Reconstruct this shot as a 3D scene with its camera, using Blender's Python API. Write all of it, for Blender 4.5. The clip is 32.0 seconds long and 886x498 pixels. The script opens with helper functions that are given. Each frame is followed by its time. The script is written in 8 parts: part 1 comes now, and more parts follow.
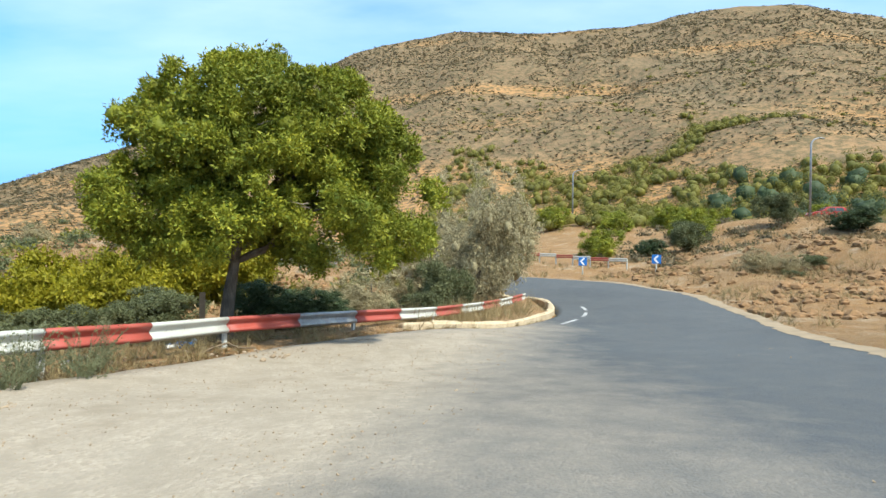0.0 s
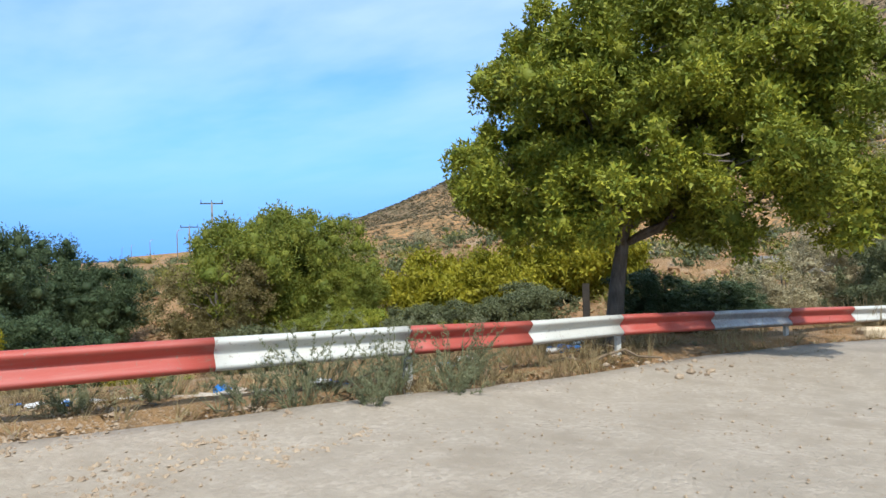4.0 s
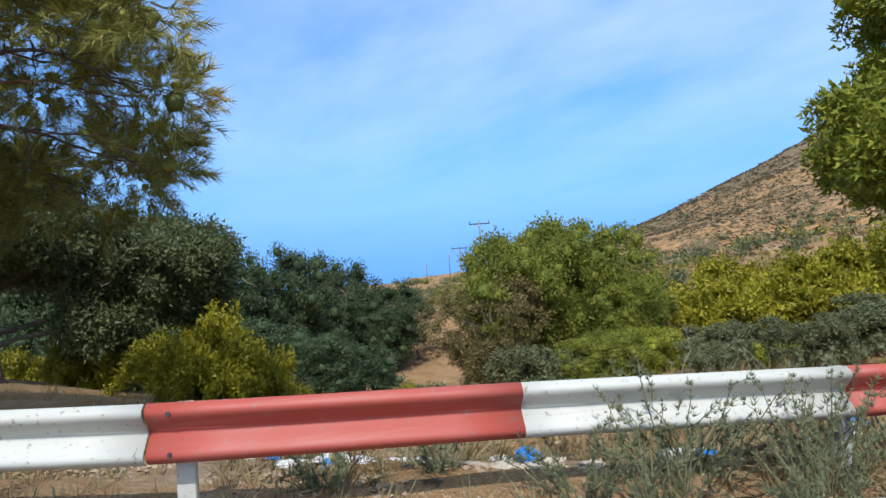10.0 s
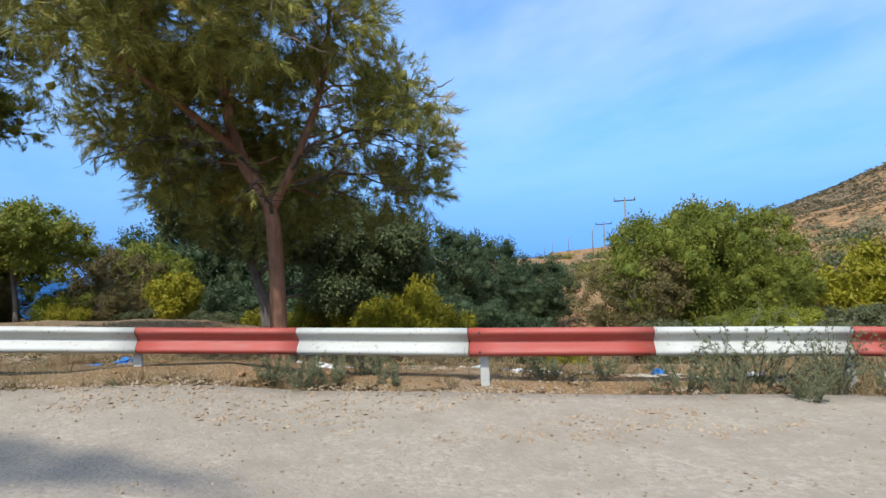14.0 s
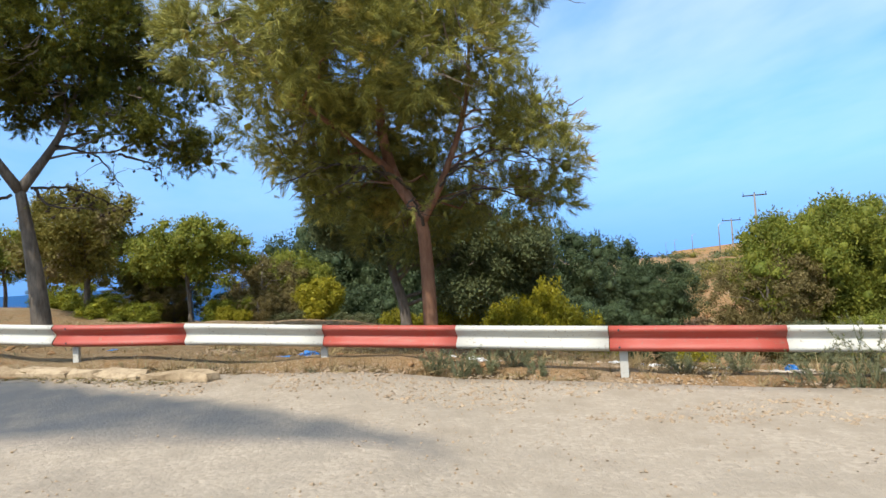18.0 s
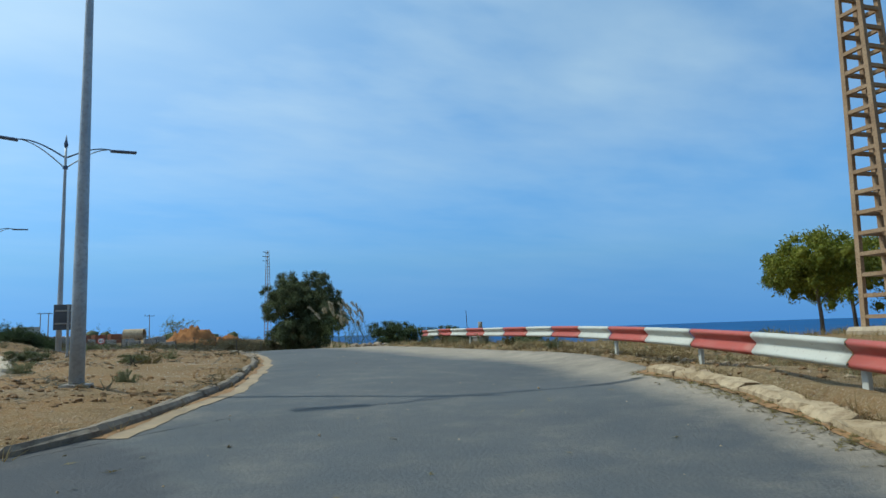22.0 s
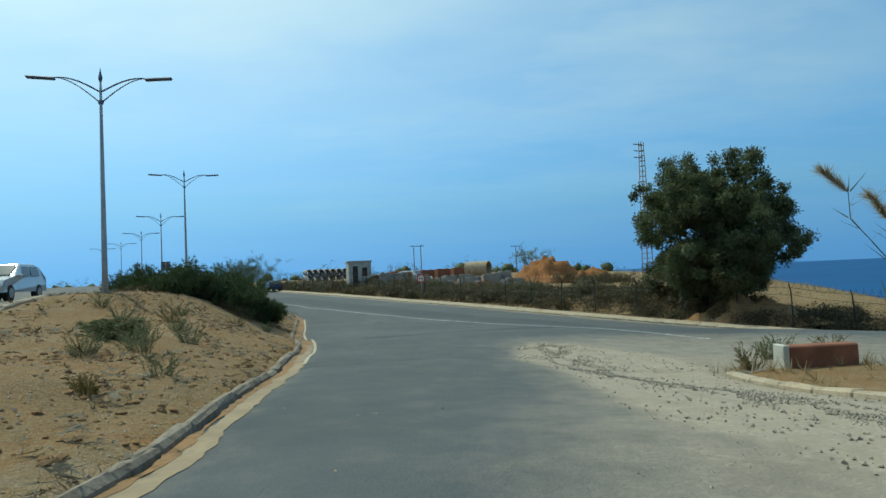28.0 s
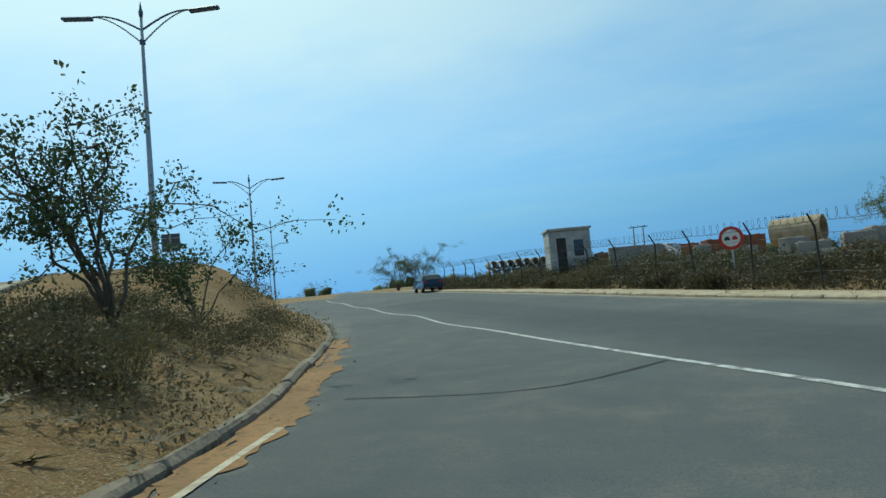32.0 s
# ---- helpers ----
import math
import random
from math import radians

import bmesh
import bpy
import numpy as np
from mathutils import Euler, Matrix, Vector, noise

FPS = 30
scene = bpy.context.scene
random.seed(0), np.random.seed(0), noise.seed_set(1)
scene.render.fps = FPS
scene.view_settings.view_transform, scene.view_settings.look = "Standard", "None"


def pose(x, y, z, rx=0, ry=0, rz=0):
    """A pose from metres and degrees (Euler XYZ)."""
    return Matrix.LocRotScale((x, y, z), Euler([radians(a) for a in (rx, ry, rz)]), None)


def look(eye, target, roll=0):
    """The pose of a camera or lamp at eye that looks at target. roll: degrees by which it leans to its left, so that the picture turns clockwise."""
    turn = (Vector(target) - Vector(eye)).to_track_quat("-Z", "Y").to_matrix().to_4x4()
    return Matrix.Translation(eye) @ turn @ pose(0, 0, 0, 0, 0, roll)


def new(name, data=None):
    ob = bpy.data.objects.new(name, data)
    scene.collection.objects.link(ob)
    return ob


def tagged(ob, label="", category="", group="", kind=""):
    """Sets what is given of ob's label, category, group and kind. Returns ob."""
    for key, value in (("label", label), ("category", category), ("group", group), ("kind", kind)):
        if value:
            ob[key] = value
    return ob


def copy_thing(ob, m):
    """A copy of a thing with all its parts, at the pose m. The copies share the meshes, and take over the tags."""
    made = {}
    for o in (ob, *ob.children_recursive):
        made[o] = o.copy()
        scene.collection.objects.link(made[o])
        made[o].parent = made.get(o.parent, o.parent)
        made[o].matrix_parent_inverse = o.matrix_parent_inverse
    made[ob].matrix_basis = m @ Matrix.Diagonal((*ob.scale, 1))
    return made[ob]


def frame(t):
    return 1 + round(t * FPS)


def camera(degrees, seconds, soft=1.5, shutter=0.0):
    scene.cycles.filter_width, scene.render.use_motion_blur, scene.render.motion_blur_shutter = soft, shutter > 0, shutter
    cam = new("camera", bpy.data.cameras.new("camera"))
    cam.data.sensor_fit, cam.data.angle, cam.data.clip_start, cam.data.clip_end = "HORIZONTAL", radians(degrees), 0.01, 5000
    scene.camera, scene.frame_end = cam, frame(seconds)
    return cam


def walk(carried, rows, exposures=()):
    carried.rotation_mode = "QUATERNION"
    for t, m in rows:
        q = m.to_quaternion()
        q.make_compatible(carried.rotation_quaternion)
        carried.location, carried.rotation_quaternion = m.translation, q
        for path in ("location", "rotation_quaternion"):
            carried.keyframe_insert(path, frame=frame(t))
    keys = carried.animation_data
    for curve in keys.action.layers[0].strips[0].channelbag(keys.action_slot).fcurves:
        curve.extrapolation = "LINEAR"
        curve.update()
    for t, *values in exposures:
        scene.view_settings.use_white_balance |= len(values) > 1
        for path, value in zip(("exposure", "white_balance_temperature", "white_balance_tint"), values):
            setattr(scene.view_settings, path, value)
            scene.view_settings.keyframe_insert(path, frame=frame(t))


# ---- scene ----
cam = camera(69.6, 32.0)
PATH = [
    (0, (0.704, 1.042, 2.611), (0.666, 3.042, 2.605), 0.8),
    (0.5, (0.509, 1.723, 2.507), (0.273, 3.709, 2.509), 0.3),
    (1, (0.331, 2.25, 2.478), (-0.075, 4.209, 2.481), 0.1),
    (1.5, (0.099, 2.664, 2.444), (-0.447, 4.588, 2.443), 0.1),
    (2, (-0.064, 2.887, 2.367), (-0.694, 4.785, 2.379), -0.3),
    (2.5, (-0.23, 3.134, 2.339), (-0.943, 5.002, 2.353), -0.3),
    (4.5, (-1.218, 4.306, 2.223), (-2.408, 5.913, 2.221), -2.2),
    (5, (-1.653, 4.631, 2.187), (-2.961, 6.144, 2.194), -2.5),
    (5.5, (-2.091, 4.935, 2.154), (-3.532, 6.321, 2.18), -2.9),
    (6, (-2.536, 5.2, 2.131), (-4.093, 6.454, 2.179), -3.3),
    (6.5, (-2.864, 5.335, 2.131), (-4.483, 6.507, 2.203), -3.3),
    (7, (-3.02, 5.414, 2.122), (-4.663, 6.552, 2.202), -3.6),
    (7.5, (-3.027, 5.414, 2.122), (-4.671, 6.549, 2.214), -3.7),
    (8, (-3.024, 5.411, 2.118), (-4.668, 6.547, 2.209), -3.7),
    (8.5, (-3.027, 5.415, 2.12), (-4.672, 6.549, 2.211), -3.7),
    (9, (-3.025, 5.417, 2.121), (-4.671, 6.55, 2.211), -3.7),
    (9.5, (-3.023, 5.412, 2.122), (-4.668, 6.546, 2.211), -3.6),
    (10, (-3.017, 5.41, 2.122), (-4.661, 6.546, 2.21), -3.7),
    (10.5, (-2.989, 5.396, 2.122), (-4.63, 6.536, 2.206), -3.6),
    (11, (-2.887, 5.329, 2.13), (-4.523, 6.477, 2.205), -3.3),
    (11.5, (-2.667, 5.184, 2.137), (-4.299, 6.338, 2.189), -3.3),
    (12, (-2.259, 4.852, 2.158), (-3.906, 5.985, 2.182), -3.1),
    (12.5, (-1.793, 4.447, 2.185), (-3.468, 5.54, 2.209), -3.6),
    (13, (-1.379, 4.039, 2.219), (-3.108, 5.044, 2.23), -3.4),
    (13.5, (-0.83, 3.571, 2.263), (-2.628, 4.448, 2.276), -2.7),
    (14, (-0.247, 3.159, 2.348), (-2.101, 3.908, 2.376), -2.7),
    (14.5, (0.39, 2.766, 2.382), (-1.501, 3.415, 2.421), -2.8),
    (15, (0.722, 2.587, 2.427), (-1.198, 3.147, 2.463), -3.0),
    (15.5, (1.033, 2.448, 2.46), (-0.897, 2.971, 2.498), -3.0),
    (17.5, (0.996, 2.438, 2.467), (-0.94, 2.936, 2.505), -3.2),
    (18, (0.662, 2.454, 2.436), (-1.295, 2.863, 2.488), -3.6),
    (18.5, (-0.066, 2.402, 2.396), (-2.057, 2.579, 2.47), -4.2),
    (19, (-0.823, 2.063, 2.304), (-2.81, 1.852, 2.398), -4.6),
    (19.5, (-1.776, 1.51, 2.295), (-3.656, 0.844, 2.445), -4.6),
    (20, (-2.815, 0.683, 2.32), (-4.502, -0.371, 2.525), -5.3),
    (20.5, (-3.898, -0.336, 2.352), (-5.384, -1.658, 2.561), -3.8),
    (21, (-4.798, -1.399, 2.405), (-6.091, -2.908, 2.631), -3.2),
    (21.5, (-5.818, -2.809, 2.494), (-6.977, -4.421, 2.733), -2.2),
    (22, (-6.908, -4.563, 2.52), (-7.966, -6.241, 2.77), -2.1),
    (22.5, (-8.062, -6.475, 2.642), (-9.009, -8.225, 2.85), -1.9),
    (23, (-9.082, -8.314, 2.715), (-9.95, -10.102, 2.944), -0.9),
    (23.5, (-10.188, -10.423, 2.807), (-11.02, -12.228, 3.031), -1.2),
    (24, (-11.282, -12.722, 2.894), (-12.078, -14.543, 3.117), -1.6),
    (24.5, (-12.531, -15.231, 2.998), (-13.274, -17.075, 3.213), -2.3),
    (25, (-13.693, -17.882, 2.984), (-14.367, -19.754, 3.184), -1.9),
    (25.5, (-14.785, -20.702, 3.104), (-15.366, -22.606, 3.293), -2.1),
    (27.5, (-16.935, -34.734, 3.104), (-17.022, -36.729, 3.2), -2.5),
    (28, (-17.01, -38.055, 2.991), (-16.974, -40.053, 3.069), -2.5),
    (28.5, (-16.989, -41.335, 2.854), (-16.843, -43.328, 2.933), -2.7),
    (29, (-16.765, -44.874, 2.777), (-16.523, -46.858, 2.847), -3.4),
    (29.5, (-16.319, -48.907, 2.585), (-15.98, -50.877, 2.652), -4.1),
    (30, (-15.767, -53.358, 2.414), (-15.344, -55.311, 2.476), -5.0),
    (30.5, (-15.002, -57.75, 2.165), (-14.526, -59.691, 2.239), -5.5),
    (31, (-13.966, -62.661, 1.94), (-13.439, -64.589, 2.012), -6.7),
    (31.5, (-12.672, -67.775, 1.728), (-12.091, -69.686, 1.83), -6.7),
    (32, (-10.903, -73.181, 1.626), (-10.263, -75.072, 1.755), -5.2),
]
walk(cam, [(t, look(eye, target, roll)) for t, eye, target, roll in PATH],
     exposures=[(0, .8, 6250, 4), (2.5, .75, 6300, 10), (5, .45, 5800, 10), (12, .38, 5900, 12), (17.5, .6, 6380, 12), (19.0, .75, 6700, 9), (20.5, .27, 6200, 4), (22.5, -.12, 5950, -4), (28, -.19, 6250, -12), (32, -.26, 6250, -14)])

# ---- world and sun ----
SUN_AZ, SUN_EL = 131.0, 52.0          # degrees clockwise from +y, degrees up
sx, sy = math.sin(radians(SUN_AZ)), math.cos(radians(SUN_AZ))
world = bpy.data.worlds.new("world")
scene.world = world
world.use_nodes = True


class Net:
    """Short-hand for node trees."""

    def __init__(self, tree):
        self.tree = tree
        tree.nodes.clear()

    def n(self, kind, ins=None, **props):
        node = self.tree.nodes.new(kind)
        for k, v in props.items():
            if k == "op":
                node.operation = v
            elif k == "blend":
                node.blend_type = v
            elif k == "dtype":
                node.data_type = v
            elif k == "attr":
                node.attribute_name = v
            elif k == "sky":
                node.sky_type = v
        for k, v in (ins or {}).items():
            if isinstance(v, bpy.types.NodeSocket):
                self.tree.links.new(v, node.inputs[k])
            else:
                node.inputs[k].default_value = v
        return node

    def math(self, op, a, b=0.0, clamp=False):
        m = self.n("ShaderNodeMath", {0: a, 1: b}, op=op)
        m.use_clamp = clamp
        return m.outputs[0]

    def noise(self, vec, scale, detail=4.0, rough=0.55):
        return self.n("ShaderNodeTexNoise", {"Vector": vec, "Scale": scale, "Detail": detail, "Roughness": rough}).outputs[0]

    def mix(self, fac, a, b, blend="MIX"):
        m = self.n("ShaderNodeMix", dtype="RGBA")
        m.blend_type = blend
        for k, v in ((0, fac), (6, a), (7, b)):
            if isinstance(v, bpy.types.NodeSocket):
                self.tree.links.new(v, m.inputs[k])
            else:
                m.inputs[k].default_value = v if k == 0 else (*v[:3], 1)
        return m.outputs[2]

    def ramp(self, fac, stops):
        r = self.n("ShaderNodeValToRGB", {0: fac})
        els = r.color_ramp.elements
        while len(els) < len(stops):
            els.new(0.5)
        for e, (p, c) in zip(els, stops):
            e.position = p
            e.color = (c, c, c, 1) if isinstance(c, (int, float)) else (*c, 1)
        return r.outputs[0]

    def link(self, a, b):
        self.tree.links.new(a, b)


w = Net(world.node_tree)
sky = w.n("ShaderNodeTexSky", sky="NISHITA")
sky.sun_disc = False
sky.sun_elevation, sky.sun_rotation = radians(SUN_EL), radians(SUN_AZ)
sky.altitude, sky.air_density, sky.dust_density, sky.ozone_density = 20, 1.3, 1.2, 2.5
gen = w.n("ShaderNodeTexCoord").outputs["Generated"]
sep = w.n("ShaderNodeSeparateXYZ", {0: gen})
up = sep.outputs[2]
lifted = w.n("ShaderNodeCombineXYZ", {0: sep.outputs[0], 1: sep.outputs[1], 2: w.math("MAXIMUM", up, 0.11)})
w.link(lifted.outputs[0], sky.inputs["Vector"])
# deeper blue low over the sea, as the haze there is
tint = w.ramp(up, [(0.0, (0.27, 0.51, 1.06)), (0.06, (0.34, 0.59, 1.10)), (0.22, (0.57, 0.85, 1.19)), (0.5, (0.88, 1.13, 1.26)), (1.0, (0.9, 1.1, 1.24))])
base = w.mix(1.0, sky.outputs[0], tint, "MULTIPLY")
# thin streaked cloud, seen as on a flat layer overhead
inv = w.math("DIVIDE", 1.0, w.math("MAXIMUM", w.math("ADD", up, 0.12), 0.05))
flat = w.n("ShaderNodeVectorMath", {0: gen}, op="SCALE")
w.link(inv, flat.inputs["Scale"])
stretch = w.n("ShaderNodeMapping", {"Vector": flat.outputs[0], "Scale": (1.0, 1.7, 0.4), "Rotation": (0, 0, 0.7)}).outputs[0]
c1 = w.noise(stretch, 0.7, 4.0, 0.55)
c2 = w.noise(stretch, 2.1, 6.0, 0.55)
cl = w.math("ADD", w.math("MULTIPLY", c1, 0.7), w.math("MULTIPLY", c2, 0.3))
cloud = w.ramp(cl, [(0.36, 0.0), (0.52, 0.4), (0.74, 0.85)])
fade = w.ramp(up, [(0.0, 0.0), (0.10, 0.12), (0.35, 0.8), (1.0, 0.9)])
toward = w.n("ShaderNodeVectorMath", {0: gen, 1: (sx * math.cos(radians(SUN_EL)), sy * math.cos(radians(SUN_EL)), math.sin(radians(SUN_EL)))}, op="DOT_PRODUCT").outputs["Value"]
veil = w.math("MULTIPLY", w.ramp(toward, [(0.3, 0.0), (0.6, 0.45), (0.9, 0.8)]), w.ramp(cl, [(0.32, 0.45), (0.58, 1.0)]))
cover = w.math("MULTIPLY", w.math("MAXIMUM", cloud, veil), fade)
bright = w.mix(w.ramp(toward, [(0.3, 0.0), (1.0, 1.0)]), (4.8, 5.7, 6.5), (9.3, 9.6, 9.4))
full = w.mix(cover, base, bright)
bg = w.n("ShaderNodeBackground", {"Color": full, "Strength": 0.13})
w.link(bg.outputs[0], w.n("ShaderNodeOutputWorld").inputs[0])

sun = new("sun", bpy.data.lights.new("sun", "SUN"))
sun.data.energy, sun.data.angle, sun.data.color = 3.4, radians(0.6), (1.0, 0.93, 0.82)
sun.matrix_world = look((sx * 100, sy * 100, 100 * math.tan(radians(SUN_EL))), (0, 0, 0))


# ---- materials ----
def material(name, build, rough=0.85, metal=0.0, bump=0.0, spec=0.3):
    """build(net, position) gives a colour socket and, for bump, a height socket."""
    m = bpy.data.materials.new(name)
    m.use_nodes = True
    t = Net(m.node_tree)
    pos = t.n("ShaderNodeNewGeometry").outputs["Position"]
    colour, height = build(t, pos)
    bsdf = t.n("ShaderNodeBsdfPrincipled", {"Roughness": rough, "Metallic": metal, "Specular IOR Level": spec})
    if isinstance(colour, bpy.types.NodeSocket):
        t.link(colour, bsdf.inputs["Base Color"])
    else:
        bsdf.inputs["Base Color"].default_value = (*colour, 1)
    if height is not None and bump:
        b = t.n("ShaderNodeBump", {"Height": height, "Strength": 0.8, "Distance": bump})
        t.link(b.outputs[0], bsdf.inputs["Normal"])
    t.link(bsdf.outputs[0], t.n("ShaderNodeOutputMaterial").inputs[0])
    return m


def two_tone(a, b, scale, detail=5.0, fine=None, c=None):
    """Two colours mixed by noise, with a finer third on top."""
    def build(t, pos):
        f = t.noise(pos, scale, detail)
        col = t.mix(t.ramp(f, [(0.35, 0.0), (0.65, 1.0)]), a, b)
        h = f
        if fine:
            g = t.noise(pos, fine, 3.0, 0.7)
            col = t.mix(t.ramp(g, [(0.45, 0.0), (0.7, 0.8)]), col, c or tuple(v * 0.6 for v in a))
            h = t.math("ADD", f, g)
        return col, h
    return build


def leafy(a, b, dry=None, amount=0.0):
    """Leaves that differ clump by clump."""
    def build(t, pos):
        isl = t.n("ShaderNodeNewGeometry").outputs["Random Per Island"]
        col = t.mix(isl, a, b)
        f = t.noise(pos, 0.55, 3.0)
        col = t.mix(t.ramp(f, [(0.4, 0.0), (0.7, 0.7)]), col, tuple(v * 0.62 for v in a))
        if dry:
            g = t.noise(pos, 0.8, 2.0)
            col = t.mix(t.ramp(g, [(0.62 - amount, 0.0), (0.74 - amount, 0.9)]), col, dry)
        return col, None
    return build


def leaf_material(name, a, b, dry=None, amount=0.0, through_=0.28):
    """Leaves: diffuse with some light let through."""
    m = material(name, leafy(a, b, dry, amount), 0.6, spec=0.25)
    t = m.node_tree
    bsdf = next(n for n in t.nodes if n.type == "BSDF_PRINCIPLED")
    out = next(n for n in t.nodes if n.type == "OUTPUT_MATERIAL")
    tr = t.nodes.new("ShaderNodeBsdfTranslucent")
    src = bsdf.inputs["Base Color"].links[0].from_socket
    t.links.new(src, tr.inputs[0])
    mix = t.nodes.new("ShaderNodeMixShader")
    mix.inputs[0].default_value = through_
    t.links.new(bsdf.outputs[0], mix.inputs[1])
    t.links.new(tr.outputs[0], mix.inputs[2])
    t.links.new(mix.outputs[0], out.inputs[0])
    return m


def soil_build(t, pos):
    """Dry orange soil, straw grass and grey stones; the share of grass is an attribute of the ground."""
    big = t.noise(pos, 0.13, 5.0)
    mid = t.noise(pos, 0.9, 6.0, 0.65)
    fine = t.noise(pos, 7.0, 5.0, 0.7)
    grit = t.noise(pos, 34.0, 3.0, 0.7)
    col = t.mix(t.ramp(mid, [(0.3, 0.0), (0.7, 1.0)]), (0.28, 0.14, 0.05), (0.38, 0.22, 0.092))
    col = t.mix(t.ramp(big, [(0.42, 0.0), (0.62, 0.8)]), col, (0.31, 0.195, 0.095))
    patch = t.noise(pos, 0.55, 6.0, 0.65)
    col = t.mix(t.ramp(patch, [(0.38, 0.75), (0.48, 0.0)]), col, (0.215, 0.115, 0.048))
    col = t.mix(t.ramp(patch, [(0.55, 0.0), (0.66, 0.75)]), col, (0.42, 0.33, 0.225))
    col = t.mix(t.ramp(fine, [(0.44, 0.0), (0.64, 0.6)]), col, (0.17, 0.105, 0.05))
    grass = t.n("ShaderNodeAttribute", attr="grass").outputs["Fac"]
    gmask = t.math("MULTIPLY", grass, t.ramp(t.math("ADD", mid, t.math("MULTIPLY", fine, 0.5)), [(0.5, 0.2), (0.85, 1.0)]))
    gcol = t.mix(t.ramp(fine, [(0.35, 0.0), (0.65, 1.0)]), (0.13, 0.095, 0.05), (0.29, 0.215, 0.115))
    col = t.mix(gmask, col, gcol)
    col = t.mix(t.ramp(grit, [(0.54, 0.0), (0.66, 0.6)]), col, (0.44, 0.36, 0.27))
    return col, t.math("ADD", t.math("ADD", mid, fine), t.math("MULTIPLY", grit, 0.5))


def road_build(t, pos):
    """Worn asphalt; dust and gravel lie over it where the attribute says."""
    dust = t.n("ShaderNodeAttribute", attr="dust").outputs["Fac"]
    big = t.noise(pos, 0.22, 5.0, 0.6)
    mid = t.noise(pos, 1.6, 6.0, 0.65)
    grit = t.noise(pos, 55.0, 3.0, 0.75)
    stone = t.n("ShaderNodeTexVoronoi", {"Vector": pos, "Scale": 26.0})
    asphalt = t.mix(t.ramp(big, [(0.35, 0.0), (0.65, 1.0)]), (0.076, 0.084, 0.091), (0.099, 0.107, 0.112))
    asphalt = t.mix(t.ramp(mid, [(0.35, 0.0), (0.8, 0.45)]), asphalt, (0.16, 0.15, 0.132))
    asphalt = t.mix(t.ramp(grit, [(0.35, 0.35), (0.6, 0.0)]), asphalt, (0.035, 0.035, 0.036))
    tar = t.n("ShaderNodeAttribute", attr="tar").outputs["Fac"]
    tmask = t.ramp(t.math("ADD", tar, t.math("MULTIPLY", t.math("SUBTRACT", mid, 0.5), 0.9)), [(0.3, 0.0), (0.6, 0.8)])
    asphalt = t.mix(tmask, asphalt, (0.055, 0.058, 0.064))
    sand = t.mix(t.ramp(mid, [(0.3, 0.0), (0.7, 1.0)]), (0.275, 0.226, 0.163), (0.355, 0.298, 0.222))
    sand = t.mix(t.ramp(big, [(0.4, 0.0), (0.65, 0.5)]), sand, (0.30, 0.265, 0.21))
    pebble = t.mix(stone.outputs["Color"], (0.21, 0.18, 0.14), (0.48, 0.41, 0.32))
    pebble = t.mix(0.35, pebble, (0.38, 0.31, 0.22))
    sand = t.mix(t.ramp(t.math("ADD", t.math("MULTIPLY", mid, 0.6), t.math("MULTIPLY", t.noise(pos, 5.0, 3.0), 0.5)), [(0.45, 0.0), (0.66, 0.85)]), sand, pebble)
    edge = t.math("ADD", dust, t.math("MULTIPLY", t.math("SUBTRACT", t.math("ADD", t.math("MULTIPLY", mid, 0.5), t.math("ADD", t.math("MULTIPLY", big, 0.3), t.math("MULTIPLY", grit, 0.3))), 0.55), 0.75))
    m = t.math("MULTIPLY", t.ramp(edge, [(0.12, 0.0), (0.85, 1.0)]), t.math("SUBTRACT", 1.0, t.math("MULTIPLY", tmask, 0.6)))
    return t.mix(m, asphalt, sand), t.math("ADD", t.math("MULTIPLY", stone.outputs["Distance"], -0.6), grit)


def concrete_build(t, pos):
    a = t.noise(pos, 2.2, 6.0, 0.65)
    b = t.noise(pos, 16.0, 5.0, 0.7)
    col = t.mix(t.ramp(a, [(0.3, 0.0), (0.7, 1.0)]), (0.30, 0.255, 0.19), (0.50, 0.43, 0.32))
    col = t.mix(t.ramp(b, [(0.5, 0.0), (0.75, 0.7)]), col, (0.19, 0.155, 0.115))
    rnd = t.n("ShaderNodeObjectInfo").outputs["Random"]
    col = t.mix(t.math("MULTIPLY", rnd, 0.3), col, (0.40, 0.28, 0.16))
    return col, t.math("ADD", a, b)


def paint_build(col, wear):
    """Old road paint on steel, chalked and scratched, with rust and dirt."""
    def build(t, pos):
        a = t.noise(pos, 3.0, 5.0, 0.6)
        b = t.noise(pos, 22.0, 5.0, 0.7)
        stretch_ = t.n("ShaderNodeMapping", {"Vector": pos, "Scale": (1.5, 1.5, 26.0)}).outputs[0]
        s = t.noise(stretch_, 1.0, 4.0, 0.6)
        c = t.mix(t.ramp(a, [(0.3, 0.0), (0.7, 0.5)]), col, tuple(min(1.0, v * 0.82 + 0.05) for v in col))
        c = t.mix(t.ramp(s, [(0.52, 0.0), (0.7, 0.4)]), c, wear)
        d = t.noise(pos, 0.7, 4.0, 0.6)
        c = t.mix(t.ramp(d, [(0.4, 0.0), (0.68, 0.35)]), c, tuple(v * 0.75 + 0.04 for v in col))
        c = t.mix(t.ramp(b, [(0.6, 0.0), (0.67, 0.8)]), c, (0.20, 0.15, 0.11))
        return c, b
    return build


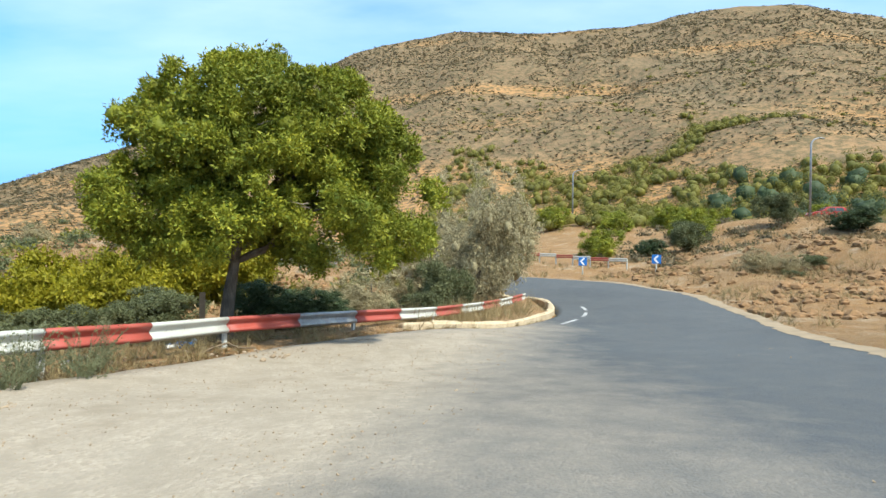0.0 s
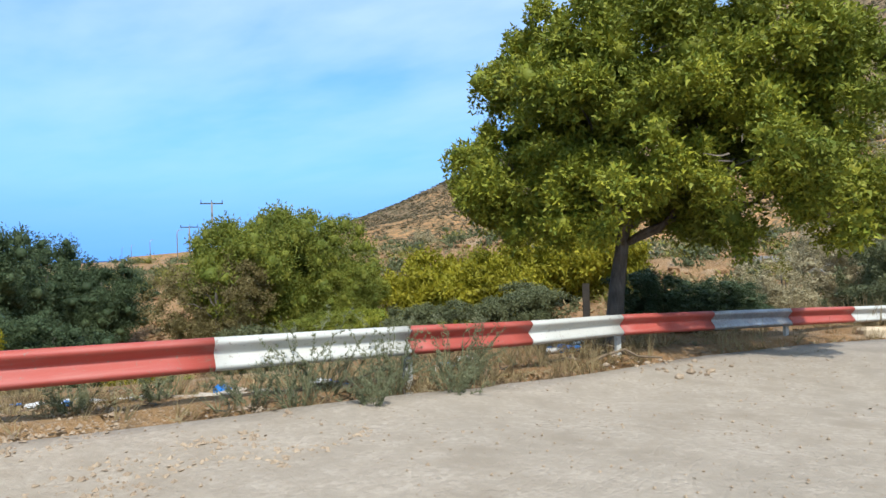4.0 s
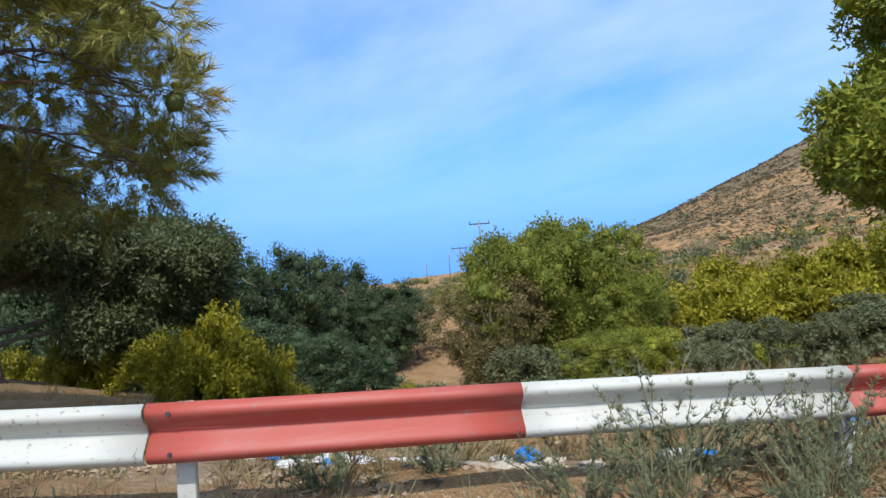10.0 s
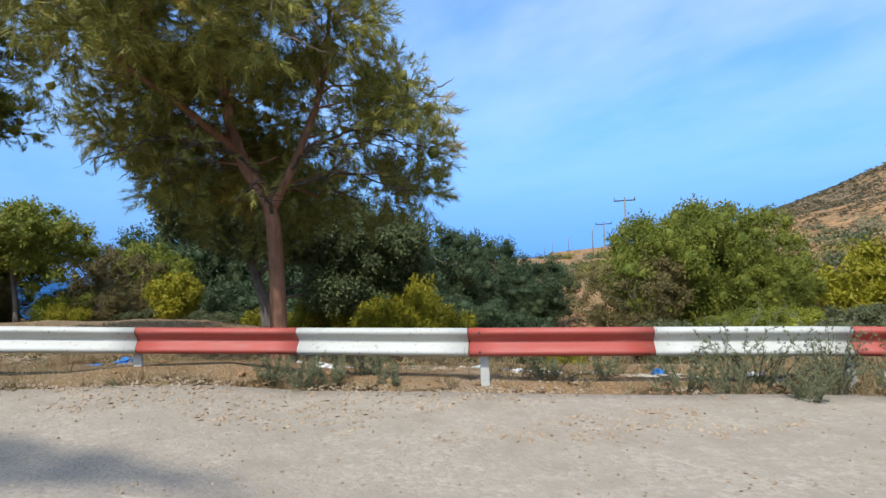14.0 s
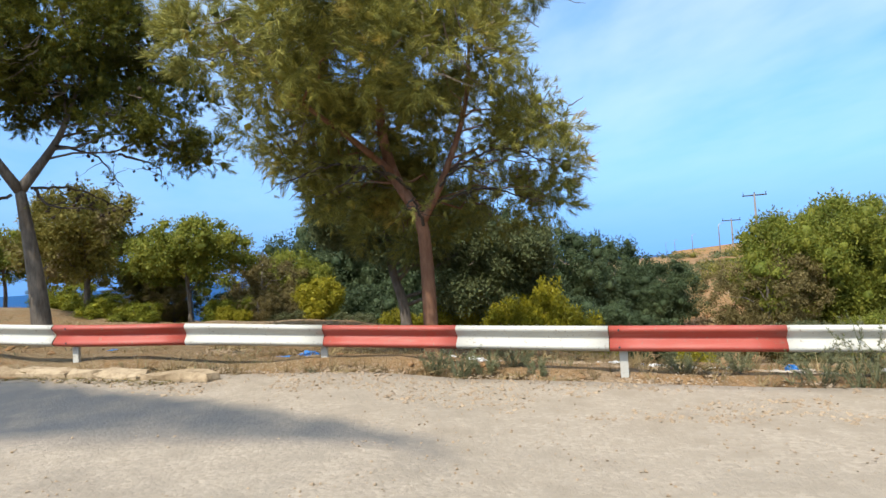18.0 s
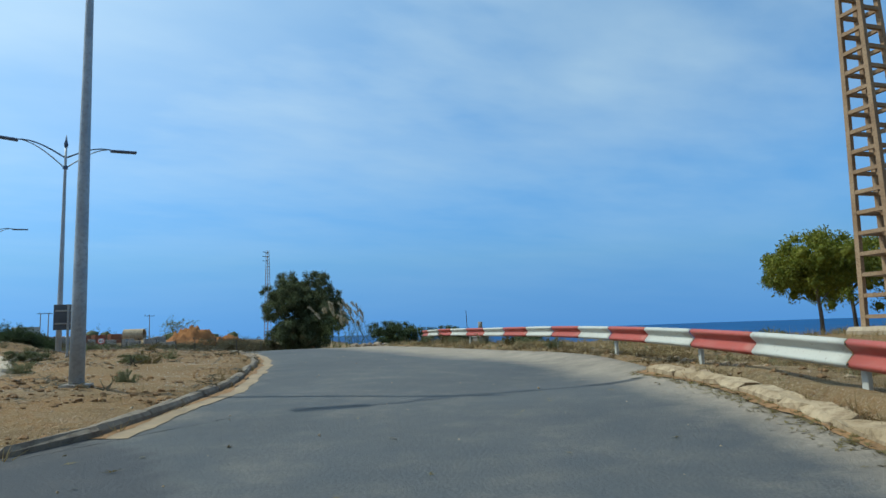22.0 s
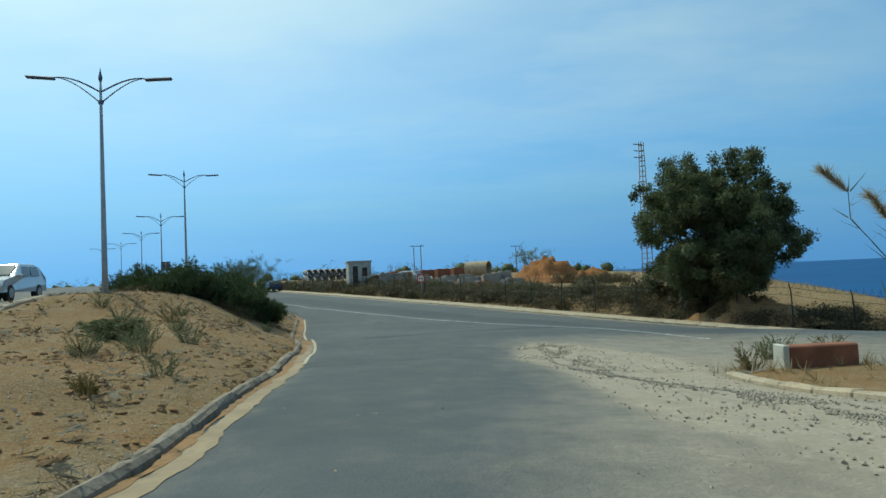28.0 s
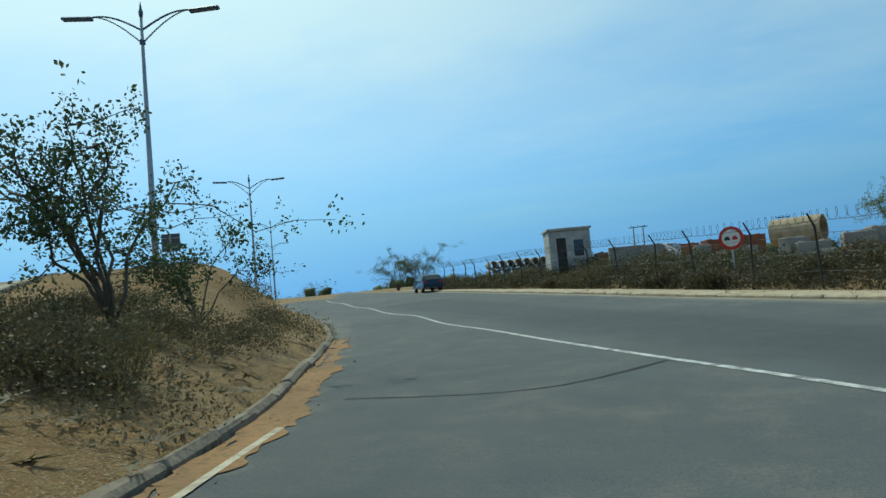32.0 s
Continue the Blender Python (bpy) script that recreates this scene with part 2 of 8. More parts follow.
def bark_build(a, b):
    def build(t, pos):
        v = t.n("ShaderNodeMapping", {"Vector": pos, "Scale": (9.0, 9.0, 2.2)}).outputs[0]
        f = t.noise(v, 1.6, 6.0, 0.7)
        g = t.noise(pos, 1.2, 3.0)
        c = t.mix(t.ramp(f, [(0.35, 0.0), (0.65, 1.0)]), a, b)
        return t.mix(t.ramp(g, [(0.45, 0.0), (0.7, 0.5)]), c, tuple(x * 0.5 for x in a)), f
    return build


def hill_build(t, pos):
    """Dry hillside: grey scrub, ochre soil and bare orange cuts."""
    big = t.noise(pos, 0.012, 5.0, 0.6)
    mid = t.noise(pos, 0.06, 6.0, 0.65)
    fine = t.noise(pos, 0.42, 4.0, 0.75)
    band = t.n("ShaderNodeMapping", {"Vector": pos, "Scale": (0.004, 0.006, 0.035)}).outputs[0]
    strip = t.noise(band, 1.0, 4.0, 0.55)
    col = t.mix(t.ramp(mid, [(0.35, 0.0), (0.65, 1.0)]), (0.19, 0.13, 0.075), (0.27, 0.18, 0.098))
    col = t.mix(t.ramp(strip, [(0.51, 0.0), (0.6, 0.85)]), col, (0.42, 0.235, 0.10))
    col = t.mix(t.ramp(big, [(0.5, 0.0), (0.68, 0.6)]), col, (0.235, 0.175, 0.105))
    high = t.n("ShaderNodeSeparateXYZ", {0: pos}).outputs[2]
    low = t.math("SUBTRACT", 1.0, t.math("DIVIDE", t.math("ADD", high, t.math("MULTIPLY", t.math("SUBTRACT", mid, 0.5), 24.0)), 30.0), True)
    col = t.mix(t.ramp(low, [(0.3, 0.0), (0.75, 0.85)]), col, (0.42, 0.225, 0.09))
    col = t.mix(t.ramp(fine, [(0.46, 0.0), (0.56, 0.85)]), col, (0.12, 0.10, 0.055))
    return col, t.math("ADD", mid, fine)


def sea_build(t, pos):
    a = t.noise(t.n("ShaderNodeMapping", {"Vector": pos, "Scale": (1.0, 1.0, 1.0)}).outputs[0], 0.004, 5.0)
    b = t.noise(pos, 0.5, 4.0, 0.6)
    return t.mix(t.ramp(a, [(0.35, 0.0), (0.65, 1.0)]), (0.004, 0.055, 0.17), (0.006, 0.072, 0.205)), b


M = {
    "soil": material("soil", soil_build, 0.95, bump=0.11, spec=0.1),
    "road": material("asphalt_and_dust", road_build, 0.88, bump=0.012, spec=0.25),
    "hill": material("hillside", hill_build, 0.95, bump=0.8, spec=0.05),
    "sea": material("sea", sea_build, 0.6, bump=0.15, spec=0.12),
    "kerb": material("old_kerb_concrete", concrete_build, 0.9, bump=0.02, spec=0.2),
    "cream": material("cream_kerb_paint", two_tone((0.58, 0.47, 0.31), (0.48, 0.37, 0.23), 2.0, 5.0, 15.0, (0.36, 0.27, 0.17)), 0.85, bump=0.01, spec=0.2),
    "concrete": material("grey_concrete", two_tone((0.36, 0.34, 0.31), (0.27, 0.25, 0.225), 1.5, 6.0, 14.0, (0.19, 0.17, 0.15)), 0.9, bump=0.02, spec=0.2),
    "stained_kerb": material("ochre_stained_kerb_concrete", two_tone((0.42, 0.335, 0.22), (0.30, 0.225, 0.135), 1.1, 6.0, 6.0, (0.155, 0.105, 0.06)), 0.95, bump=0.05, spec=0.1),
    "grimy_kerb": material("grimy_kerb_concrete", two_tone((0.29, 0.25, 0.20), (0.20, 0.165, 0.125), 0.9, 6.0, 9.0, (0.13, 0.10, 0.075)), 0.95, bump=0.03, spec=0.1),
    "red": material("red_road_paint", paint_build((0.36, 0.058, 0.036), (0.40, 0.17, 0.13)), 0.55, bump=0.003, spec=0.4),
    "white": material("white_road_paint", paint_build((0.48, 0.475, 0.415), (0.38, 0.355, 0.29)), 0.55, bump=0.003, spec=0.4),
    "steel": material("galvanised_steel", two_tone((0.42, 0.43, 0.43), (0.30, 0.31, 0.32), 4.0, 4.0, 30.0, (0.22, 0.20, 0.18)), 0.5, 0.6, 0.002),
    "bluepole": material("blue_grey_lamp_paint", two_tone((0.44, 0.47, 0.50), (0.33, 0.37, 0.42), 2.0, 4.0, 18.0, (0.25, 0.27, 0.29)), 0.5, 0.3, 0.002),
    "darkblue": material("dark_blue_arm_paint", two_tone((0.10, 0.14, 0.22), (0.07, 0.10, 0.17), 3.0), 0.5, 0.2),
    "rust": material("rusty_lattice_paint", two_tone((0.36, 0.25, 0.15), (0.25, 0.16, 0.09), 1.2, 5.0, 20.0, (0.16, 0.10, 0.06)), 0.8, 0.0, 0.004),
    "dark": material("dark_metal", two_tone((0.05, 0.05, 0.052), (0.035, 0.033, 0.03), 5.0), 0.7),
    "bark": material("red_brown_bark", bark_build((0.20, 0.10, 0.06), (0.30, 0.165, 0.10)), 0.95, bump=0.03, spec=0.1),
    "bark_grey": material("grey_bark", bark_build((0.10, 0.085, 0.068), (0.20, 0.172, 0.138)), 0.95, bump=0.03, spec=0.1),
    "dark_cone": material("dark_cones", two_tone((0.04, 0.03, 0.02), (0.07, 0.05, 0.035), 9.0), 0.9),
    "dark_twig": material("dark_bare_twigs", two_tone((0.085, 0.07, 0.055), (0.055, 0.045, 0.035), 3.0), 0.95),
    "twig": material("bare_twigs", two_tone((0.20, 0.165, 0.125), (0.13, 0.105, 0.08), 3.0), 0.95),
    "leaf_a": leaf_material("bright_olive_leaves", (0.14, 0.18, 0.018), (0.37, 0.35, 0.03), (0.24, 0.17, 0.04), -0.08, 0.18),
    "leaf_pine": leaf_material("dark_pine_needles", (0.12, 0.14, 0.034), (0.43, 0.385, 0.07), (0.50, 0.38, 0.085), 0.02, 0.06),
    "leaf_pine2": leaf_material("yellow_green_needles", (0.055, 0.08, 0.013), (0.26, 0.24, 0.022), None, 0.0, 0.12),
    "leaf_dark": leaf_material("blue_green_leaves", (0.052, 0.083, 0.035), (0.095, 0.125, 0.05)),
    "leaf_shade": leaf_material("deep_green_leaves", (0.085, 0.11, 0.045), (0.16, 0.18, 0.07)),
    "leaf_mid": leaf_material("mid_green_leaves", (0.13, 0.165, 0.022), (0.24, 0.235, 0.028)),
    "leaf_yellow": leaf_material("yellow_green_leaves", (0.21, 0.205, 0.012), (0.36, 0.305, 0.018)),
    "leaf_dry": leaf_material("dry_grey_olive_leaves", (0.34, 0.285, 0.15), (0.48, 0.41, 0.235)),
    "leaf_brown": leaf_material("brown_dry_needles", (0.15, 0.12, 0.04), (0.22, 0.175, 0.065)),
    "leaf_drying": leaf_material("drying_pine_needles", (0.15, 0.14, 0.025), (0.25, 0.205, 0.04), (0.2, 0.15, 0.07), 0.06),
    "leaf_grey": leaf_material("grey_green_leaves", (0.11, 0.125, 0.05), (0.18, 0.185, 0.085)),
    "leaf_big": leaf_material("dark_olive_leaves", (0.08, 0.105, 0.05), (0.15, 0.165, 0.075), (0.15, 0.115, 0.06), 0.0, 0.35),
    "scrub": leaf_material("hill_scrub", (0.125, 0.105, 0.058), (0.20, 0.16, 0.088), (0.15, 0.145, 0.035), 0.02),
    "olive_far": leaf_material("far_olive_leaves", (0.15, 0.145, 0.028), (0.26, 0.23, 0.04), (0.22, 0.17, 0.06), 0.02),
    "scrub_green": leaf_material("dull_green_scrub", (0.085, 0.085, 0.045), (0.14, 0.13, 0.07)),
    "scrub_dark": leaf_material("grey_brown_scrub", (0.07, 0.062, 0.035), (0.13, 0.105, 0.06)),
    "straw": leaf_material("dry_straw", (0.30, 0.22, 0.10), (0.42, 0.33, 0.17)),
    "weed": leaf_material("grey_green_weeds", (0.18, 0.195, 0.10), (0.30, 0.305, 0.165)),
    "stones": material("loose_stones", two_tone((0.38, 0.29, 0.19), (0.27, 0.20, 0.13), 3.0, 3.0, 20.0), 0.95),
}


# ---- helpers for meshes ----
rng = np.random.default_rng(7)


def mesh(name, verts, faces, mat, parent=None, label="", smooth=False):
    """One mesh object from arrays of points and faces."""
    me = bpy.data.meshes.new(name)
    verts = np.asarray(verts, float)
    if isinstance(faces, np.ndarray):
        k = faces.shape[1]
        me.vertices.add(len(verts))
        me.vertices.foreach_set("co", verts.ravel())
        me.loops.add(faces.size)
        me.loops.foreach_set("vertex_index", faces.ravel().astype(np.int32))
        me.polygons.add(len(faces))
        me.polygons.foreach_set("loop_start", np.arange(0, faces.size, k, dtype=np.int32))
        me.update(calc_edges=True)
    else:
        me.from_pydata([tuple(v) for v in verts], [], [tuple(f) for f in faces])
    if smooth:
        me.polygons.foreach_set("use_smooth", np.ones(len(me.polygons), bool))
    me.materials.append(M[mat])
    ob = new(name, me)
    if parent is not None:
        ob.parent = parent
    if label:
        tagged(ob, label)
    return ob


def part(name, bm, mat, parent, label="", smooth=False):
    me = bpy.data.meshes.new(name)
    bm.to_mesh(me)
    bm.free()
    me.materials.append(M[mat])
    if smooth:
        me.polygons.foreach_set("use_smooth", np.ones(len(me.polygons), bool))
    ob = new(name, me)
    ob.parent = parent
    if label:
        tagged(ob, label)
    return ob


def thing(name, x, y, z, label, category, group="", rz=0.0):
    ob = new(name)
    ob.empty_display_size = 0.2
    ob.matrix_world = pose(x, y, z, 0, 0, rz)
    return tagged(ob, label, category, group)


def attribute(ob, name, values):
    a = ob.data.attributes.new(name, "FLOAT", "POINT")
    a.data.foreach_set("value", np.asarray(values, np.float32))


def box(bm, m, sx_, sy_, sz_, bevel=0.0):
    """A box centred on m's origin, with its edges broken."""
    got = bmesh.ops.create_cube(bm, size=1.0, matrix=m @ Matrix.Diagonal((sx_, sy_, sz_, 1)))
    if bevel:
        edges = list({e for v in got["verts"] for e in v.link_edges})
        bmesh.ops.bevel(bm, geom=edges, offset=bevel, segments=1, affect="EDGES")


def tube(points, radii, sides=8):
    """A tapered tube along points: vertices and quads."""
    pts = [Vector(p) for p in points]
    vs, fs = [], []
    side = None
    for i, p in enumerate(pts):
        d = (pts[min(i + 1, len(pts) - 1)] - pts[max(i - 1, 0)]).normalized()
        if side is None:
            side = d.orthogonal().normalized()
        side = (side - d * side.dot(d)).normalized()
        other = d.cross(side)
        r = float(radii[i])
        for k in range(sides):
            a = 2 * math.pi * k / sides
            vs.append(p + r * (math.cos(a) * side + math.sin(a) * other))
    for i in range(len(pts) - 1):
        for k in range(sides):
            j = (k + 1) % sides
            fs.append((i * sides + k, i * sides + j, (i + 1) * sides + j, (i + 1) * sides + k))
    fs.append(tuple(range(sides))[::-1])
    fs.append(tuple((len(pts) - 1) * sides + k for k in range(sides)))
    return vs, fs


def tubes(list_of):
    """Several tubes in one set of arrays."""
    vs, fs = [], []
    for points, radii, sides in list_of:
        v, f = tube(points, radii, sides)
        o = len(vs)
        vs += v
        fs += [tuple(i + o for i in q) for q in f]
    return vs, fs


def curve_through(knots, step=0.5):
    """A smooth line through knots (Catmull-Rom), at even steps; and its length along each sample."""
    k = np.asarray(knots, float)
    k = np.vstack([2 * k[0] - k[1], k, 2 * k[-1] - k[-2]])
    out = []
    for i in range(1, len(k) - 2):
        for u in np.linspace(0, 1, 24, endpoint=False):
            a, b, c, d = k[i - 1], k[i], k[i + 1], k[i + 2]
            out.append(0.5 * (2 * b + (c - a) * u + (2 * a - 5 * b + 4 * c - d) * u**2 + (3 * b - a - 3 * c + d) * u**3))
    out = np.array(out + [k[-2]])
    s = np.r_[0, np.cumsum(np.linalg.norm(np.diff(out, axis=0), axis=1))]
    n = max(2, int(s[-1] / step) + 1)
    at = np.linspace(0, s[-1], n)
    return np.stack([np.interp(at, s, out[:, j]) for j in range(out.shape[1])], 1), at


# ---- the lie of the land ----
NEAR = [(-3.65, 13.4, .53), (-1.9, 15.75, .45), (-.9, 17, .42), (-6.85, 6.2, .86), (-8.4, 2.5, 1.12), (-10, -1.1, 1.29), (-11.7, -4.4, 1.5), (-14.8, -9.7, 1.6),
        (.7, 1, 1.3), (-3, 5.4, .82), (1, 2.4, 1.16), (-1, 2.1, 1.05), (-4.8, -1.4, 1.12), (-9.1, -8.3, 1.42), (-13.7, -17.9, 1.7), (-16.9, -34.7, 1.8),
        (-17, -41.3, 1.55), (-16.3, -48.9, 1.28), (-15, -57.7, .86), (-12.7, -67.8, .43), (-10.9, -73.2, .33), (-22.4, -52, .6), (-25.7, -56, .5), (-22.7, -29.7, 1.75),
        (3.4, 20.6, .2), (5, 27.7, .2), (12, 25, .3), (14, 8, .9)]
WEST = [(-8.9, 10.4, .19), (-12, 5, .7), (-12, -2.3, 1.35), (-18, 0, 1.1), (-25.8, -12.5, 2.0), (-42, -15.5, 1.3), (-14, 12, -1.0), (-20, 18, -3.2), (-30, 25, -4.5),
        (-30, 8, -2.6), (-20, 33, -2.2), (-45, 20, -5), (-50, 0, -2), (-23.6, -33.2, 1.8), (-30, -30, 1.5), (-40, -40, 0.8), (-34, -18, 1.6), (-6, 25, -1.6), (-2, 34, -.8),
        (-22, 48, 3.2), (-42, 50, 2.2), (-65, 54, .3), (-10, 46, 1.3), (-90, 60, 1.5)]
SOUTH = [(-31.2, -73.5, -.65), (-23.5, -80.5, .1), (-16.5, -90, .4), (-11, -97.5, .6), (-6.5, -104, .9), (4.3, -119, 1.4), (-40, -70, -2), (-27, -85, .9), (-18, -96, 1.1), (-9, -108, 1.5),
         (-20, -124, 2.0), (-6, -118, 2.2), (20, -140, 1.8), (-38, -106, 1.0), (-5, -150, 3.0), (-5, -88, .6), (-1, -95, .8), (0, -200, 3.5), (40, -200, 3)]
EAST = [(-7.8, -19.6, 1.85), (-7.5, -34.9, 2.05), (-3, -63.2, 2.75), (-8, -52, 1.9), (-3, -76, 2.2), (5.2, -90.5, 3.1), (18.7, -115, 2.8), (8, -70, 2.9), (2, -30, 2.0), (15, -95, 3.2),
        (2, -8, 1.5), (25, -30, 2.6), (40, -90, 4), (24, 20, 1.8), (18, 40, 1.4), (28, 45, 3.6), (40, 72, 6.3), (21, 100, 6.3), (8, 60, 1.5), (0, 70, 3), (45, 40, 5), (60, 0, 5), (80, -60, 6),
        (12, 36, .4), (8, 45, .5), (3, 38, .1), (-2, 52, 1.0)]
# the road along the dirt island, and the island's own top
BESIDE = [(-9.4, -15.4, 1.6), (-11.6, -21, 1.7), (-13.3, -27, 1.75), (-14.4, -33.4, 1.78), (-14.6, -40, 1.58), (-14.2, -45, 1.38), (-13.25, -52, 1.1), (-12.0, -58.7, .82), (-9.9, -66, .46), (-8.4, -72.5, .34), (-6.9, -78.5, .4), (-5, -83.2, .5), (-2.6, -88.3, .6), (1, -94.2, .75), (9, -105.5, 1.0)]
BANK = [(-8.6, -61, 1.75), (-9.0, -56, 1.75), (-10, -50, 1.8), (-11, -45, 1.9), (-5.6, -72, 1.7), (-4.0, -78, 1.65), (-2.4, -83, 1.7)]
ON_TOP = [p for p in EAST if p[1] < -10]
POINTS = np.array(NEAR + WEST + SOUTH + BESIDE + [p for p in EAST if p[1] > -10])
TOP_POINTS = np.array(ON_TOP + BANK)
SHORE = np.array([(-5, -11.4), (-7.4, -12.2), (-9.4, -15.4), (-11.6, -21), (-13.3, -27), (-14.4, -33.4), (-14.6, -40), (-14.2, -45), (-13.25, -52), (-12.0, -58.7), (-9.9, -66), (-8.4, -72.5), (-6.9, -78.5), (-5, -83.2), (-2.6, -88.3), (1, -94.2), (9, -105.5), (24, -124), (60, -175)])


FAR_RUN = curve_through([(-52, -61, -2.0), (-41, -66.5, -1.35), (-31.2, -73.7, -.65), (-23.8, -80.6, -.1), (-16.9, -89.6, .35), (-11.4, -97.2, .62), (-6.6, -104.1, .88), (4.3, -119.3, 1.4), (18, -139, 1.9), (40, -172, 2.6)], 0.5)[0]


RAIL = [(-23.6, -33.2, 2.5), (-22.45, -29.3, 2.54), (-21.2, -24.5, 2.52), (-19.6, -19, 2.5), (-17.9, -14.9, 2.45), (-16.06, -11.35, 2.38), (-14, -7.92, 2.27), (-11.95, -4.5, 2.06), (-9.7, -1.2, 1.92),
        (-9.15, .75, 1.83), (-8.7, 2.65, 1.69), (-7.77, 4.37, 1.62), (-6.67, 6.02, 1.57), (-5.8, 7.85, 1.5), (-4.88, 9.63, 1.43), (-4.34, 11.55, 1.29), (-3.74, 13.45, 1.19), (-2.76, 15.15, 1.1),
        (-1.55, 17.3, .98), (.3, 20.8, .78), (2.3, 25.6, .62), (3.9, 30.3, .55)]
RAIL_RUN = curve_through(RAIL[:18], 0.4)[0]


def land(x, y):
    """Height of the land, smooth."""
    x, y = np.asarray(x, float), np.asarray(y, float)

    def spread(p):
        d = (x[..., None] - p[:, 0]) ** 2 + (y[..., None] - p[:, 1]) ** 2 + 3.0
        wt = d ** -1.7
        return (wt * p[:, 2]).sum(-1) / wt.sum(-1)
    z = spread(POINTS)
    # the island rises from its kerb
    south = inside(x, y, np.vstack([SHORE, [(400, -175), (400, -11.4)]]))
    if south.any():
        rise = np.where(south, np.clip((distance(x, y, SHORE) - 0.3) / 3.6, 0, 1), 0.0)
        z = z + (np.maximum(spread(TOP_POINTS), z) - z) * (0.4 * rise + 0.6 * rise * rise * (3 - 2 * rise))
    # an even run along the far roadside
    near = (y < -52) & (x > -58) & (x < 45)
    if near.any():
        gap = (x[near][:, None] - FAR_RUN[:, 0]) ** 2 + (y[near][:, None] - FAR_RUN[:, 1]) ** 2
        k = gap.argmin(1)
        hold = 1 - np.clip((np.sqrt(gap[np.arange(len(k)), k]) - 2.0) / 5.0, 0, 1)
        z = np.array(z)
        z[near] = z[near] + (FAR_RUN[k, 2] - z[near]) * hold * hold * (3 - 2 * hold)
    # the verge stays an even step below the guard rail
    near = (y < 17) & (y > -36) & (x > -28) & (x < 1)
    if near.any():
        gap = (x[near][:, None] - RAIL_RUN[:, 0]) ** 2 + (y[near][:, None] - RAIL_RUN[:, 1]) ** 2
        k = gap.argmin(1)
        hold = 1 - np.clip((np.sqrt(gap[np.arange(len(k)), k]) - 0.3) / 1.5, 0, 1)
        z = np.array(z)
        z[near] = z[near] + np.maximum(RAIL_RUN[k, 2] - 0.66 - z[near], 0) * hold * hold * (3 - 2 * hold)
    # the cliff down to the sea on the west
    edge = np.interp(y, [-400, -130, -100, -80, -66, -50, 0, 25, 60, 120, 400], [-70, -56, -47, -46, -57, -56, -52, -85, -130, -170, -400])
    t = np.clip((edge - x) / 40, 0, 1)
    return z + (-30 - z) * t * t * (3 - 2 * t)


def z_at(x, y):
    return float(land(np.array([x]), np.array([y]))[0])


def inside(x, y, poly):
    """Which points lie in a polygon."""
    p = np.asarray(poly, float)
    got = np.zeros(np.shape(x), bool)
    for (x0, y0), (x1, y1) in zip(p, np.roll(p, -1, 0)):
        cross = ((y0 > y) != (y1 > y)) & (x < (x1 - x0) * (y - y0) / (y1 - y0 + 1e-12) + x0)
        got ^= cross
    return got


def distance(x, y, line):
    """Distance of points to a line of samples."""
    best = np.full(np.shape(x), 1e9)
    for a, b in zip(line[:-1], line[1:]):
        d = b[:2] - a[:2]
        u = np.clip(((x - a[0]) * d[0] + (y - a[1]) * d[1]) / (d @ d + 1e-9), 0, 1)
        best = np.minimum(best, np.hypot(x - a[0] - u * d[0], y - a[1] - u * d[1]))
    return best


def smooth(v, a, b):
    t = np.clip((v - a) / (b - a), 0, 1)
    return t * t * (3 - 2 * t)


# edges of the roads, from south to north
WEST_EDGE = [(-22.4, -52), (-22.6, -47), (-21.2, -41), (-21.5, -33), (-20.6, -27), (-19.4, -21.5), (-17.7, -15.6), (-15.2, -11.2), (-13.8, -8.9), (-10.8, -4.8), (-9.1, -1.9),
             (-8.3, 1.6), (-7.2, 4.4), (-6.1, 6.2), (-5.2, 8.0), (-4.2, 10), (-3.6, 11.8), (-2.9, 13.8), (-1.9, 15.6), (-.7, 17.1), (1.2, 18.9), (2.9, 20.8), (4.3, 23.6), (4.9, 27.2), (4.6, 31.5), (3.2, 36), (0, 41), (-6, 45.5), (-14, 48)]
EAST_EDGE = [(-13.25, -52), (-14.2, -45), (-14.6, -40), (-14.4, -33.4), (-13.3, -27), (-11.6, -21), (-9.4, -15.4), (-7.4, -12.2), (-5, -11.4), (0, -13), (6, -9), (8.2, -4), (8.6, 0), (8.6, 4), (8.6, 8), (8.9, 11), (9.3, 13.5), (9.9, 16.5),
             (10.6, 20), (11.3, 23), (11.9, 26.5), (12.4, 30), (12.5, 34), (11.8, 38.5), (9.6, 43), (5.5, 47.5), (0, 51), (-6, 53.5), (-14, 55.5)]
ISLAND_EDGE = [(-5, -11.4), (-7.4, -12.2), (-9.4, -15.4), (-11.6, -21), (-13.3, -27), (-14.4, -33.4), (-14.6, -40), (-14.2, -45), (-13.25, -52), (-12.0, -58.7), (-9.9, -66), (-8.4, -72.5), (-6.9, -78.5), (-5, -83.2), (-2.6, -88.3), (1, -94.2), (9, -105.5), (24, -124)]
FAR_EDGE = [(-52, -61), (-41, -66.5), (-31.2, -73.7), (-23.8, -80.6), (-16.9, -89.6), (-11.4, -97.2), (-6.6, -104.1), (4.3, -119.3), (18, -139), (40, -172)]
NEAR_EDGE = [(-47, -46), (-38, -49), (-30, -51.3), (-24.5, -53), (-22.4, -52)]
HIGH_WEST = [(-5.2, -14), (-6.2, -22), (-5.6, -31), (-3.6, -47), (-1.0, -63), (2.6, -77), (7.4, -90.5), (21, -114), (40, -142), (90, -210)]


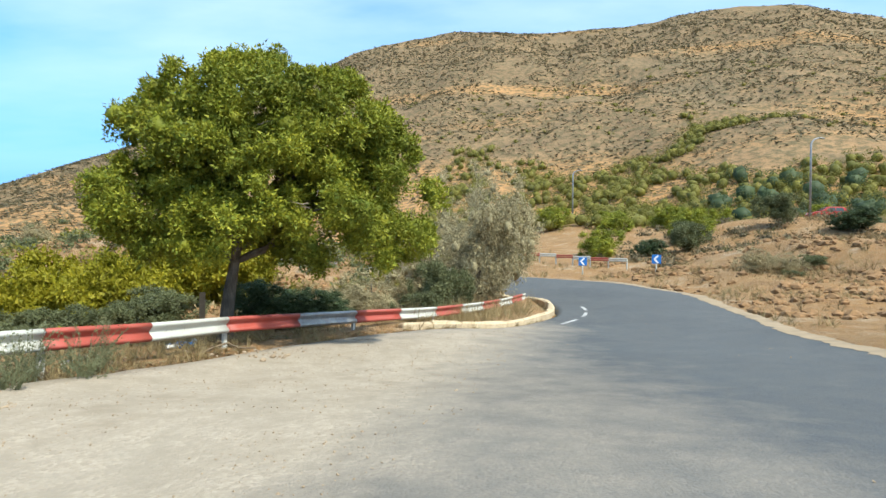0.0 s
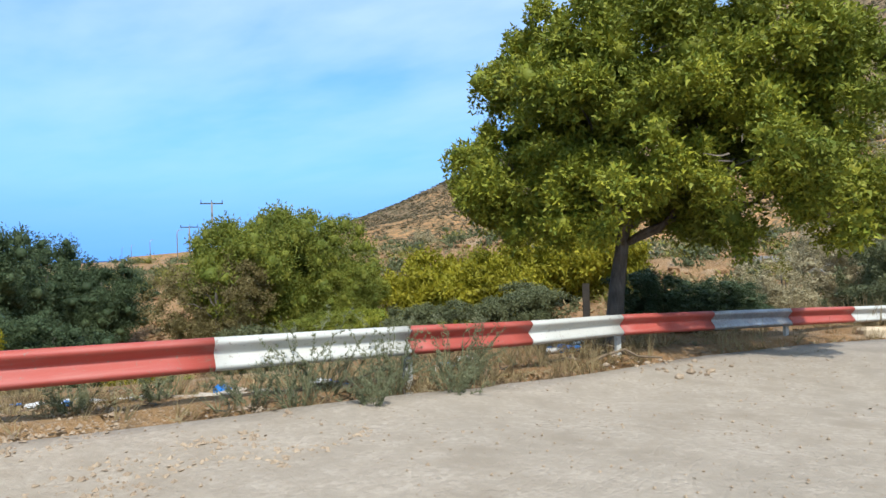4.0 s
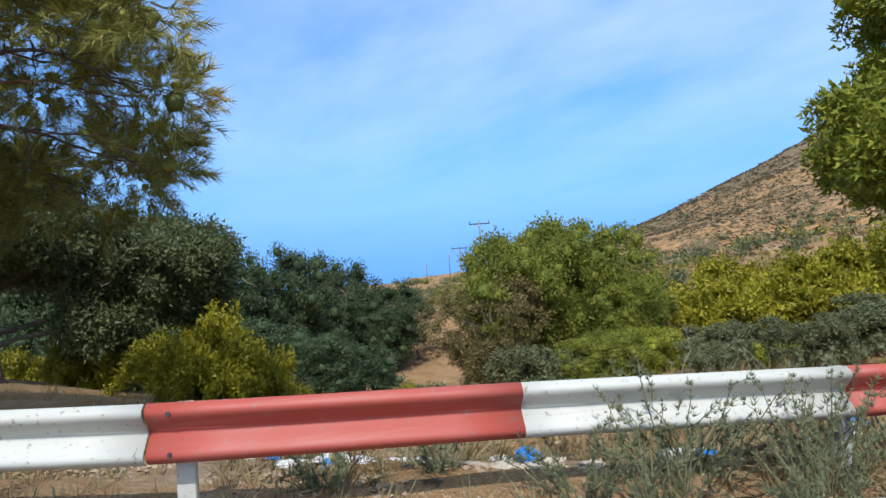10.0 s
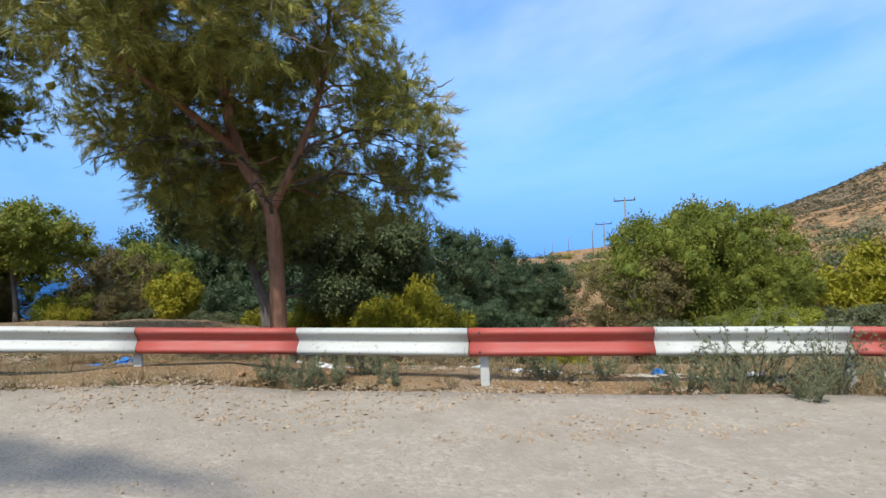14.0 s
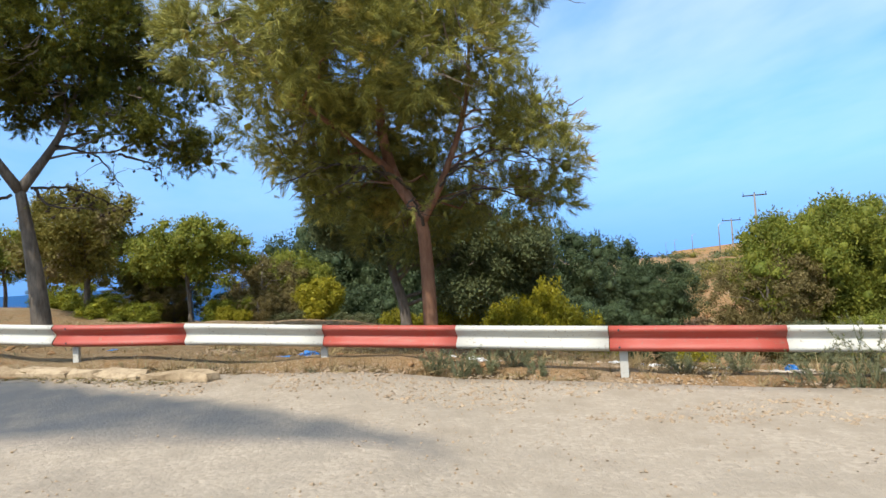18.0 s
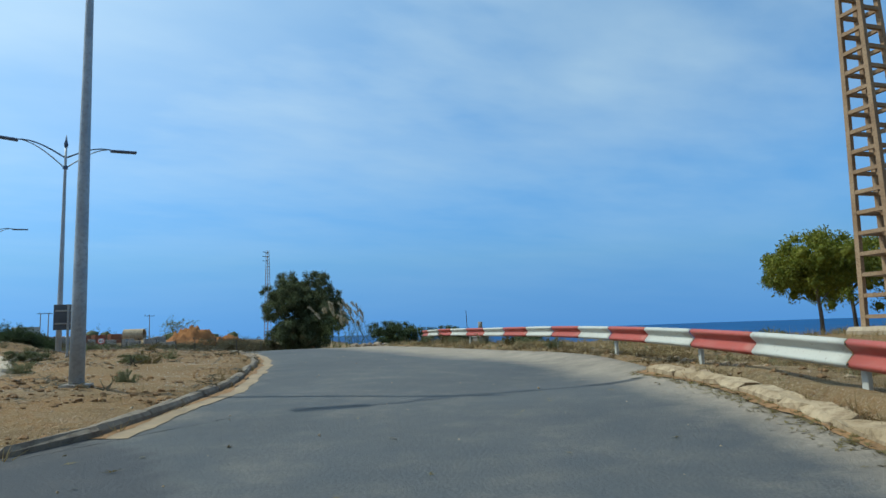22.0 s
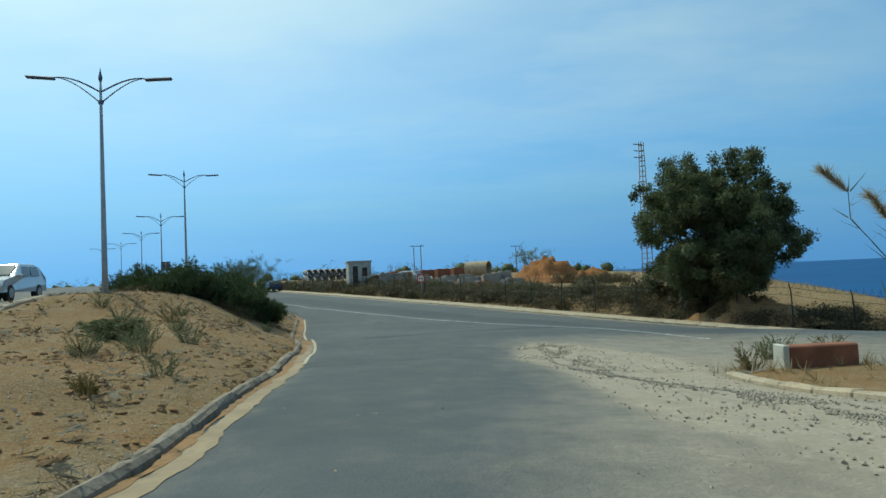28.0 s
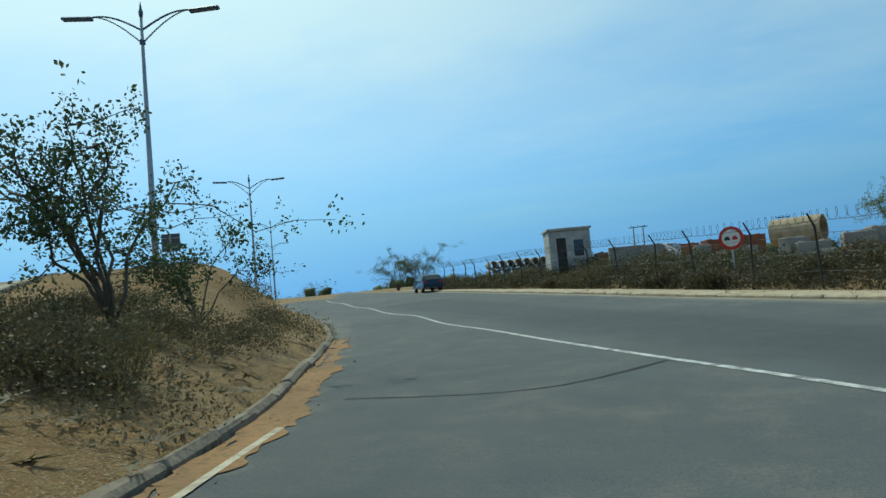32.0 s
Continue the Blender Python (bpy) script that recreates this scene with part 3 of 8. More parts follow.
def even(line, n):
    c, s = curve_through(line, 0.3)
    at = np.linspace(0, s[-1], n)
    return np.stack([np.interp(at, s, c[:, 0]), np.interp(at, s, c[:, 1])], 1)


def ribbon(left, right, across, lift=0.03, crown=0.0):
    """A sheet between two edges with its rim turned down; gives points, quads and the share of the way across."""
    u = np.r_[-0.018, np.linspace(0, 1, across), 1.018]
    x = left[:, None, 0] * (1 - u) + right[:, None, 0] * u
    y = left[:, None, 1] * (1 - u) + right[:, None, 1] * u
    z = land(x, y) + lift + crown * 4 * u * (1 - u)
    z[:, 0] -= 0.22
    z[:, -1] -= 0.22
    n, k = x.shape
    idx = np.arange(n * k).reshape(n, k)
    f = np.stack([idx[:-1, :-1], idx[:-1, 1:], idx[1:, 1:], idx[1:, :-1]], -1).reshape(-1, 4)
    return np.stack([x, y, z], -1).reshape(-1, 3), f, np.broadcast_to(u, x.shape).ravel()


def matched(left, right, n):
    """Both edges sampled so that the k-th knots of each stay opposite."""
    a, b = np.asarray(left, float), np.asarray(right, float)
    m = max(len(a), len(b))
    t = np.linspace(0, 1, n)
    out = []
    for e in (a, b):
        c, s = curve_through(e, 0.25)
        out.append(np.stack([np.interp(t, s / s[-1], c[:, j]) for j in (0, 1)], 1))
    return out


LAYBY = [(-9.2, -1.6), (-8.3, -.9), (-7.05, .85), (-5.5, 2.6), (-4.6, 3.4), (-1.2, 3.5), (.5, 5.5), (1.0, 9), (1.7, 13), (2.7, 17.5), (3.4, 20.4), (2.9, 21.2), (-1, 17.4), (-4.4, 11), (-6.8, 6.5), (-8.9, 2)]
GRAVEL2 = [(-4.6, 3.3), (-4.95, 2.2), (-5.35, 1.0), (-5.8, -.8), (-6.3, -2.8), (-6.9, -3.7), (-7.3, -4.7), (-6.4, -5.2), (-5.4, -5.4), (-3.4, -4.2), (-1, -2.4), (1.5, -.4), (1.2, 3.2), (-2, 3.9)]


MOUTH = [(-18.9, -44.5), (-18.8, -48.2), (-18.6, -50.7), (-18.2, -52.6), (-18.5, -55.6), (-19.2, -57.2), (-20.6, -56.9), (-22.1, -55.2), (-22.8, -52.2), (-23.6, -48.8), (-22.9, -42), (-20.2, -41)]


def dust_at(x, y):
    d = np.zeros(np.shape(x))
    for poly, soft, amount in ((LAYBY, 0.25 + 2.5 * smooth(x, -3.5, 1.0), 0.98), (GRAVEL2, 0.3, 0.8), (MOUTH, 0.45, 0.95)):
        p = np.vstack([poly, poly[:1]]).astype(float)
        away = distance(x, y, p)
        away = np.where(inside(x, y, poly), -away, away)
        d = np.maximum(d, amount * (1 - smooth(away, -soft, soft)))
    west, east, far = (curve_through(e, 1.0)[0] for e in (WEST_EDGE[:12], ISLAND_EDGE, FAR_EDGE))
    dw = distance(x, y, west)
    width = np.interp(y, [-55, -45, -33, -20, -12, -4, 2], [6.5, 6, 4.6, 3.4, 1.6, .5, .4])
    d = np.maximum(d, 0.68 * (1 - smooth(dw, 0.25 * width, width)))
    d = np.maximum(d, 0.2 * (1 - smooth(distance(x, y, east), 0.3, 0.9)))
    d = np.maximum(d, 0.7 * (1 - smooth(distance(x, y, far), 0.2, 0.8)))
    mouth = np.hypot((x + 24) / 7, (y + 55.5) / 5.5)
    d = np.maximum(d, 0.5 * (1 - smooth(mouth, 0.5, 1.2)))
    return np.maximum(d, 0.1 - 0.09 * smooth(x, 1.0, 4.5) * smooth(y, -4, 2) + (0.04 * smooth(y, -14, -4) + 0.3 * smooth(y, 1.5, 6)) * (1 - 0.85 * smooth(x, 1.5, 5.5)) * (1 - 0.4 * smooth(y, 8, 26)))


def tar_at(x, y):
    """Where newer, darker asphalt and oily stains lie, and the darker far lane."""
    p = np.array([(-6.0, -12.6), (-7.4, -12.3), (-7.75, -11), (-7.6, -8.2), (-7.3, -5.6), (-6.5, -6.3), (-5.6, -7.4), (-4.2, -8.6), (-1, -10), (-1, -13), (-6.0, -12.6)], float)
    away = distance(x, y, p)
    d = 0.9 * (1 - smooth(np.where(inside(x, y, p[:-1]), -away, away), -0.35, 0.35))
    d = np.maximum(d, 0.75 * (1 - smooth(distance(x, y, curve_through([(-14.2, -60.8), (-16.4, -63.0), (-20.5, -64.6)], 1.0)[0]), 0.3, 1.3)))
    # the far lane is darker along its middle
    far = curve_through([(-26, -62), (-21, -71), (-14, -82), (-7.5, -92), (2, -106)], 1.0)[0]
    return np.maximum(d, 0.55 * (1 - smooth(distance(x, y, far), 1.0, 4.0)))


def road_sheet(name, left, right, across, label):
    v, f, _ = ribbon(left, right, across)
    ob = mesh(name, v, f, "road", smooth=True)
    attribute(ob, "dust", dust_at(v[:, 0], v[:, 1]))
    attribute(ob, "tar", tar_at(v[:, 0], v[:, 1]))
    return tagged(ob, label, "road", kind="structure")


la, lb = matched(WEST_EDGE, EAST_EDGE, 330)
road_sheet("road", la, lb, 40, "worn grey asphalt road with dusty gravel lay-by")
near_line = NEAR_EDGE + [(-18, -52.03), (-13.25, -52.0)] + ISLAND_EDGE[9:]
lc, ld = matched(near_line, FAR_EDGE, 330)
road_sheet("junction_road", lc, ld, 44, "grey asphalt road meeting a slip road")
hw = curve_through(HIGH_WEST, 1.0)[0]
hn = np.gradient(hw[:, :2], axis=0)
hn /= np.linalg.norm(hn, axis=1)[:, None]
he = hw[:, :2] + np.stack([-hn[:, 1], hn[:, 0]], 1) * 15.0
vh, fh, _ = ribbon(hw[:, :2], he, 12, 0.06)
highway = mesh("highway", vh, fh, "road", smooth=True)
attribute(highway, "dust", 0.25 + 0.6 * (1 - smooth(distance(vh[:, 0], vh[:, 1], hw), 0.2, 1.6)))
tagged(highway, "wide grey asphalt highway", "road", kind="structure")

ISLAND = np.vstack([curve_through(ISLAND_EDGE, 1.0)[0], hw[::-1, :2]])
ROADS = [np.vstack([la, lb[::-1]]), np.vstack([lc, ld[::-1]]), np.vstack([hw[:, :2], he[::-1]])]


def rough(x, y, size):
    """Small bumps."""
    return np.array([noise.noise((a * size, b * size, 3.0)) for a, b in zip(x.ravel(), y.ravel())]).reshape(x.shape)


xs = np.unique(np.r_[np.linspace(-60, 26, 150), np.geomspace(26, 3600, 30), -np.geomspace(60, 420, 22)])
ys = np.unique(np.r_[np.linspace(-132, 62, 320), np.geomspace(62, 3600, 30), -np.geomspace(132, 3600, 26)])
gx, gy = np.meshgrid(xs, ys, indexing="ij")
gz = land(gx, gy)
near_road = np.zeros(gx.shape, bool)
for poly in ROADS:
    near_road |= inside(gx, gy, poly)
core = near_road.copy()
for dx, dy in ((0.3, 0), (-0.3, 0), (0, 0.3), (0, -0.3)):
    for poly in ROADS:
        near_road |= inside(gx + dx, gy + dy, poly)
on_island = inside(gx, gy, ISLAND) & ~core
bumps = rough(gx, gy, 0.45) * 0.09 + rough(gx, gy, 1.3) * 0.07 + rough(gx, gy, 0.09) * 0.5 * smooth(np.hypot(gx, gy - 5), 45, 70) * (gy > 0) + rough(gx, gy, 0.22) * 0.55 * smooth(gx, 13, 17) * smooth(gy, 0, 8)
verge = np.minimum(distance(gx, gy, curve_through(WEST_EDGE[7:13], 1.0)[0]), distance(gx, gy, curve_through(WEST_EDGE[19:27], 1.0)[0]))
gz = gz + np.where(near_road, -0.2, bumps) + np.where(on_island, 0.1, 0.0) + np.where(near_road, 0.0, 0.10 * (1 - smooth(verge, 0.8, 3.5)))
n0, n1 = gx.shape
gi = np.arange(n0 * n1).reshape(n0, n1)
gf = np.stack([gi[:-1, :-1], gi[1:, :-1], gi[1:, 1:], gi[:-1, 1:]], -1).reshape(-1, 4)
ground = mesh("ground", np.stack([gx, gy, gz], -1).reshape(-1, 3), gf, "soil", smooth=True)
grass = 0.25 + 0.5 * smooth(-gx, 13, 22) + 0.9 * smooth(-gy, 75, 90)
grass = np.where(gy > 18, 0.2, grass)
grass = np.where(on_island, 0.65, grass) + 0.7 * (1 - smooth(distance(gx, gy, curve_through([(-23, -32), (-18, -16), (-13, -7), (-10, 0)], 2.0)[0]), 1.5, 5.0))
attribute(ground, "grass", np.clip(grass, 0, 1).ravel())
tagged(ground, "dry orange soil with straw grass", "ground", kind="structure")

sea = mesh("sea", [(-4500, -4500, -20), (300, -4500, -20), (300, 4500, -20), (-4500, 4500, -20)], [(0, 1, 2, 3)], "sea")
tagged(sea, "deep blue calm sea below the cliff", "sea", kind="structure")

# ---- the hill to the north ----
AZ = [-110, -75, -50, -34, -28, -23.6, -19, -14.7, -3.3, .3, 9.3, 12.4, 20, 29.4, 36, 40, 46, 58]
EL = [.10, .18, .25, .30, .336, .346, .348, .335, .337, .336, .298, .272, .20, .119, .070, .045, .015, .0]
haz = np.linspace(-110, 58, 300)
hr = np.linspace(0, 1, 90)
A, R = np.meshgrid(haz, hr, indexing="ij")
top = np.interp(A, AZ, EL)
near_r = np.interp(A, [-110, -40, 0, 20, 40, 58], [75, 95, 130, 150, 150, 140])
far_r = np.interp(A, [-110, 0, 20, 40, 58], [520, 560, 520, 420, 380])
dist = near_r + (far_r - near_r) * R
hx, hy = -np.sin(np.radians(A)) * dist, np.cos(np.radians(A)) * dist
shape = np.where(R < 0.82, (R / 0.82) ** 1.12, 1.0 - 0.5 * ((R - 0.82) / 0.18) ** 2)
crest = near_r + (far_r - near_r) * 0.82
foot = np.minimum(land(hx, hy), 7.0)
foot = np.where(foot < -1, -1, foot)
ripple = (rough(hx, hy, 0.018) * 9 + rough(hx, hy, 0.06) * 2.5) * np.clip(R * 4, 0, 1) * np.clip(top / 0.2, 0.1, 1) * np.where(R > 0.7, 0.45, 1)
hz = foot * (1 - np.clip(R * 3, 0, 1)) + (top * crest + 2.5) * shape + ripple - 1.2 * (1 - np.clip(R * 8, 0, 1))
hi = np.arange(hx.size).reshape(hx.shape)
hill = mesh("hill", np.stack([hx, hy, hz], -1).reshape(-1, 3), np.stack([hi[:-1, :-1], hi[:-1, 1:], hi[1:, 1:], hi[1:, :-1]], -1).reshape(-1, 4), "hill", smooth=True)
tagged(hill, "broad dry hill with grey scrub and orange soil", "hill", kind="structure")


# ---- foliage ----
def blade(n, length, width, spread, up_=0.35, seed=0):
    """A tuft of n narrow leaves that radiate from its foot: triangles."""
    r = np.random.default_rng(seed)
    d = r.normal(size=(n, 3)) * spread
    d[:, 2] = np.abs(d[:, 2]) * 0.6 + up_
    d /= np.linalg.norm(d, axis=1)[:, None]
    side = np.cross(d, r.normal(size=(n, 3)))
    side /= np.linalg.norm(side, axis=1)[:, None] + 1e-9
    ln = length * r.uniform(0.6, 1.1, (n, 1))
    root = d * ln * 0.1
    return np.stack([root - side * width, root + side * width, d * ln], 1)          # n, 3, 3


def leaves(n, size, ball, seed=0, single=False):
    """A clump of n pointed leaves (two triangles each) set about a ball."""
    r = np.random.default_rng(seed)
    c = r.normal(size=(n, 3))
    c /= np.linalg.norm(c, axis=1)[:, None]
    p = c * ball * r.uniform(0.4, 1.0, (n, 1))
    d = c + r.normal(size=(n, 3)) * 0.7
    d /= np.linalg.norm(d, axis=1)[:, None]
    side = np.cross(d, r.normal(size=(n, 3)))
    side /= np.linalg.norm(side, axis=1)[:, None] + 1e-9
    s = size * r.uniform(0.7, 1.3, (n, 1))
    if single:
        return np.stack([p - side * s * 0.3, p + side * s * 0.3, p + d * s], 1)
    a, b, e, g = p, p + d * s * 0.5 + side * s * 0.3, p + d * s, p + d * s * 0.5 - side * s * 0.3
    return np.concatenate([np.stack([a, b, e], 1), np.stack([a, e, g], 1)])


def spray(n, length, leaf_, width, out_, seed=0):
    """A shoot along +z with n narrow leaves set all round it, like a bottle brush: triangles."""
    r = np.random.default_rng(seed)
    a = r.uniform(0, 2 * math.pi, n)
    at = np.sort(r.uniform(0.08, 1.0, n))
    d = np.stack([np.cos(a) * out_, np.sin(a) * out_, 0.75 + 0.5 * at], 1)
    d /= np.linalg.norm(d, axis=1)[:, None]
    root = np.stack([r.normal(size=n) * 0.006, r.normal(size=n) * 0.006, at * length], 1)
    side = np.cross(d, r.normal(size=(n, 3)))
    side /= np.linalg.norm(side, axis=1)[:, None] + 1e-9
    ln = leaf_ * r.uniform(0.7, 1.15, (n, 1))
    mid_ = root + d * ln * 0.45
    return np.concatenate([np.stack([root, mid_ + side * width, mid_ - side * width], 1), np.stack([mid_ + side * width, root + d * ln, mid_ - side * width], 1)]) if width > 0.012 else np.stack([root - side * width, root + side * width, root + d * ln], 1)


def turns(n, r, lean=None):
    """n random turns; with lean, the tuft's up goes to that direction."""
    if lean is None:
        q = r.normal(size=(n, 3))
    else:
        q = lean + r.normal(size=(n, 3)) * 0.25
    zc = q / (np.linalg.norm(q, axis=1)[:, None] + 1e-9)
    xc = np.cross(zc, r.normal(size=(n, 3)))
    xc /= np.linalg.norm(xc, axis=1)[:, None] + 1e-9
    return np.stack([xc, np.cross(zc, xc), zc], -1)


def scatter(places, templates, scales, r, lean=None):
    """Copies of the templates' triangles at the places, as points and faces."""
    out = []
    pick = r.integers(0, len(templates), len(places))
    rot = turns(len(places), r, lean)
    for k, tri in enumerate(templates):
        m = pick == k
        if m.any():
            out.append(np.einsum("nij,tkj->ntki", rot[m], tri) * scales[m][:, None, None, None] + places[m][:, None, None, :])
    v = np.concatenate([o.reshape(-1, 3) for o in out])
    return v, np.arange(len(v)).reshape(-1, 3)


def lobes(centre, size, count, r, flat=1.0):
    """Centres and radii of the lobes of a crown inside an ellipsoid."""
    out = []
    for _ in range(count):
        d = r.normal(size=3)
        d /= np.linalg.norm(d)
        p = np.array(centre) + d * np.array(size) * r.uniform(0.35, 0.72)
        out.append((p, np.array(size) * r.uniform(0.28, 0.48) * np.array([1, 1, flat])))
    return out


def on_lobes(lobe_list, n, r, shell=0.72):
    """n places in the outer shell of the lobes, with the way out of each."""
    weight = np.array([np.prod(l[1]) ** (1.8 / 3) for l in lobe_list])
    pick = r.choice(len(lobe_list), n, p=weight / weight.sum())
    d = r.normal(size=(n, 3))
    d /= np.linalg.norm(d, axis=1)[:, None]
    c = np.array([l[0] for l in lobe_list])[pick]
    s = np.array([l[1] for l in lobe_list])[pick]
    p = c + d * s * (shell + (1 - shell) * r.random((n, 1)) ** 0.5)
    return p, d


def on_puffs(lobe_list, puffs, each, radius, r, shell=0.7, up_=0.25):
    """Places on many small puffs set about the lobes, so that a crown has tufts and gaps; and the way out of each."""
    c, d = on_lobes(lobe_list, puffs, r, shell)
    c, d = np.repeat(c, each, 0), np.repeat(d, each, 0)
    rad = np.repeat(radius * r.uniform(0.55, 1.4, puffs), each)[:, None]
    e = d * 0.7 + r.normal(size=d.shape) * 0.75 + np.array([0, 0, up_])
    e /= np.linalg.norm(e, axis=1)[:, None]
    return c + e * rad * (0.45 + 0.55 * r.random((len(c), 1))), e


GOLD = (1 + 5 ** 0.5) / 2
ICO = np.array([(-1, GOLD, 0), (1, GOLD, 0), (-1, -GOLD, 0), (1, -GOLD, 0), (0, -1, GOLD), (0, 1, GOLD), (0, -1, -GOLD), (0, 1, -GOLD), (GOLD, 0, -1), (GOLD, 0, 1), (-GOLD, 0, -1), (-GOLD, 0, 1)]) / 1.9
ICO_F = np.array([(0, 11, 5), (0, 5, 1), (0, 1, 7), (0, 7, 10), (0, 10, 11), (1, 5, 9), (5, 11, 4), (11, 10, 2), (10, 7, 6), (7, 1, 8), (3, 9, 4), (3, 4, 2), (3, 2, 6), (3, 6, 8), (3, 8, 9), (4, 9, 5), (2, 4, 11), (6, 2, 10), (8, 6, 7), (9, 8, 1)])


def hearts(at, radius, r):
    """The dense inside of each puff: small uneven lumps of foliage."""
    k = len(at)
    v = at[:, None, :] + ICO * (radius * r.uniform(0.75, 1.1, k))[:, None, None] * r.uniform(0.6, 1.25, (k, 12, 1))
    return v.reshape(-1, 3), (ICO_F[None] + 12 * np.arange(k)[:, None, None]).reshape(-1, 3)


SMALL = [leaves(14, 0.125, 0.24, 20 + k, True) for k in range(4)]
FAR = [leaves(12, 0.16, 0.34, 40 + k, True) for k in range(4)]
FAR_FINE = [leaves(19, 0.11, 0.3, 45 + k, True) for k in range(4)]
SHOOT = [leaves(27, 0.066, 0.13, 30 + k, True) for k in range(5)]
BRUSH = [spray(46, 0.24, 0.14, 0.0042, 0.75, 10 + k) for k in range(6)]
BRUSH_SHORT = [spray(28, 0.15, 0.095, 0.0055, 0.85, 110 + k) for k in range(6)]
TWIGGY = [leaves(24, 0.055, 0.26, 55 + k, True) for k in range(4)]
LOOSE = [leaves(9, 0.12, 0.26, 50 + k) for k in range(4)]
SCRUB = [leaves(5, 0.75, 0.5, 70 + k, True) * np.array([1, 1, 0.6]) for k in range(4)]
STALK = [blade(9, 0.55, 0.006, 0.35, 0.9, 80 + k) for k in range(4)]
TUSSOCK = [blade(10, 0.3, 0.006, 0.55, 0.8, 90 + k) for k in range(4)]


def limb(start, end, r, sag=0.15, n=6):
    """A crooked line from start to end."""
    a, b = np.array(start, float), np.array(end, float)
    t = np.linspace(0, 1, n)[:, None]
    p = a + (b - a) * t + r.normal(size=(n, 3)) * np.linalg.norm(b - a) * 0.045 * np.sin(np.pi * t)
    p[:, 2] += np.sin(np.pi * t[:, 0]) * sag * np.linalg.norm(b - a) * 0.5
    return p


def tree(name, x, y, label, category, trunk, lobe_list, count, templates, leaf, bark="bark", scale=(0.8, 1.3), thick=0.14, group="", twigs=0, shell=0.72, seed=1, base=None, outward=True, puff=0.4, each=24, heart=0.0, cones=0, forks=(), sprigs=(), up_=0.25):
    """A tree: a tapered crooked trunk with limbs to its lobes, and a crown of many tufts. trunk: points above the base."""
    r = np.random.default_rng(seed)
    z0 = z_at(x, y) - 0.1 if base is None else base
    ob = thing(name, x, y, z0, label, category, group)
    pts = curve_through(trunk, 0.25)[0]
    rad = np.interp(np.linspace(0, 1, len(pts)), [0, 0.06, 0.5, 1], [thick * 1.5, thick * 1.05, thick * 0.8, thick * 0.5])
    parts_ = [(pts, rad, 10)]
    wood = pts[len(pts) // 2:]
    for fk in forks:
        fp_ = curve_through(fk, 0.25)[0]
        parts_.append((fp_, np.linspace(thick * 0.6, thick * 0.14, len(fp_)), 8))
        wood = np.vstack([wood, fp_[1:]])
    for c, s in lobe_list:
        if forks:
            k = int(np.argmin(np.linalg.norm((wood - c + (0, 0, 0.45)) * (1, 1, 1.3), axis=1) + 9 * (wood[:, 2] > c[2])))
            parts_.append((limb(wood[k], c, r), np.linspace(thick * min(0.34, 0.1 + 0.12 * float(np.mean(s))), thick * 0.06, 6), 6))
            continue
        k = int(np.argmin(np.abs(pts[:, 2] - min(c[2] * 0.72, pts[-1, 2] * r.uniform(0.75, 1.0)))))
        parts_.append((limb(pts[max(k, 0)], c, r), np.linspace(thick * min(0.62, 0.16 + 0.24 * float(np.mean(s))), thick * 0.07, 6), 6))
    v, f = tubes(parts_)
    mesh("trunk", v, f, bark, ob, smooth=True)
    ends, hang = [], []
    tl = []
    for way in sprigs:
        sp = curve_through(way, 0.08)[0]
        sp = sp + r.normal(size=sp.shape) * 0.012
        tl.append((sp, np.linspace(0.032, 0.008, len(sp)), 5))
        for _ in range(int(9 * len(sp) * 0.08)):
            k = r.integers(len(sp) // 4, len(sp))
            q = limb(sp[k], sp[k] + r.normal(size=3) * (0.26, 0.26, 0.14) + (0, 0, -0.06), r, 0.1, 5)
            tl.append((q, np.linspace(0.009, 0.003, 5), 3))
            ends += [q[-1], q[-2]]
            hang += [q[2], q[3], q[4]]
    if ends:
        tv, tf = tubes(tl)
        tagged(mesh("bare_branch_tangle", tv, tf, "dark_twig", ob, "crooked bare branches with thin twigs"), kind="stuff")
    if twigs:
        tl = []
        for _ in range(twigs):
            c, s = lobe_list[r.integers(len(lobe_list))]
            a = c + r.normal(size=3) * s * 0.4
            b = a + r.normal(size=3) * np.array([0.7, 0.7, 0.35]) * s.mean() * 0.55
            tl.append((limb(a, b, r, -0.1, 5), np.linspace(0.016, 0.004, 5), 3))
        tv, tf = tubes(tl)
        tagged(mesh("twig_tangle", tv, tf, "twig", ob, "bare grey twigs"), kind="stuff")
    p, d = on_puffs(lobe_list, count // each, each, puff, r, shell, up_)
    if cones:
        q = p[r.integers(0, len(p), cones)] + r.normal(size=(cones, 3)) * 0.12
        if hang:
            q = np.concatenate([q, np.array(hang)[r.integers(0, len(hang), len(hang) // 3)] - (0, 0, 0.03)])
        tv, tf = hearts(q, np.full(len(q), 0.04), r)
        tagged(mesh("cone_tangle", tv, tf, "dark_cone", ob, "small dark pine cones"), kind="stuff")
    cv, cf = scatter(p, templates, r.uniform(*scale, len(p)), r, d if outward else None)
    if heart:
        q = p.reshape(-1, each, 3).mean(1)
        hv_, hf_ = hearts(q, np.linalg.norm(p.reshape(-1, each, 3) - q[:, None], axis=2).mean(1) * heart, r)
        cf = np.concatenate([cf, hf_ + len(cv)])
        cv = np.concatenate([cv, hv_])
    if ends:
        e = np.array(ends)
        e = e[r.random(len(e)) < 0.55]
        sv, sf = scatter(e, templates, r.uniform(0.5, 0.9, len(e)), r, r.normal(size=e.shape) * 0.6 + (0, 0, 0.5))
        cf = np.concatenate([cf, sf + len(cv)])
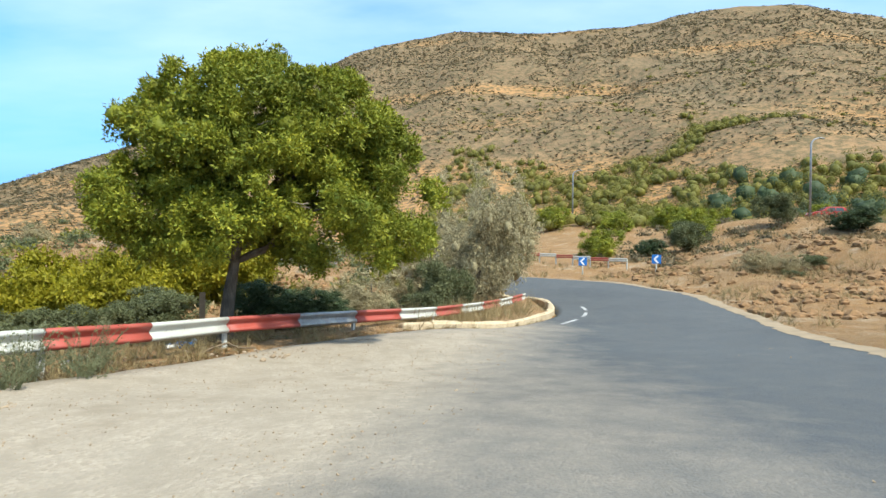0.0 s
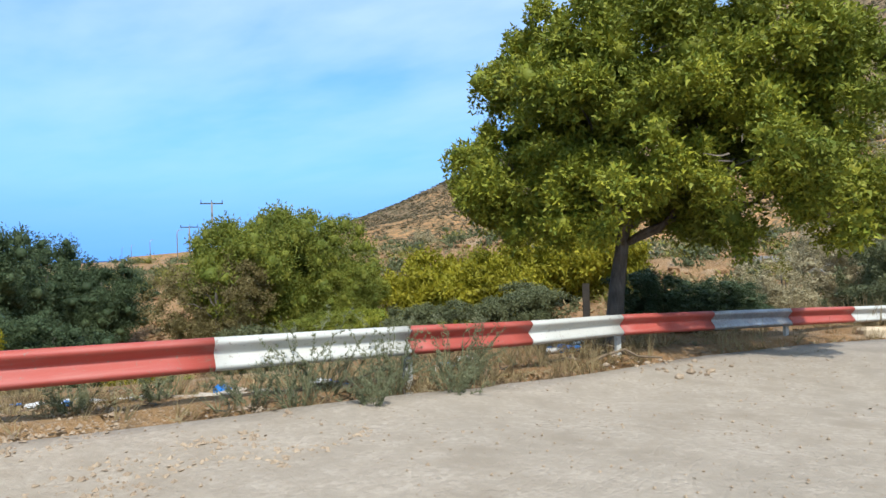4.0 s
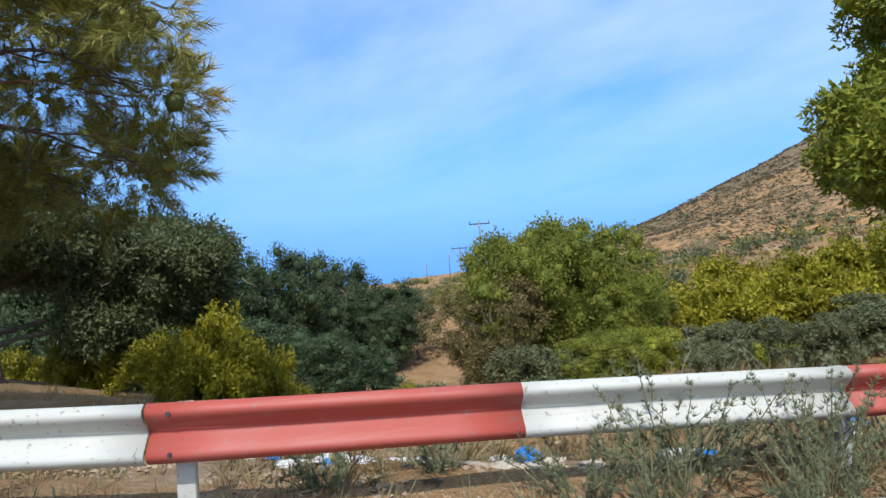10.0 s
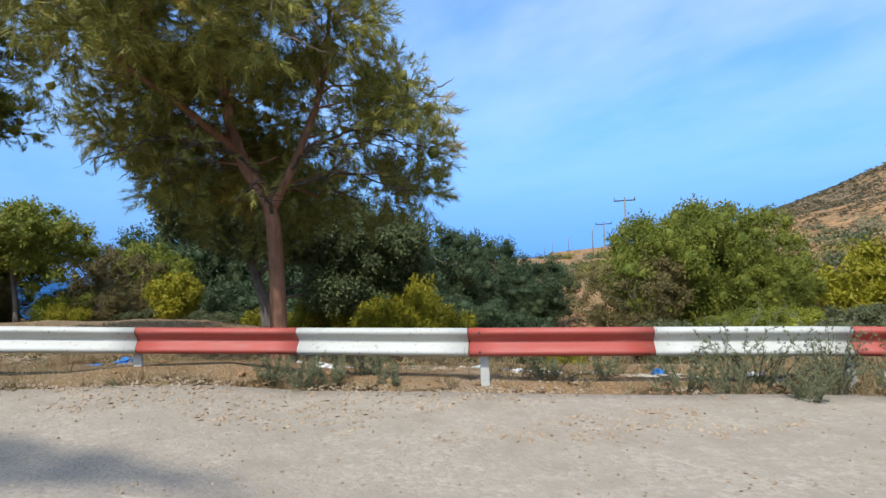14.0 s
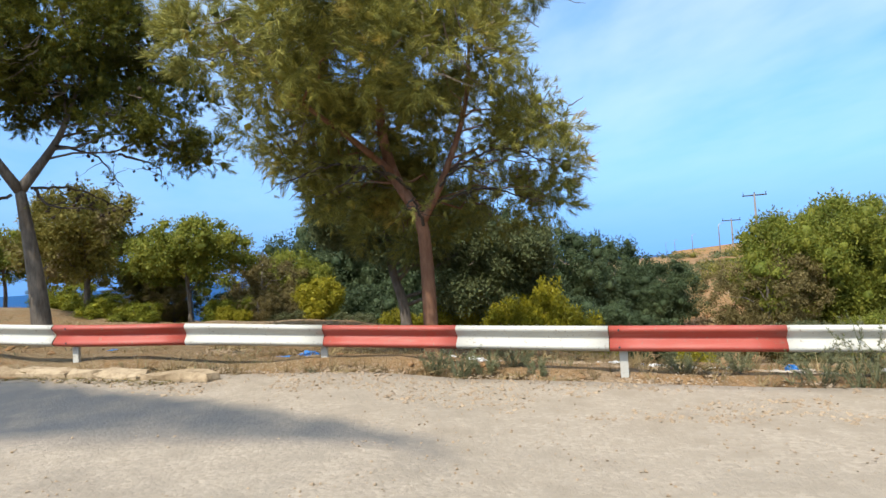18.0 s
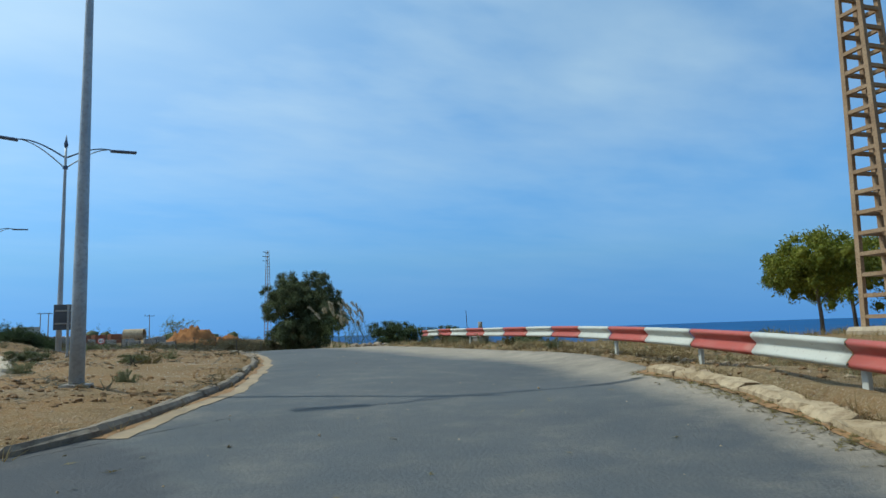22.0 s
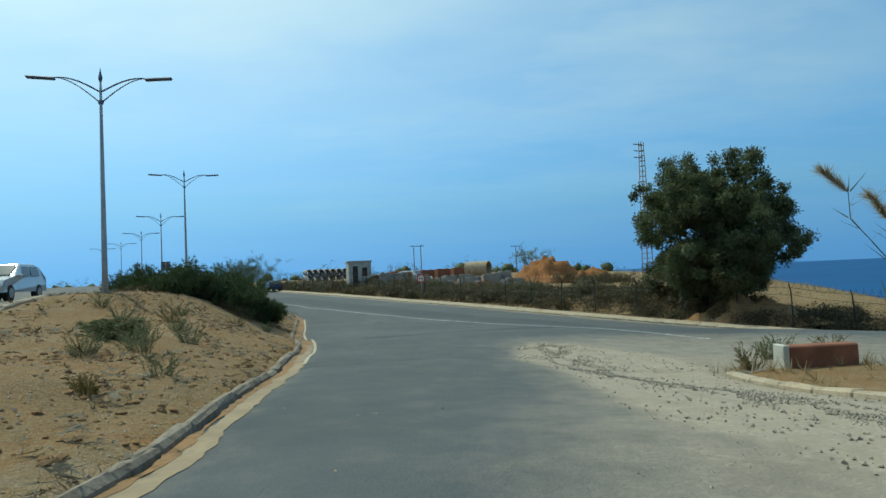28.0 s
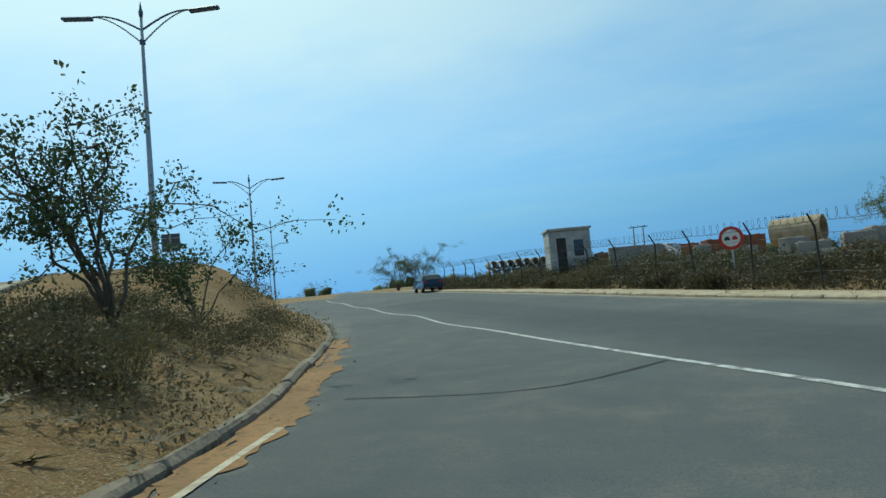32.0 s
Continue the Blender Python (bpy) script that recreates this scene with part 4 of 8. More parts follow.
        cv = np.concatenate([cv, sv])
    mesh("crown", cv, cf, leaf, ob)
    return ob


# ---- guard rail ----
line, along = curve_through(RAIL, 0.1)
zero = along[np.argmin(np.hypot(line[:, 0] + 6.674, line[:, 1] - 6.02))]
CREST = [(0.036, 0.0), (0.054, 0.010), (0.070, 0.022), (0.079, 0.034), (0.082, 0.046), (0.080, 0.058), (0.071, 0.073), (0.052, 0.095), (0.032, 0.117), (0.014, 0.136), (0.005, 0.148)]
PROFILE = CREST + [(u, 0.313 - h) for u, h in CREST[::-1]]


def beam(a, b, lap=0.0):
    """A piece of W-beam between two lengths along the rail."""
    at = np.linspace(a, b, 6)
    c = np.stack([np.interp(at, along, line[:, k]) for k in range(3)], 1)
    d = np.gradient(c[:, :2], axis=0)
    d /= np.linalg.norm(d, axis=1)[:, None]
    out = np.stack([d[:, 1], -d[:, 0]], 1)           # towards the road
    bm = bmesh.new()
    rings = []
    for i, (p, o) in enumerate(zip(c, out)):
        p = p + np.array([*(o * (lap if i == len(c) - 1 else lap * 0.3)), 0])
        ring = [bm.verts.new((p[0] + o[0] * u, p[1] + o[1] * u, p[2] - 0.313 + h)) for u, h in PROFILE]
        ring += [bm.verts.new((p[0] + o[0] * (u - 0.006), p[1] + o[1] * (u - 0.006), p[2] - 0.313 + h)) for u, h in PROFILE[::-1]]
        rings.append(ring)
    n = len(rings[0])
    for r0, r1 in zip(rings[:-1], rings[1:]):
        for k in range(n):
            bm.faces.new((r0[k], r0[(k + 1) % n], r1[(k + 1) % n], r1[k]))
    bm.faces.new(rings[0][::-1])
    bm.faces.new(rings[-1])
    bmesh.ops.recalc_face_normals(bm, faces=bm.faces)
    return bm


rail = thing("guard_rail", 0, 0, 0, "red and white painted steel guard rail along the roadside", "guard rail")
n_first = math.ceil((along[0] - zero) / 2)
for k in range(n_first - 1, int((along[-1] - zero) / 2) + 1):
    a, b = max(along[0], zero + 2 * k), min(along[-1], zero + 2 * k + 2)
    if b - a > 0.3:
        red = k % 2 == 0
        bare = k == 5
        part("beam", beam(a + (0.004 if red else 0), b, 0.0 if red else 0.014), "steel" if bare else "red" if red else "white", rail, "bare grey steel beam" if bare else "red painted beam" if red else "white painted beam", smooth=True)
bm = bmesh.new()
box(bm, Matrix.Translation((0, 0, -0.42)), 0.055, 0.1, 0.84, 0.006)
box(bm, Matrix.Translation((0.03, 0, -0.16)), 0.05, 0.09, 0.2, 0.006)
post_me = bpy.data.meshes.new("post")
bm.to_mesh(post_me)
bm.free()
post_me.materials.append(M["white"])
bm = bmesh.new()
bmesh.ops.create_cone(bm, cap_ends=True, segments=8, radius1=0.016, radius2=0.012, depth=0.014)
bolt_me = bpy.data.meshes.new("bolt")
bm.to_mesh(bolt_me)
bm.free()
bolt_me.materials.append(M["dark"])
for k in range(-20, 12):
    s = zero + {0: 0.16, -1: -0.03, -2: 0.28}.get(k, 0.05) + 4 * k
    if along[0] < s < along[-1]:
        p = [np.interp(s, along, line[:, j]) for j in range(3)]
        q = [np.interp(s + 0.1, along, line[:, j]) for j in range(3)]
        ang = math.degrees(math.atan2(q[1] - p[1], q[0] - p[0])) - 90
        o = new("post", post_me)
        o.parent = rail
        # the channel stands behind the beam
        o.matrix_world = pose(p[0], p[1], p[2] - 0.02, 0, rng.normal() * 1.2, ang) @ Matrix.Translation((-0.075, 0, 0))
        for du, dh in ((-0.42, 0.262), (-0.42, 0.052), (-0.14, 0.262), (-0.14, 0.052)):
            e = [np.interp(s + du + 0.1, along, line[:, j]) for j in range(3)]
            bo = new("bolt", bolt_me)
            bo.parent = rail
            bo.matrix_world = pose(e[0], e[1], e[2] - 0.313 + dh, 0, 0, ang) @ Matrix.Translation((0.078, 0, 0)) @ pose(0, 0, 0, 0, 90, 0)


# ---- kerbs ----
def kerb_mesh(length, wide, high, seed, wear=0.012):
    r = np.random.default_rng(seed)
    bm = bmesh.new()
    box(bm, Matrix.Translation((0, 0, high / 2 - 0.1)), length, wide, high + 0.2, 0.045)
    if wear > 0.02:
        # chipped and slumped along its length
        for cut in (-0.26, 0.02, 0.27):
            bmesh.ops.bisect_plane(bm, geom=bm.verts[:] + bm.edges[:] + bm.faces[:], plane_co=(cut + r.normal() * 0.05, 0, 0), plane_no=(1, r.normal() * 0.3, 0))
    for v in bm.verts:
        v.co += Vector(r.normal(size=3)) * wear
    me = bpy.data.meshes.new("kerb_stone")
    bm.to_mesh(me)
    bm.free()
    me.materials.append(M["kerb"])
    return me


KERBS = [kerb_mesh(1.01, 0.26, 0.14, k) for k in range(7)]
CREAM_KERBS = [kerb_mesh(1.01, 0.24, 0.19, k + 20) for k in range(7)]
for me in CREAM_KERBS:
    me.materials[0] = M["cream"]
WORN_KERBS = [kerb_mesh(1.03, 0.3, 0.12, k + 30, 0.022) for k in range(7)]
for me in WORN_KERBS:
    me.materials[0] = M["stained_kerb"]
GREY_KERBS = [kerb_mesh(1.01, 0.2, 0.13, k + 10) for k in range(7)]
for me in GREY_KERBS:
    me.materials[0] = M["grimy_kerb"]


def kerb(knots, label, offset=0.0, start=0.0, end=1e9, missing=0.0, stones_=None):
    c, s = curve_through(knots, 0.05)
    ob = thing("kerb", 0, 0, 0, label, "kerb")
    r = np.random.default_rng(int(abs(c[0, 0] * 100)))
    at = start + (min(s[-1], end) - start) % 1.0
    while at + 0.99 < min(s[-1], end):
        if r.random() > missing:
            p = [np.interp(at + 0.5, s, c[:, j]) for j in (0, 1)]
            q = [np.interp(at + 0.6, s, c[:, j]) for j in (0, 1)]
            ang = math.atan2(q[1] - p[1], q[0] - p[0])
            x, y = p[0] - math.sin(ang) * offset, p[1] + math.cos(ang) * offset
            slope = math.degrees(math.atan2(z_at(x + math.cos(ang) * 0.5, y + math.sin(ang) * 0.5) - z_at(x - math.cos(ang) * 0.5, y - math.sin(ang) * 0.5), 1.0))
            o = new("kerb_stone", (stones_ or KERBS)[r.integers(7)])
            o.parent = ob
            o.matrix_world = pose(x, y, z_at(x, y) + r.normal() * 0.006, 0, 0, math.degrees(ang) + r.normal() * 0.4) @ pose(0, 0, 0, r.normal() * 1.5, -slope, 0)
        at += 1.0
    return tagged(ob, kind="structure")


kerb([(-15.6, -11.9), (-14.1, -9.2), (-10.95, -4.85), (-9.25, -1.9), (-8.25, .6), (-7.95, 1.15)], "cracked ochre-stained concrete kerb beside the guard rail", -0.03, stones_=WORN_KERBS)
kerb([(-1.1, 17.15), (1.0, 18.95), (2.75, 20.95), (4.05, 23.7), (4.65, 27.2), (4.4, 31), (3.0, 35.5)], "cream painted concrete kerb round the bend", 0.05, stones_=CREAM_KERBS)
kerb(ISLAND_EDGE[:16], "worn concrete kerb round a dirt island", 0.18, stones_=GREY_KERBS)
kerb([(-22.6, -44.5), (-22.75, -47), (-22.6, -51.4)], "concrete kerb at the road mouth", 0.0)
kerb(FAR_EDGE[1:-1], "pale concrete kerb along the far roadside", -0.1)
kerb(HIGH_WEST[1:8], "concrete kerb beside the highway", -0.1)


# ---- lamps ----
def lamp(x, y, rz, z0=None, height=8.85, label="blue-grey double-armed street lamp on a tapered steel pole", group="double street lamps"):
    z0 = z_at(x, y) + 0.1 if z0 is None else z0
    ob = thing("street_lamp", x, y, z0, label, "street lamp", group, rz)
    v, f = tube([(0, 0, -0.2), (0, 0, 1.5), (0, 0, height - 1.0), (0, 0, height - 0.1)], [0.115, 0.105, 0.055, 0.045], 12)
    mesh("pole", v, f, "bluepole", ob, smooth=True)
    bm = bmesh.new()
    box(bm, Matrix.Translation((0, 0, 0.02)), 0.42, 0.42, 0.06, 0.01)
    part("base_plate", bm, "concrete", ob)
    v, f = tube([(0, 0, height - 0.15), (0, 0, height - 0.02), (0, 0, height + 0.1), (0, 0, height + 0.35)], [0.06, 0.085, 0.05, 0.008], 8)
    mesh("finial", v, f, "darkblue", ob, smooth=True)
    v, f = tube([(0, 0, height - 1.02), (0, 0, height - 0.9)], [0.1, 0.1], 10)
    mesh("collar", v, f, "darkblue", ob)
    for side in (1, -1):
        t = np.linspace(0, 1, 8)
        up_arm = [(side * (0.05 + 1.75 * k), 0, height - 0.55 + 0.62 * math.sin(k * 1.75) - 0.12 * k) for k in t]
        low_arm = [(side * (0.05 + 1.6 * k), 0, height - 0.95 + 0.92 * math.sin(k * 1.45)) for k in t]
        v, f = tube(up_arm, np.linspace(0.035, 0.028, 8), 6)
        mesh("arm", v, f, "darkblue", ob, smooth=True)
        v, f = tube(low_arm, np.linspace(0.028, 0.02, 8), 6)
        mesh("brace", v, f, "bluepole", ob, smooth=True)
        bm = bmesh.new()
        box(bm, pose(side * 2.2, 0, height - 0.06, 0, -side * 3, 0), 1.05, 0.26, 0.09, 0.035)
        part("lamp_head", bm, "darkblue", ob, "flat dark lamp head")
    return ob


first_lamp = lamp(-7.4, -16.25, -12, height=8.05)
for x, y, rz in ((-7.5, -34.9, 4), (-3.05, -63.2, 12), (5.25, -90.5, 20), (18.7, -115.1, 26), (33, -139, 28), (49, -163, 30), (66, -187, 30)):
    copy_thing(first_lamp, pose(x, y, z_at(x, y) + 0.1, 0, 0, rz) @ Matrix.Diagonal((1, 1, 1.08 if y > -80 else 1.12 if y > -100 else 1.22, 1)))


def single_lamp(x, y, rz, z0, height=9.0):
    ob = thing("street_lamp", x, y, z0, "pale grey street lamp with one short curved arm", "street lamp", "single street lamps", rz)
    t = np.linspace(0, 1, 7)
    pts = [(0, 0, -0.3), (0, 0, height - 0.8)] + [(1.0 * (1 - math.cos(k * 1.45)), 0, height - 0.8 + 0.8 * math.sin(k * 1.45)) for k in t[1:]]
    v, f = tube(pts, np.linspace(0.12, 0.05, len(pts)), 8)
    mesh("pole", v, f, "steel", ob, smooth=True)
    bm = bmesh.new()
    box(bm, pose(1.15, 0, height - 0.02, 0, 4, 0), 0.6, 0.24, 0.1, 0.03)
    part("lamp_head", bm, "steel", ob)
    return ob


single_lamp(40, 72.5, 0, z_at(40, 72.5))
single_lamp(19.5, 104, 0, z_at(19.5, 104))
for az, d in ((54.8, 145), (56.9, 230), (58.3, 320), (59.0, 400)):
    single_lamp(-2 - math.sin(radians(az)) * d, 4.5 + math.cos(radians(az)) * d, 90, -0.2, 8)



# ---- lattice tower and masts ----
def lattice(x, y, z0, height, half0, half1, step, rz, label, bar=0.045, arms=0):
    ob = thing("lattice_tower", x, y, z0, label, "tower", rz=rz)
    legs = []
    for a, b in ((1, 1), (1, -1), (-1, -1), (-1, 1)):
        v, f = tube([(a * half0, b * half0, -0.2), (a * half1, b * half1, height)], [bar, bar * 0.8], 4)
        mesh("leg", v, f, "rust", ob)
    z, rungs = 0.5, []
    while z < height:
        h = half0 + (half1 - half0) * z / height
        for a, b in (((h, h), (h, -h)), ((h, -h), (-h, -h)), ((-h, -h), (-h, h)), ((-h, h), (h, h))):
            rungs.append(([(*a, z), (*b, z)], [bar * 0.75] * 2, 4))
        z += step
    for r_ in rungs:
        v, f = tubes([r_])
        mesh("rung", v, f, "rust", ob)
    for k in range(arms):
        bm = bmesh.new()
        box(bm, Matrix.Translation((0.5, 0, height - 0.3 - 0.7 * k)), 1.3, 0.08, 0.08, 0.01)
        part("crossarm", bm, "dark", ob)
    return ob


lattice(-25.6, -12.4, 1.95, 13.5, 0.50, 0.22, 0.55, 75, "tall rusty cream lattice power tower among pines", 0.095)
lattice(-37.5, -106.4, 1.0, 15.2, 0.42, 0.16, 0.55, 30, "thin dark lattice mast beside a big tree", 0.05, 3)
plinth = thing("tower_plinth", -25.6, -12.4, 1.75, "orange concrete footing under a lattice tower", "footing", rz=75)
bm = bmesh.new()
box(bm, Matrix.Translation((0, 0, 0.14)), 1.7, 1.7, 0.6, 0.1)
part("footing_block", bm, "kerb", plinth)


# ---- trees near the road ----
# broad tree beside the rail bend
big = [(np.array(c, float) + (0.45, 0, -0.08), np.array(s, float) * 0.88) for c, s in (
    ((-.5, 0, 5.2), (1.6, 1.6, 1.1)), ((-1.6, .2, 4.5), (1.3, 1.4, 1.0)), ((1.5, -.1, 4.9), (1.4, 1.4, 1.1)), ((2.9, .2, 3.6), (1.2, 1.3, 1.1)), ((.9, -.9, 3.3), (1.4, 1.2, .9)),
    ((-1.9, -.5, 3.2), (1.2, 1.2, .8)), ((-.3, 1.0, 3.4), (1.7, 1.5, 1.2)), ((3.1, -.2, 2.7), (1.0, 1.1, .8)), ((-2.5, .1, 3.2), (.75, 1.0, .7)), ((-.2, .3, 5.7), (1.3, 1.2, .7)), ((2.0, .2, 2.5), (1.4, 1.1, .7)),
    ((-.5, -1.2, 4.1), (1.2, .9, .9)), ((.8, -1.3, 4.5), (1.0, .8, .8)), ((2.0, -1.0, 3.1), (.9, .9, .7)), ((-1.4, -1.2, 2.6), (1.0, .8, .5)), ((.2, -1.5, 2.6), (1.0, .7, .5)), ((2.3, -.3, 4.6), (.9, 1.0, .9)))]
tree("broad_tree", -4.3, 14.9, "broad dense olive-green tree behind the guard rail", "tree", [(0, 0, 0), (.05, 0, .9), (.15, .05, 1.7), (.3, 0, 2.6)], big, 15000, SHOOT, "leaf_a", "bark_grey", (0.75, 1.35), 0.16, twigs=60, seed=3, puff=0.36, each=36, shell=0.9, heart=0.88, up_=0.35)
# dark pine with bare inner branches
pine = [(np.array(c, float) - (0, 0, .6), np.array(q, float)) for c, q in (
    ((1.2, -2.6, 5.7), (1.1, 1.0, .65)), ((1.9, -1.4, 5.6), (1.2, 1.0, .7)), ((2.1, -.1, 5.5), (1.2, 1.0, .7)), ((1.3, .6, 5.7), (.95, .7, .55)), ((.9, -.6, 6.6), (1.4, 1.5, .6)), ((.5, .5, 7.1), (1.3, 1.1, .6)),
    ((0, -1.7, 7.1), (1.4, 1.3, .6)), ((.2, -3.2, 6.2), (.9, .9, .5)), ((.6, 1.8, 5.0), (.75, .7, .4)), ((.9, 2.1, 4.65), (.65, .45, .35)), ((.3, 2.0, 4.0), (.65, .5, .4)), ((.2, 2.15, 3.5), (.45, .28, .25)), ((0, 1.6, 4.4), (.8, .8, .4)),
    ((0, 1.9, 7.7), (1.1, 1.0, .5)), ((-.3, 0, 8.3), (1.8, 1.8, .8)), ((-1.5, -.5, 6.2), (1.5, 1.8, .9)), ((-1.8, 1.0, 5.2), (1.3, 1.4, .7)), ((-2, -1.6, 5.0), (1.3, 1.3, .7)), ((-2.5, -1.8, 4.3), (.85, .65, .5)), ((-1.9, -1.2, 3.9), (1.0, .8, .5)), ((-.9, -1.85, 4.7), (.9, .7, .45)), ((-2.4, -.8, 4.0), (1.2, 1.2, .5)),
    ((-2.2, .8, 3.9), (1.2, 1.2, .6)), ((-1.5, 1.7, 3.4), (.9, .8, .4)), ((-2.6, .1, 3.2), (1.1, 1.1, .45)), ((-.6, -.6, 4.9), (1.2, 1.3, .4)), ((.4, -2.3, 5.0), (.9, 1.0, .35)))]
tree("pine_tree", -10.35, 4.45, "dark pine with bare inner branches beside the rail", "tree", [(0, 0, 0), (.03, .0, 1.0), (-.02, 0, 1.9), (.02, -.08, 2.6), (-.25, -.45, 3.4), (-.5, -.6, 4.6), (-.3, -.3, 6.2)], pine, 11000, BRUSH, "leaf_pine", "bark", (0.8, 1.4), 0.125, twigs=420, seed=5, shell=0.62, puff=0.3, each=20, heart=0.4, up_=0.35,
     forks=([(.0, -.05, 2.45), (.35, .35, 3.3), (.3, .8, 4.5), (.2, 1.0, 6.0)], [(-.25, -.45, 3.4), (.4, -1.2, 3.9), (.9, -2.0, 4.4), (1.1, -2.6, 4.9)]),
     sprigs=([(.1, .1, 2.8), (.5, 1.0, 3.0), (.6, 1.9, 2.7)], [(.0, .1, 2.9), (.9, .5, 3.3), (1.4, .9, 3.0)], [(-.1, -.2, 3.1), (.7, -.9, 3.4), (1.2, -1.5, 3.0)], [(.2, .3, 3.3), (.9, 1.2, 3.6), (1.0, 2.0, 3.3)], [(-.3, -.5, 3.4), (.3, -1.5, 3.5), (.3, -2.4, 3.2)], [(0, 0, 2.4), (.8, -.3, 2.8), (1.3, -.5, 2.6)]))
pine2 = [(np.array(c, float), np.array(q, float)) for c, q in (
    ((1.6, -2.3, 5.1), (.8, .75, .4)), ((.45, -2.1, 5.7), (1.0, .9, .5)), ((.6, -1.4, 5.0), (.8, .8, .4)), ((-.6, -1.1, 5.8), (1.1, 1.0, .5)), ((.5, 0, 5.4), (1.0, 1.0, .5)), ((-.6, .3, 5.1), (1.0, .9, .45)), ((-1.25, .85, 5.4), (1.1, 1.0, .5)),
    ((-.4, 1.6, 4.5), (.8, .7, .35)), ((-1.9, 2.0, 5.2), (1.0, .9, .45)), ((-1.0, 2.2, 4.05), (.75, .6, .28)), ((-1.3, 2.8, 3.8), (.65, .5, .22)), ((-1.3, -.7, 5.0), (1.0, 1.0, .4)), ((-1.1, 1.0, 4.3), (.8, .7, .25)), ((1.25, -2.1, 3.75), (.35, .35, .13)),
    ((-.7, .7, 6.3), (1.4, 1.3, .6)), ((.3, -.9, 6.5), (1.4, 1.3, .6)), ((-1.4, 1.8, 6.2), (1.2, 1.2, .55)), ((-.6, .3, 7.3), (1.6, 1.5, .7)))]
tree("pine_tree", -12.3, -2.42, "tall yellow-green pine with a forked leaning trunk", "tree", [(0, 0, 0), (-.1, -.04, .7), (-.16, -.16, 1.8), (-.13, -.31, 3.1)], pine2, 15500, BRUSH_SHORT, "leaf_pine2", "bark_grey", (0.7, 1.2), 0.175, twigs=330, seed=8, shell=0.5, puff=0.24, each=18, cones=260, heart=0.52, up_=0.4,
     forks=([(-.13, -.31, 3.05), (.12, -.68, 3.76), (.37, -1.01, 4.67), (.5, -1.3, 5.5)], [(-.13, -.31, 3.05), (-.46, .05, 3.75), (-.63, .29, 4.29), (-.8, .6, 5.3)]),
     sprigs=([(.06, -.53, 3.23), (.46, -.96, 3.45), (.91, -1.43, 2.79)], [(-.08, -.43, 2.95), (.47, -.75, 2.68), (.91, -1.21, 2.23)], [(-.27, -.19, 3.12), (-.77, .44, 3.14), (-1.27, 1.31, 2.66)], [(-.5, .18, 3.96), (-1.05, .72, 3.85), (-1.34, 1.16, 3.23)], [(.38, -1.03, 4.39), (.88, -1.59, 3.82), (1.41, -2.27, 3.67)],
             [(.3, -.86, 4.09), (.26, -1.47, 3.39), (.13, -1.67, 3.16)], [(1.67, -2.47, 4.64), (2.01, -2.76, 4.63), (2.36, -3.02, 4.95)], [(-.94, 1.19, 3.85), (-1.24, 1.87, 3.61), (-1.35, 1.9, 3.35)], [(-.3, -.11, 3.1), (-.09, .23, 2.74), (-.21, 1.12, 2.67)]))
# dark tree close behind the pine
back = [(np.array(c, float), np.array(q, float)) for c, q in (
    ((.3, -1.6, 3.4), (1.1, 1.0, .75)), ((.2, -.3, 3.1), (1.3, 1.3, .8)), ((-.4, 1.5, 2.7), (1.3, 1.3, .8)), ((-.2, 3.0, 2.2), (1.2, 1.2, .7)), ((-.2, 4.1, 2.4), (.7, .7, .5)), ((-.3, 2.4, 1.0), (1.1, 1.2, .6)), ((-.8, .2, 4.0), (1.2, 1.4, .7)), ((-.9, 3.8, 1.4), (1.0, 1.0, .7)))]
tree("dark_tree", -18.4, 5.2, "dark green tree with a leaning grey trunk behind a pine", "tree", [(0, 0, 0), (.05, -.1, .9), (.1, -.35, 1.8), (.1, -.5, 3.0)], back, 7000, FAR_FINE, "leaf_shade", "bark_grey", (0.6, 1.1), 0.16, twigs=160, seed=9, shell=0.6, puff=0.36, each=14, heart=0.4)


# ---- stands of trees further off ----
def crown_set(w_, h_, count, seed, base=0.35):
    r = np.random.default_rng(seed)
    return lobes((0, 0, h_ * (0.5 + base / 2)), (w_ / 2, w_ / 2, h_ * (1 - base) / 2), count, r)


def kind_of(name, label, category, w_, h_, leaf, puffs, templates, bark="bark_grey", thick=0.12, base=0.3, seed=1, scale=(0.8, 1.4), nl=9, puff=0.6, each=13, heart=0.75):
    return tree(name, 0, 0, label, category, [(0, 0, 0), (.06, .02, h_ * .25), (.02, .08, h_ * .5), (.1, 0, h_ * .75)], crown_set(w_, h_, nl, seed, base), puffs * each, templates, leaf, bark, scale, thick, seed=seed, base=0.0, puff=puff, each=each, heart=heart)


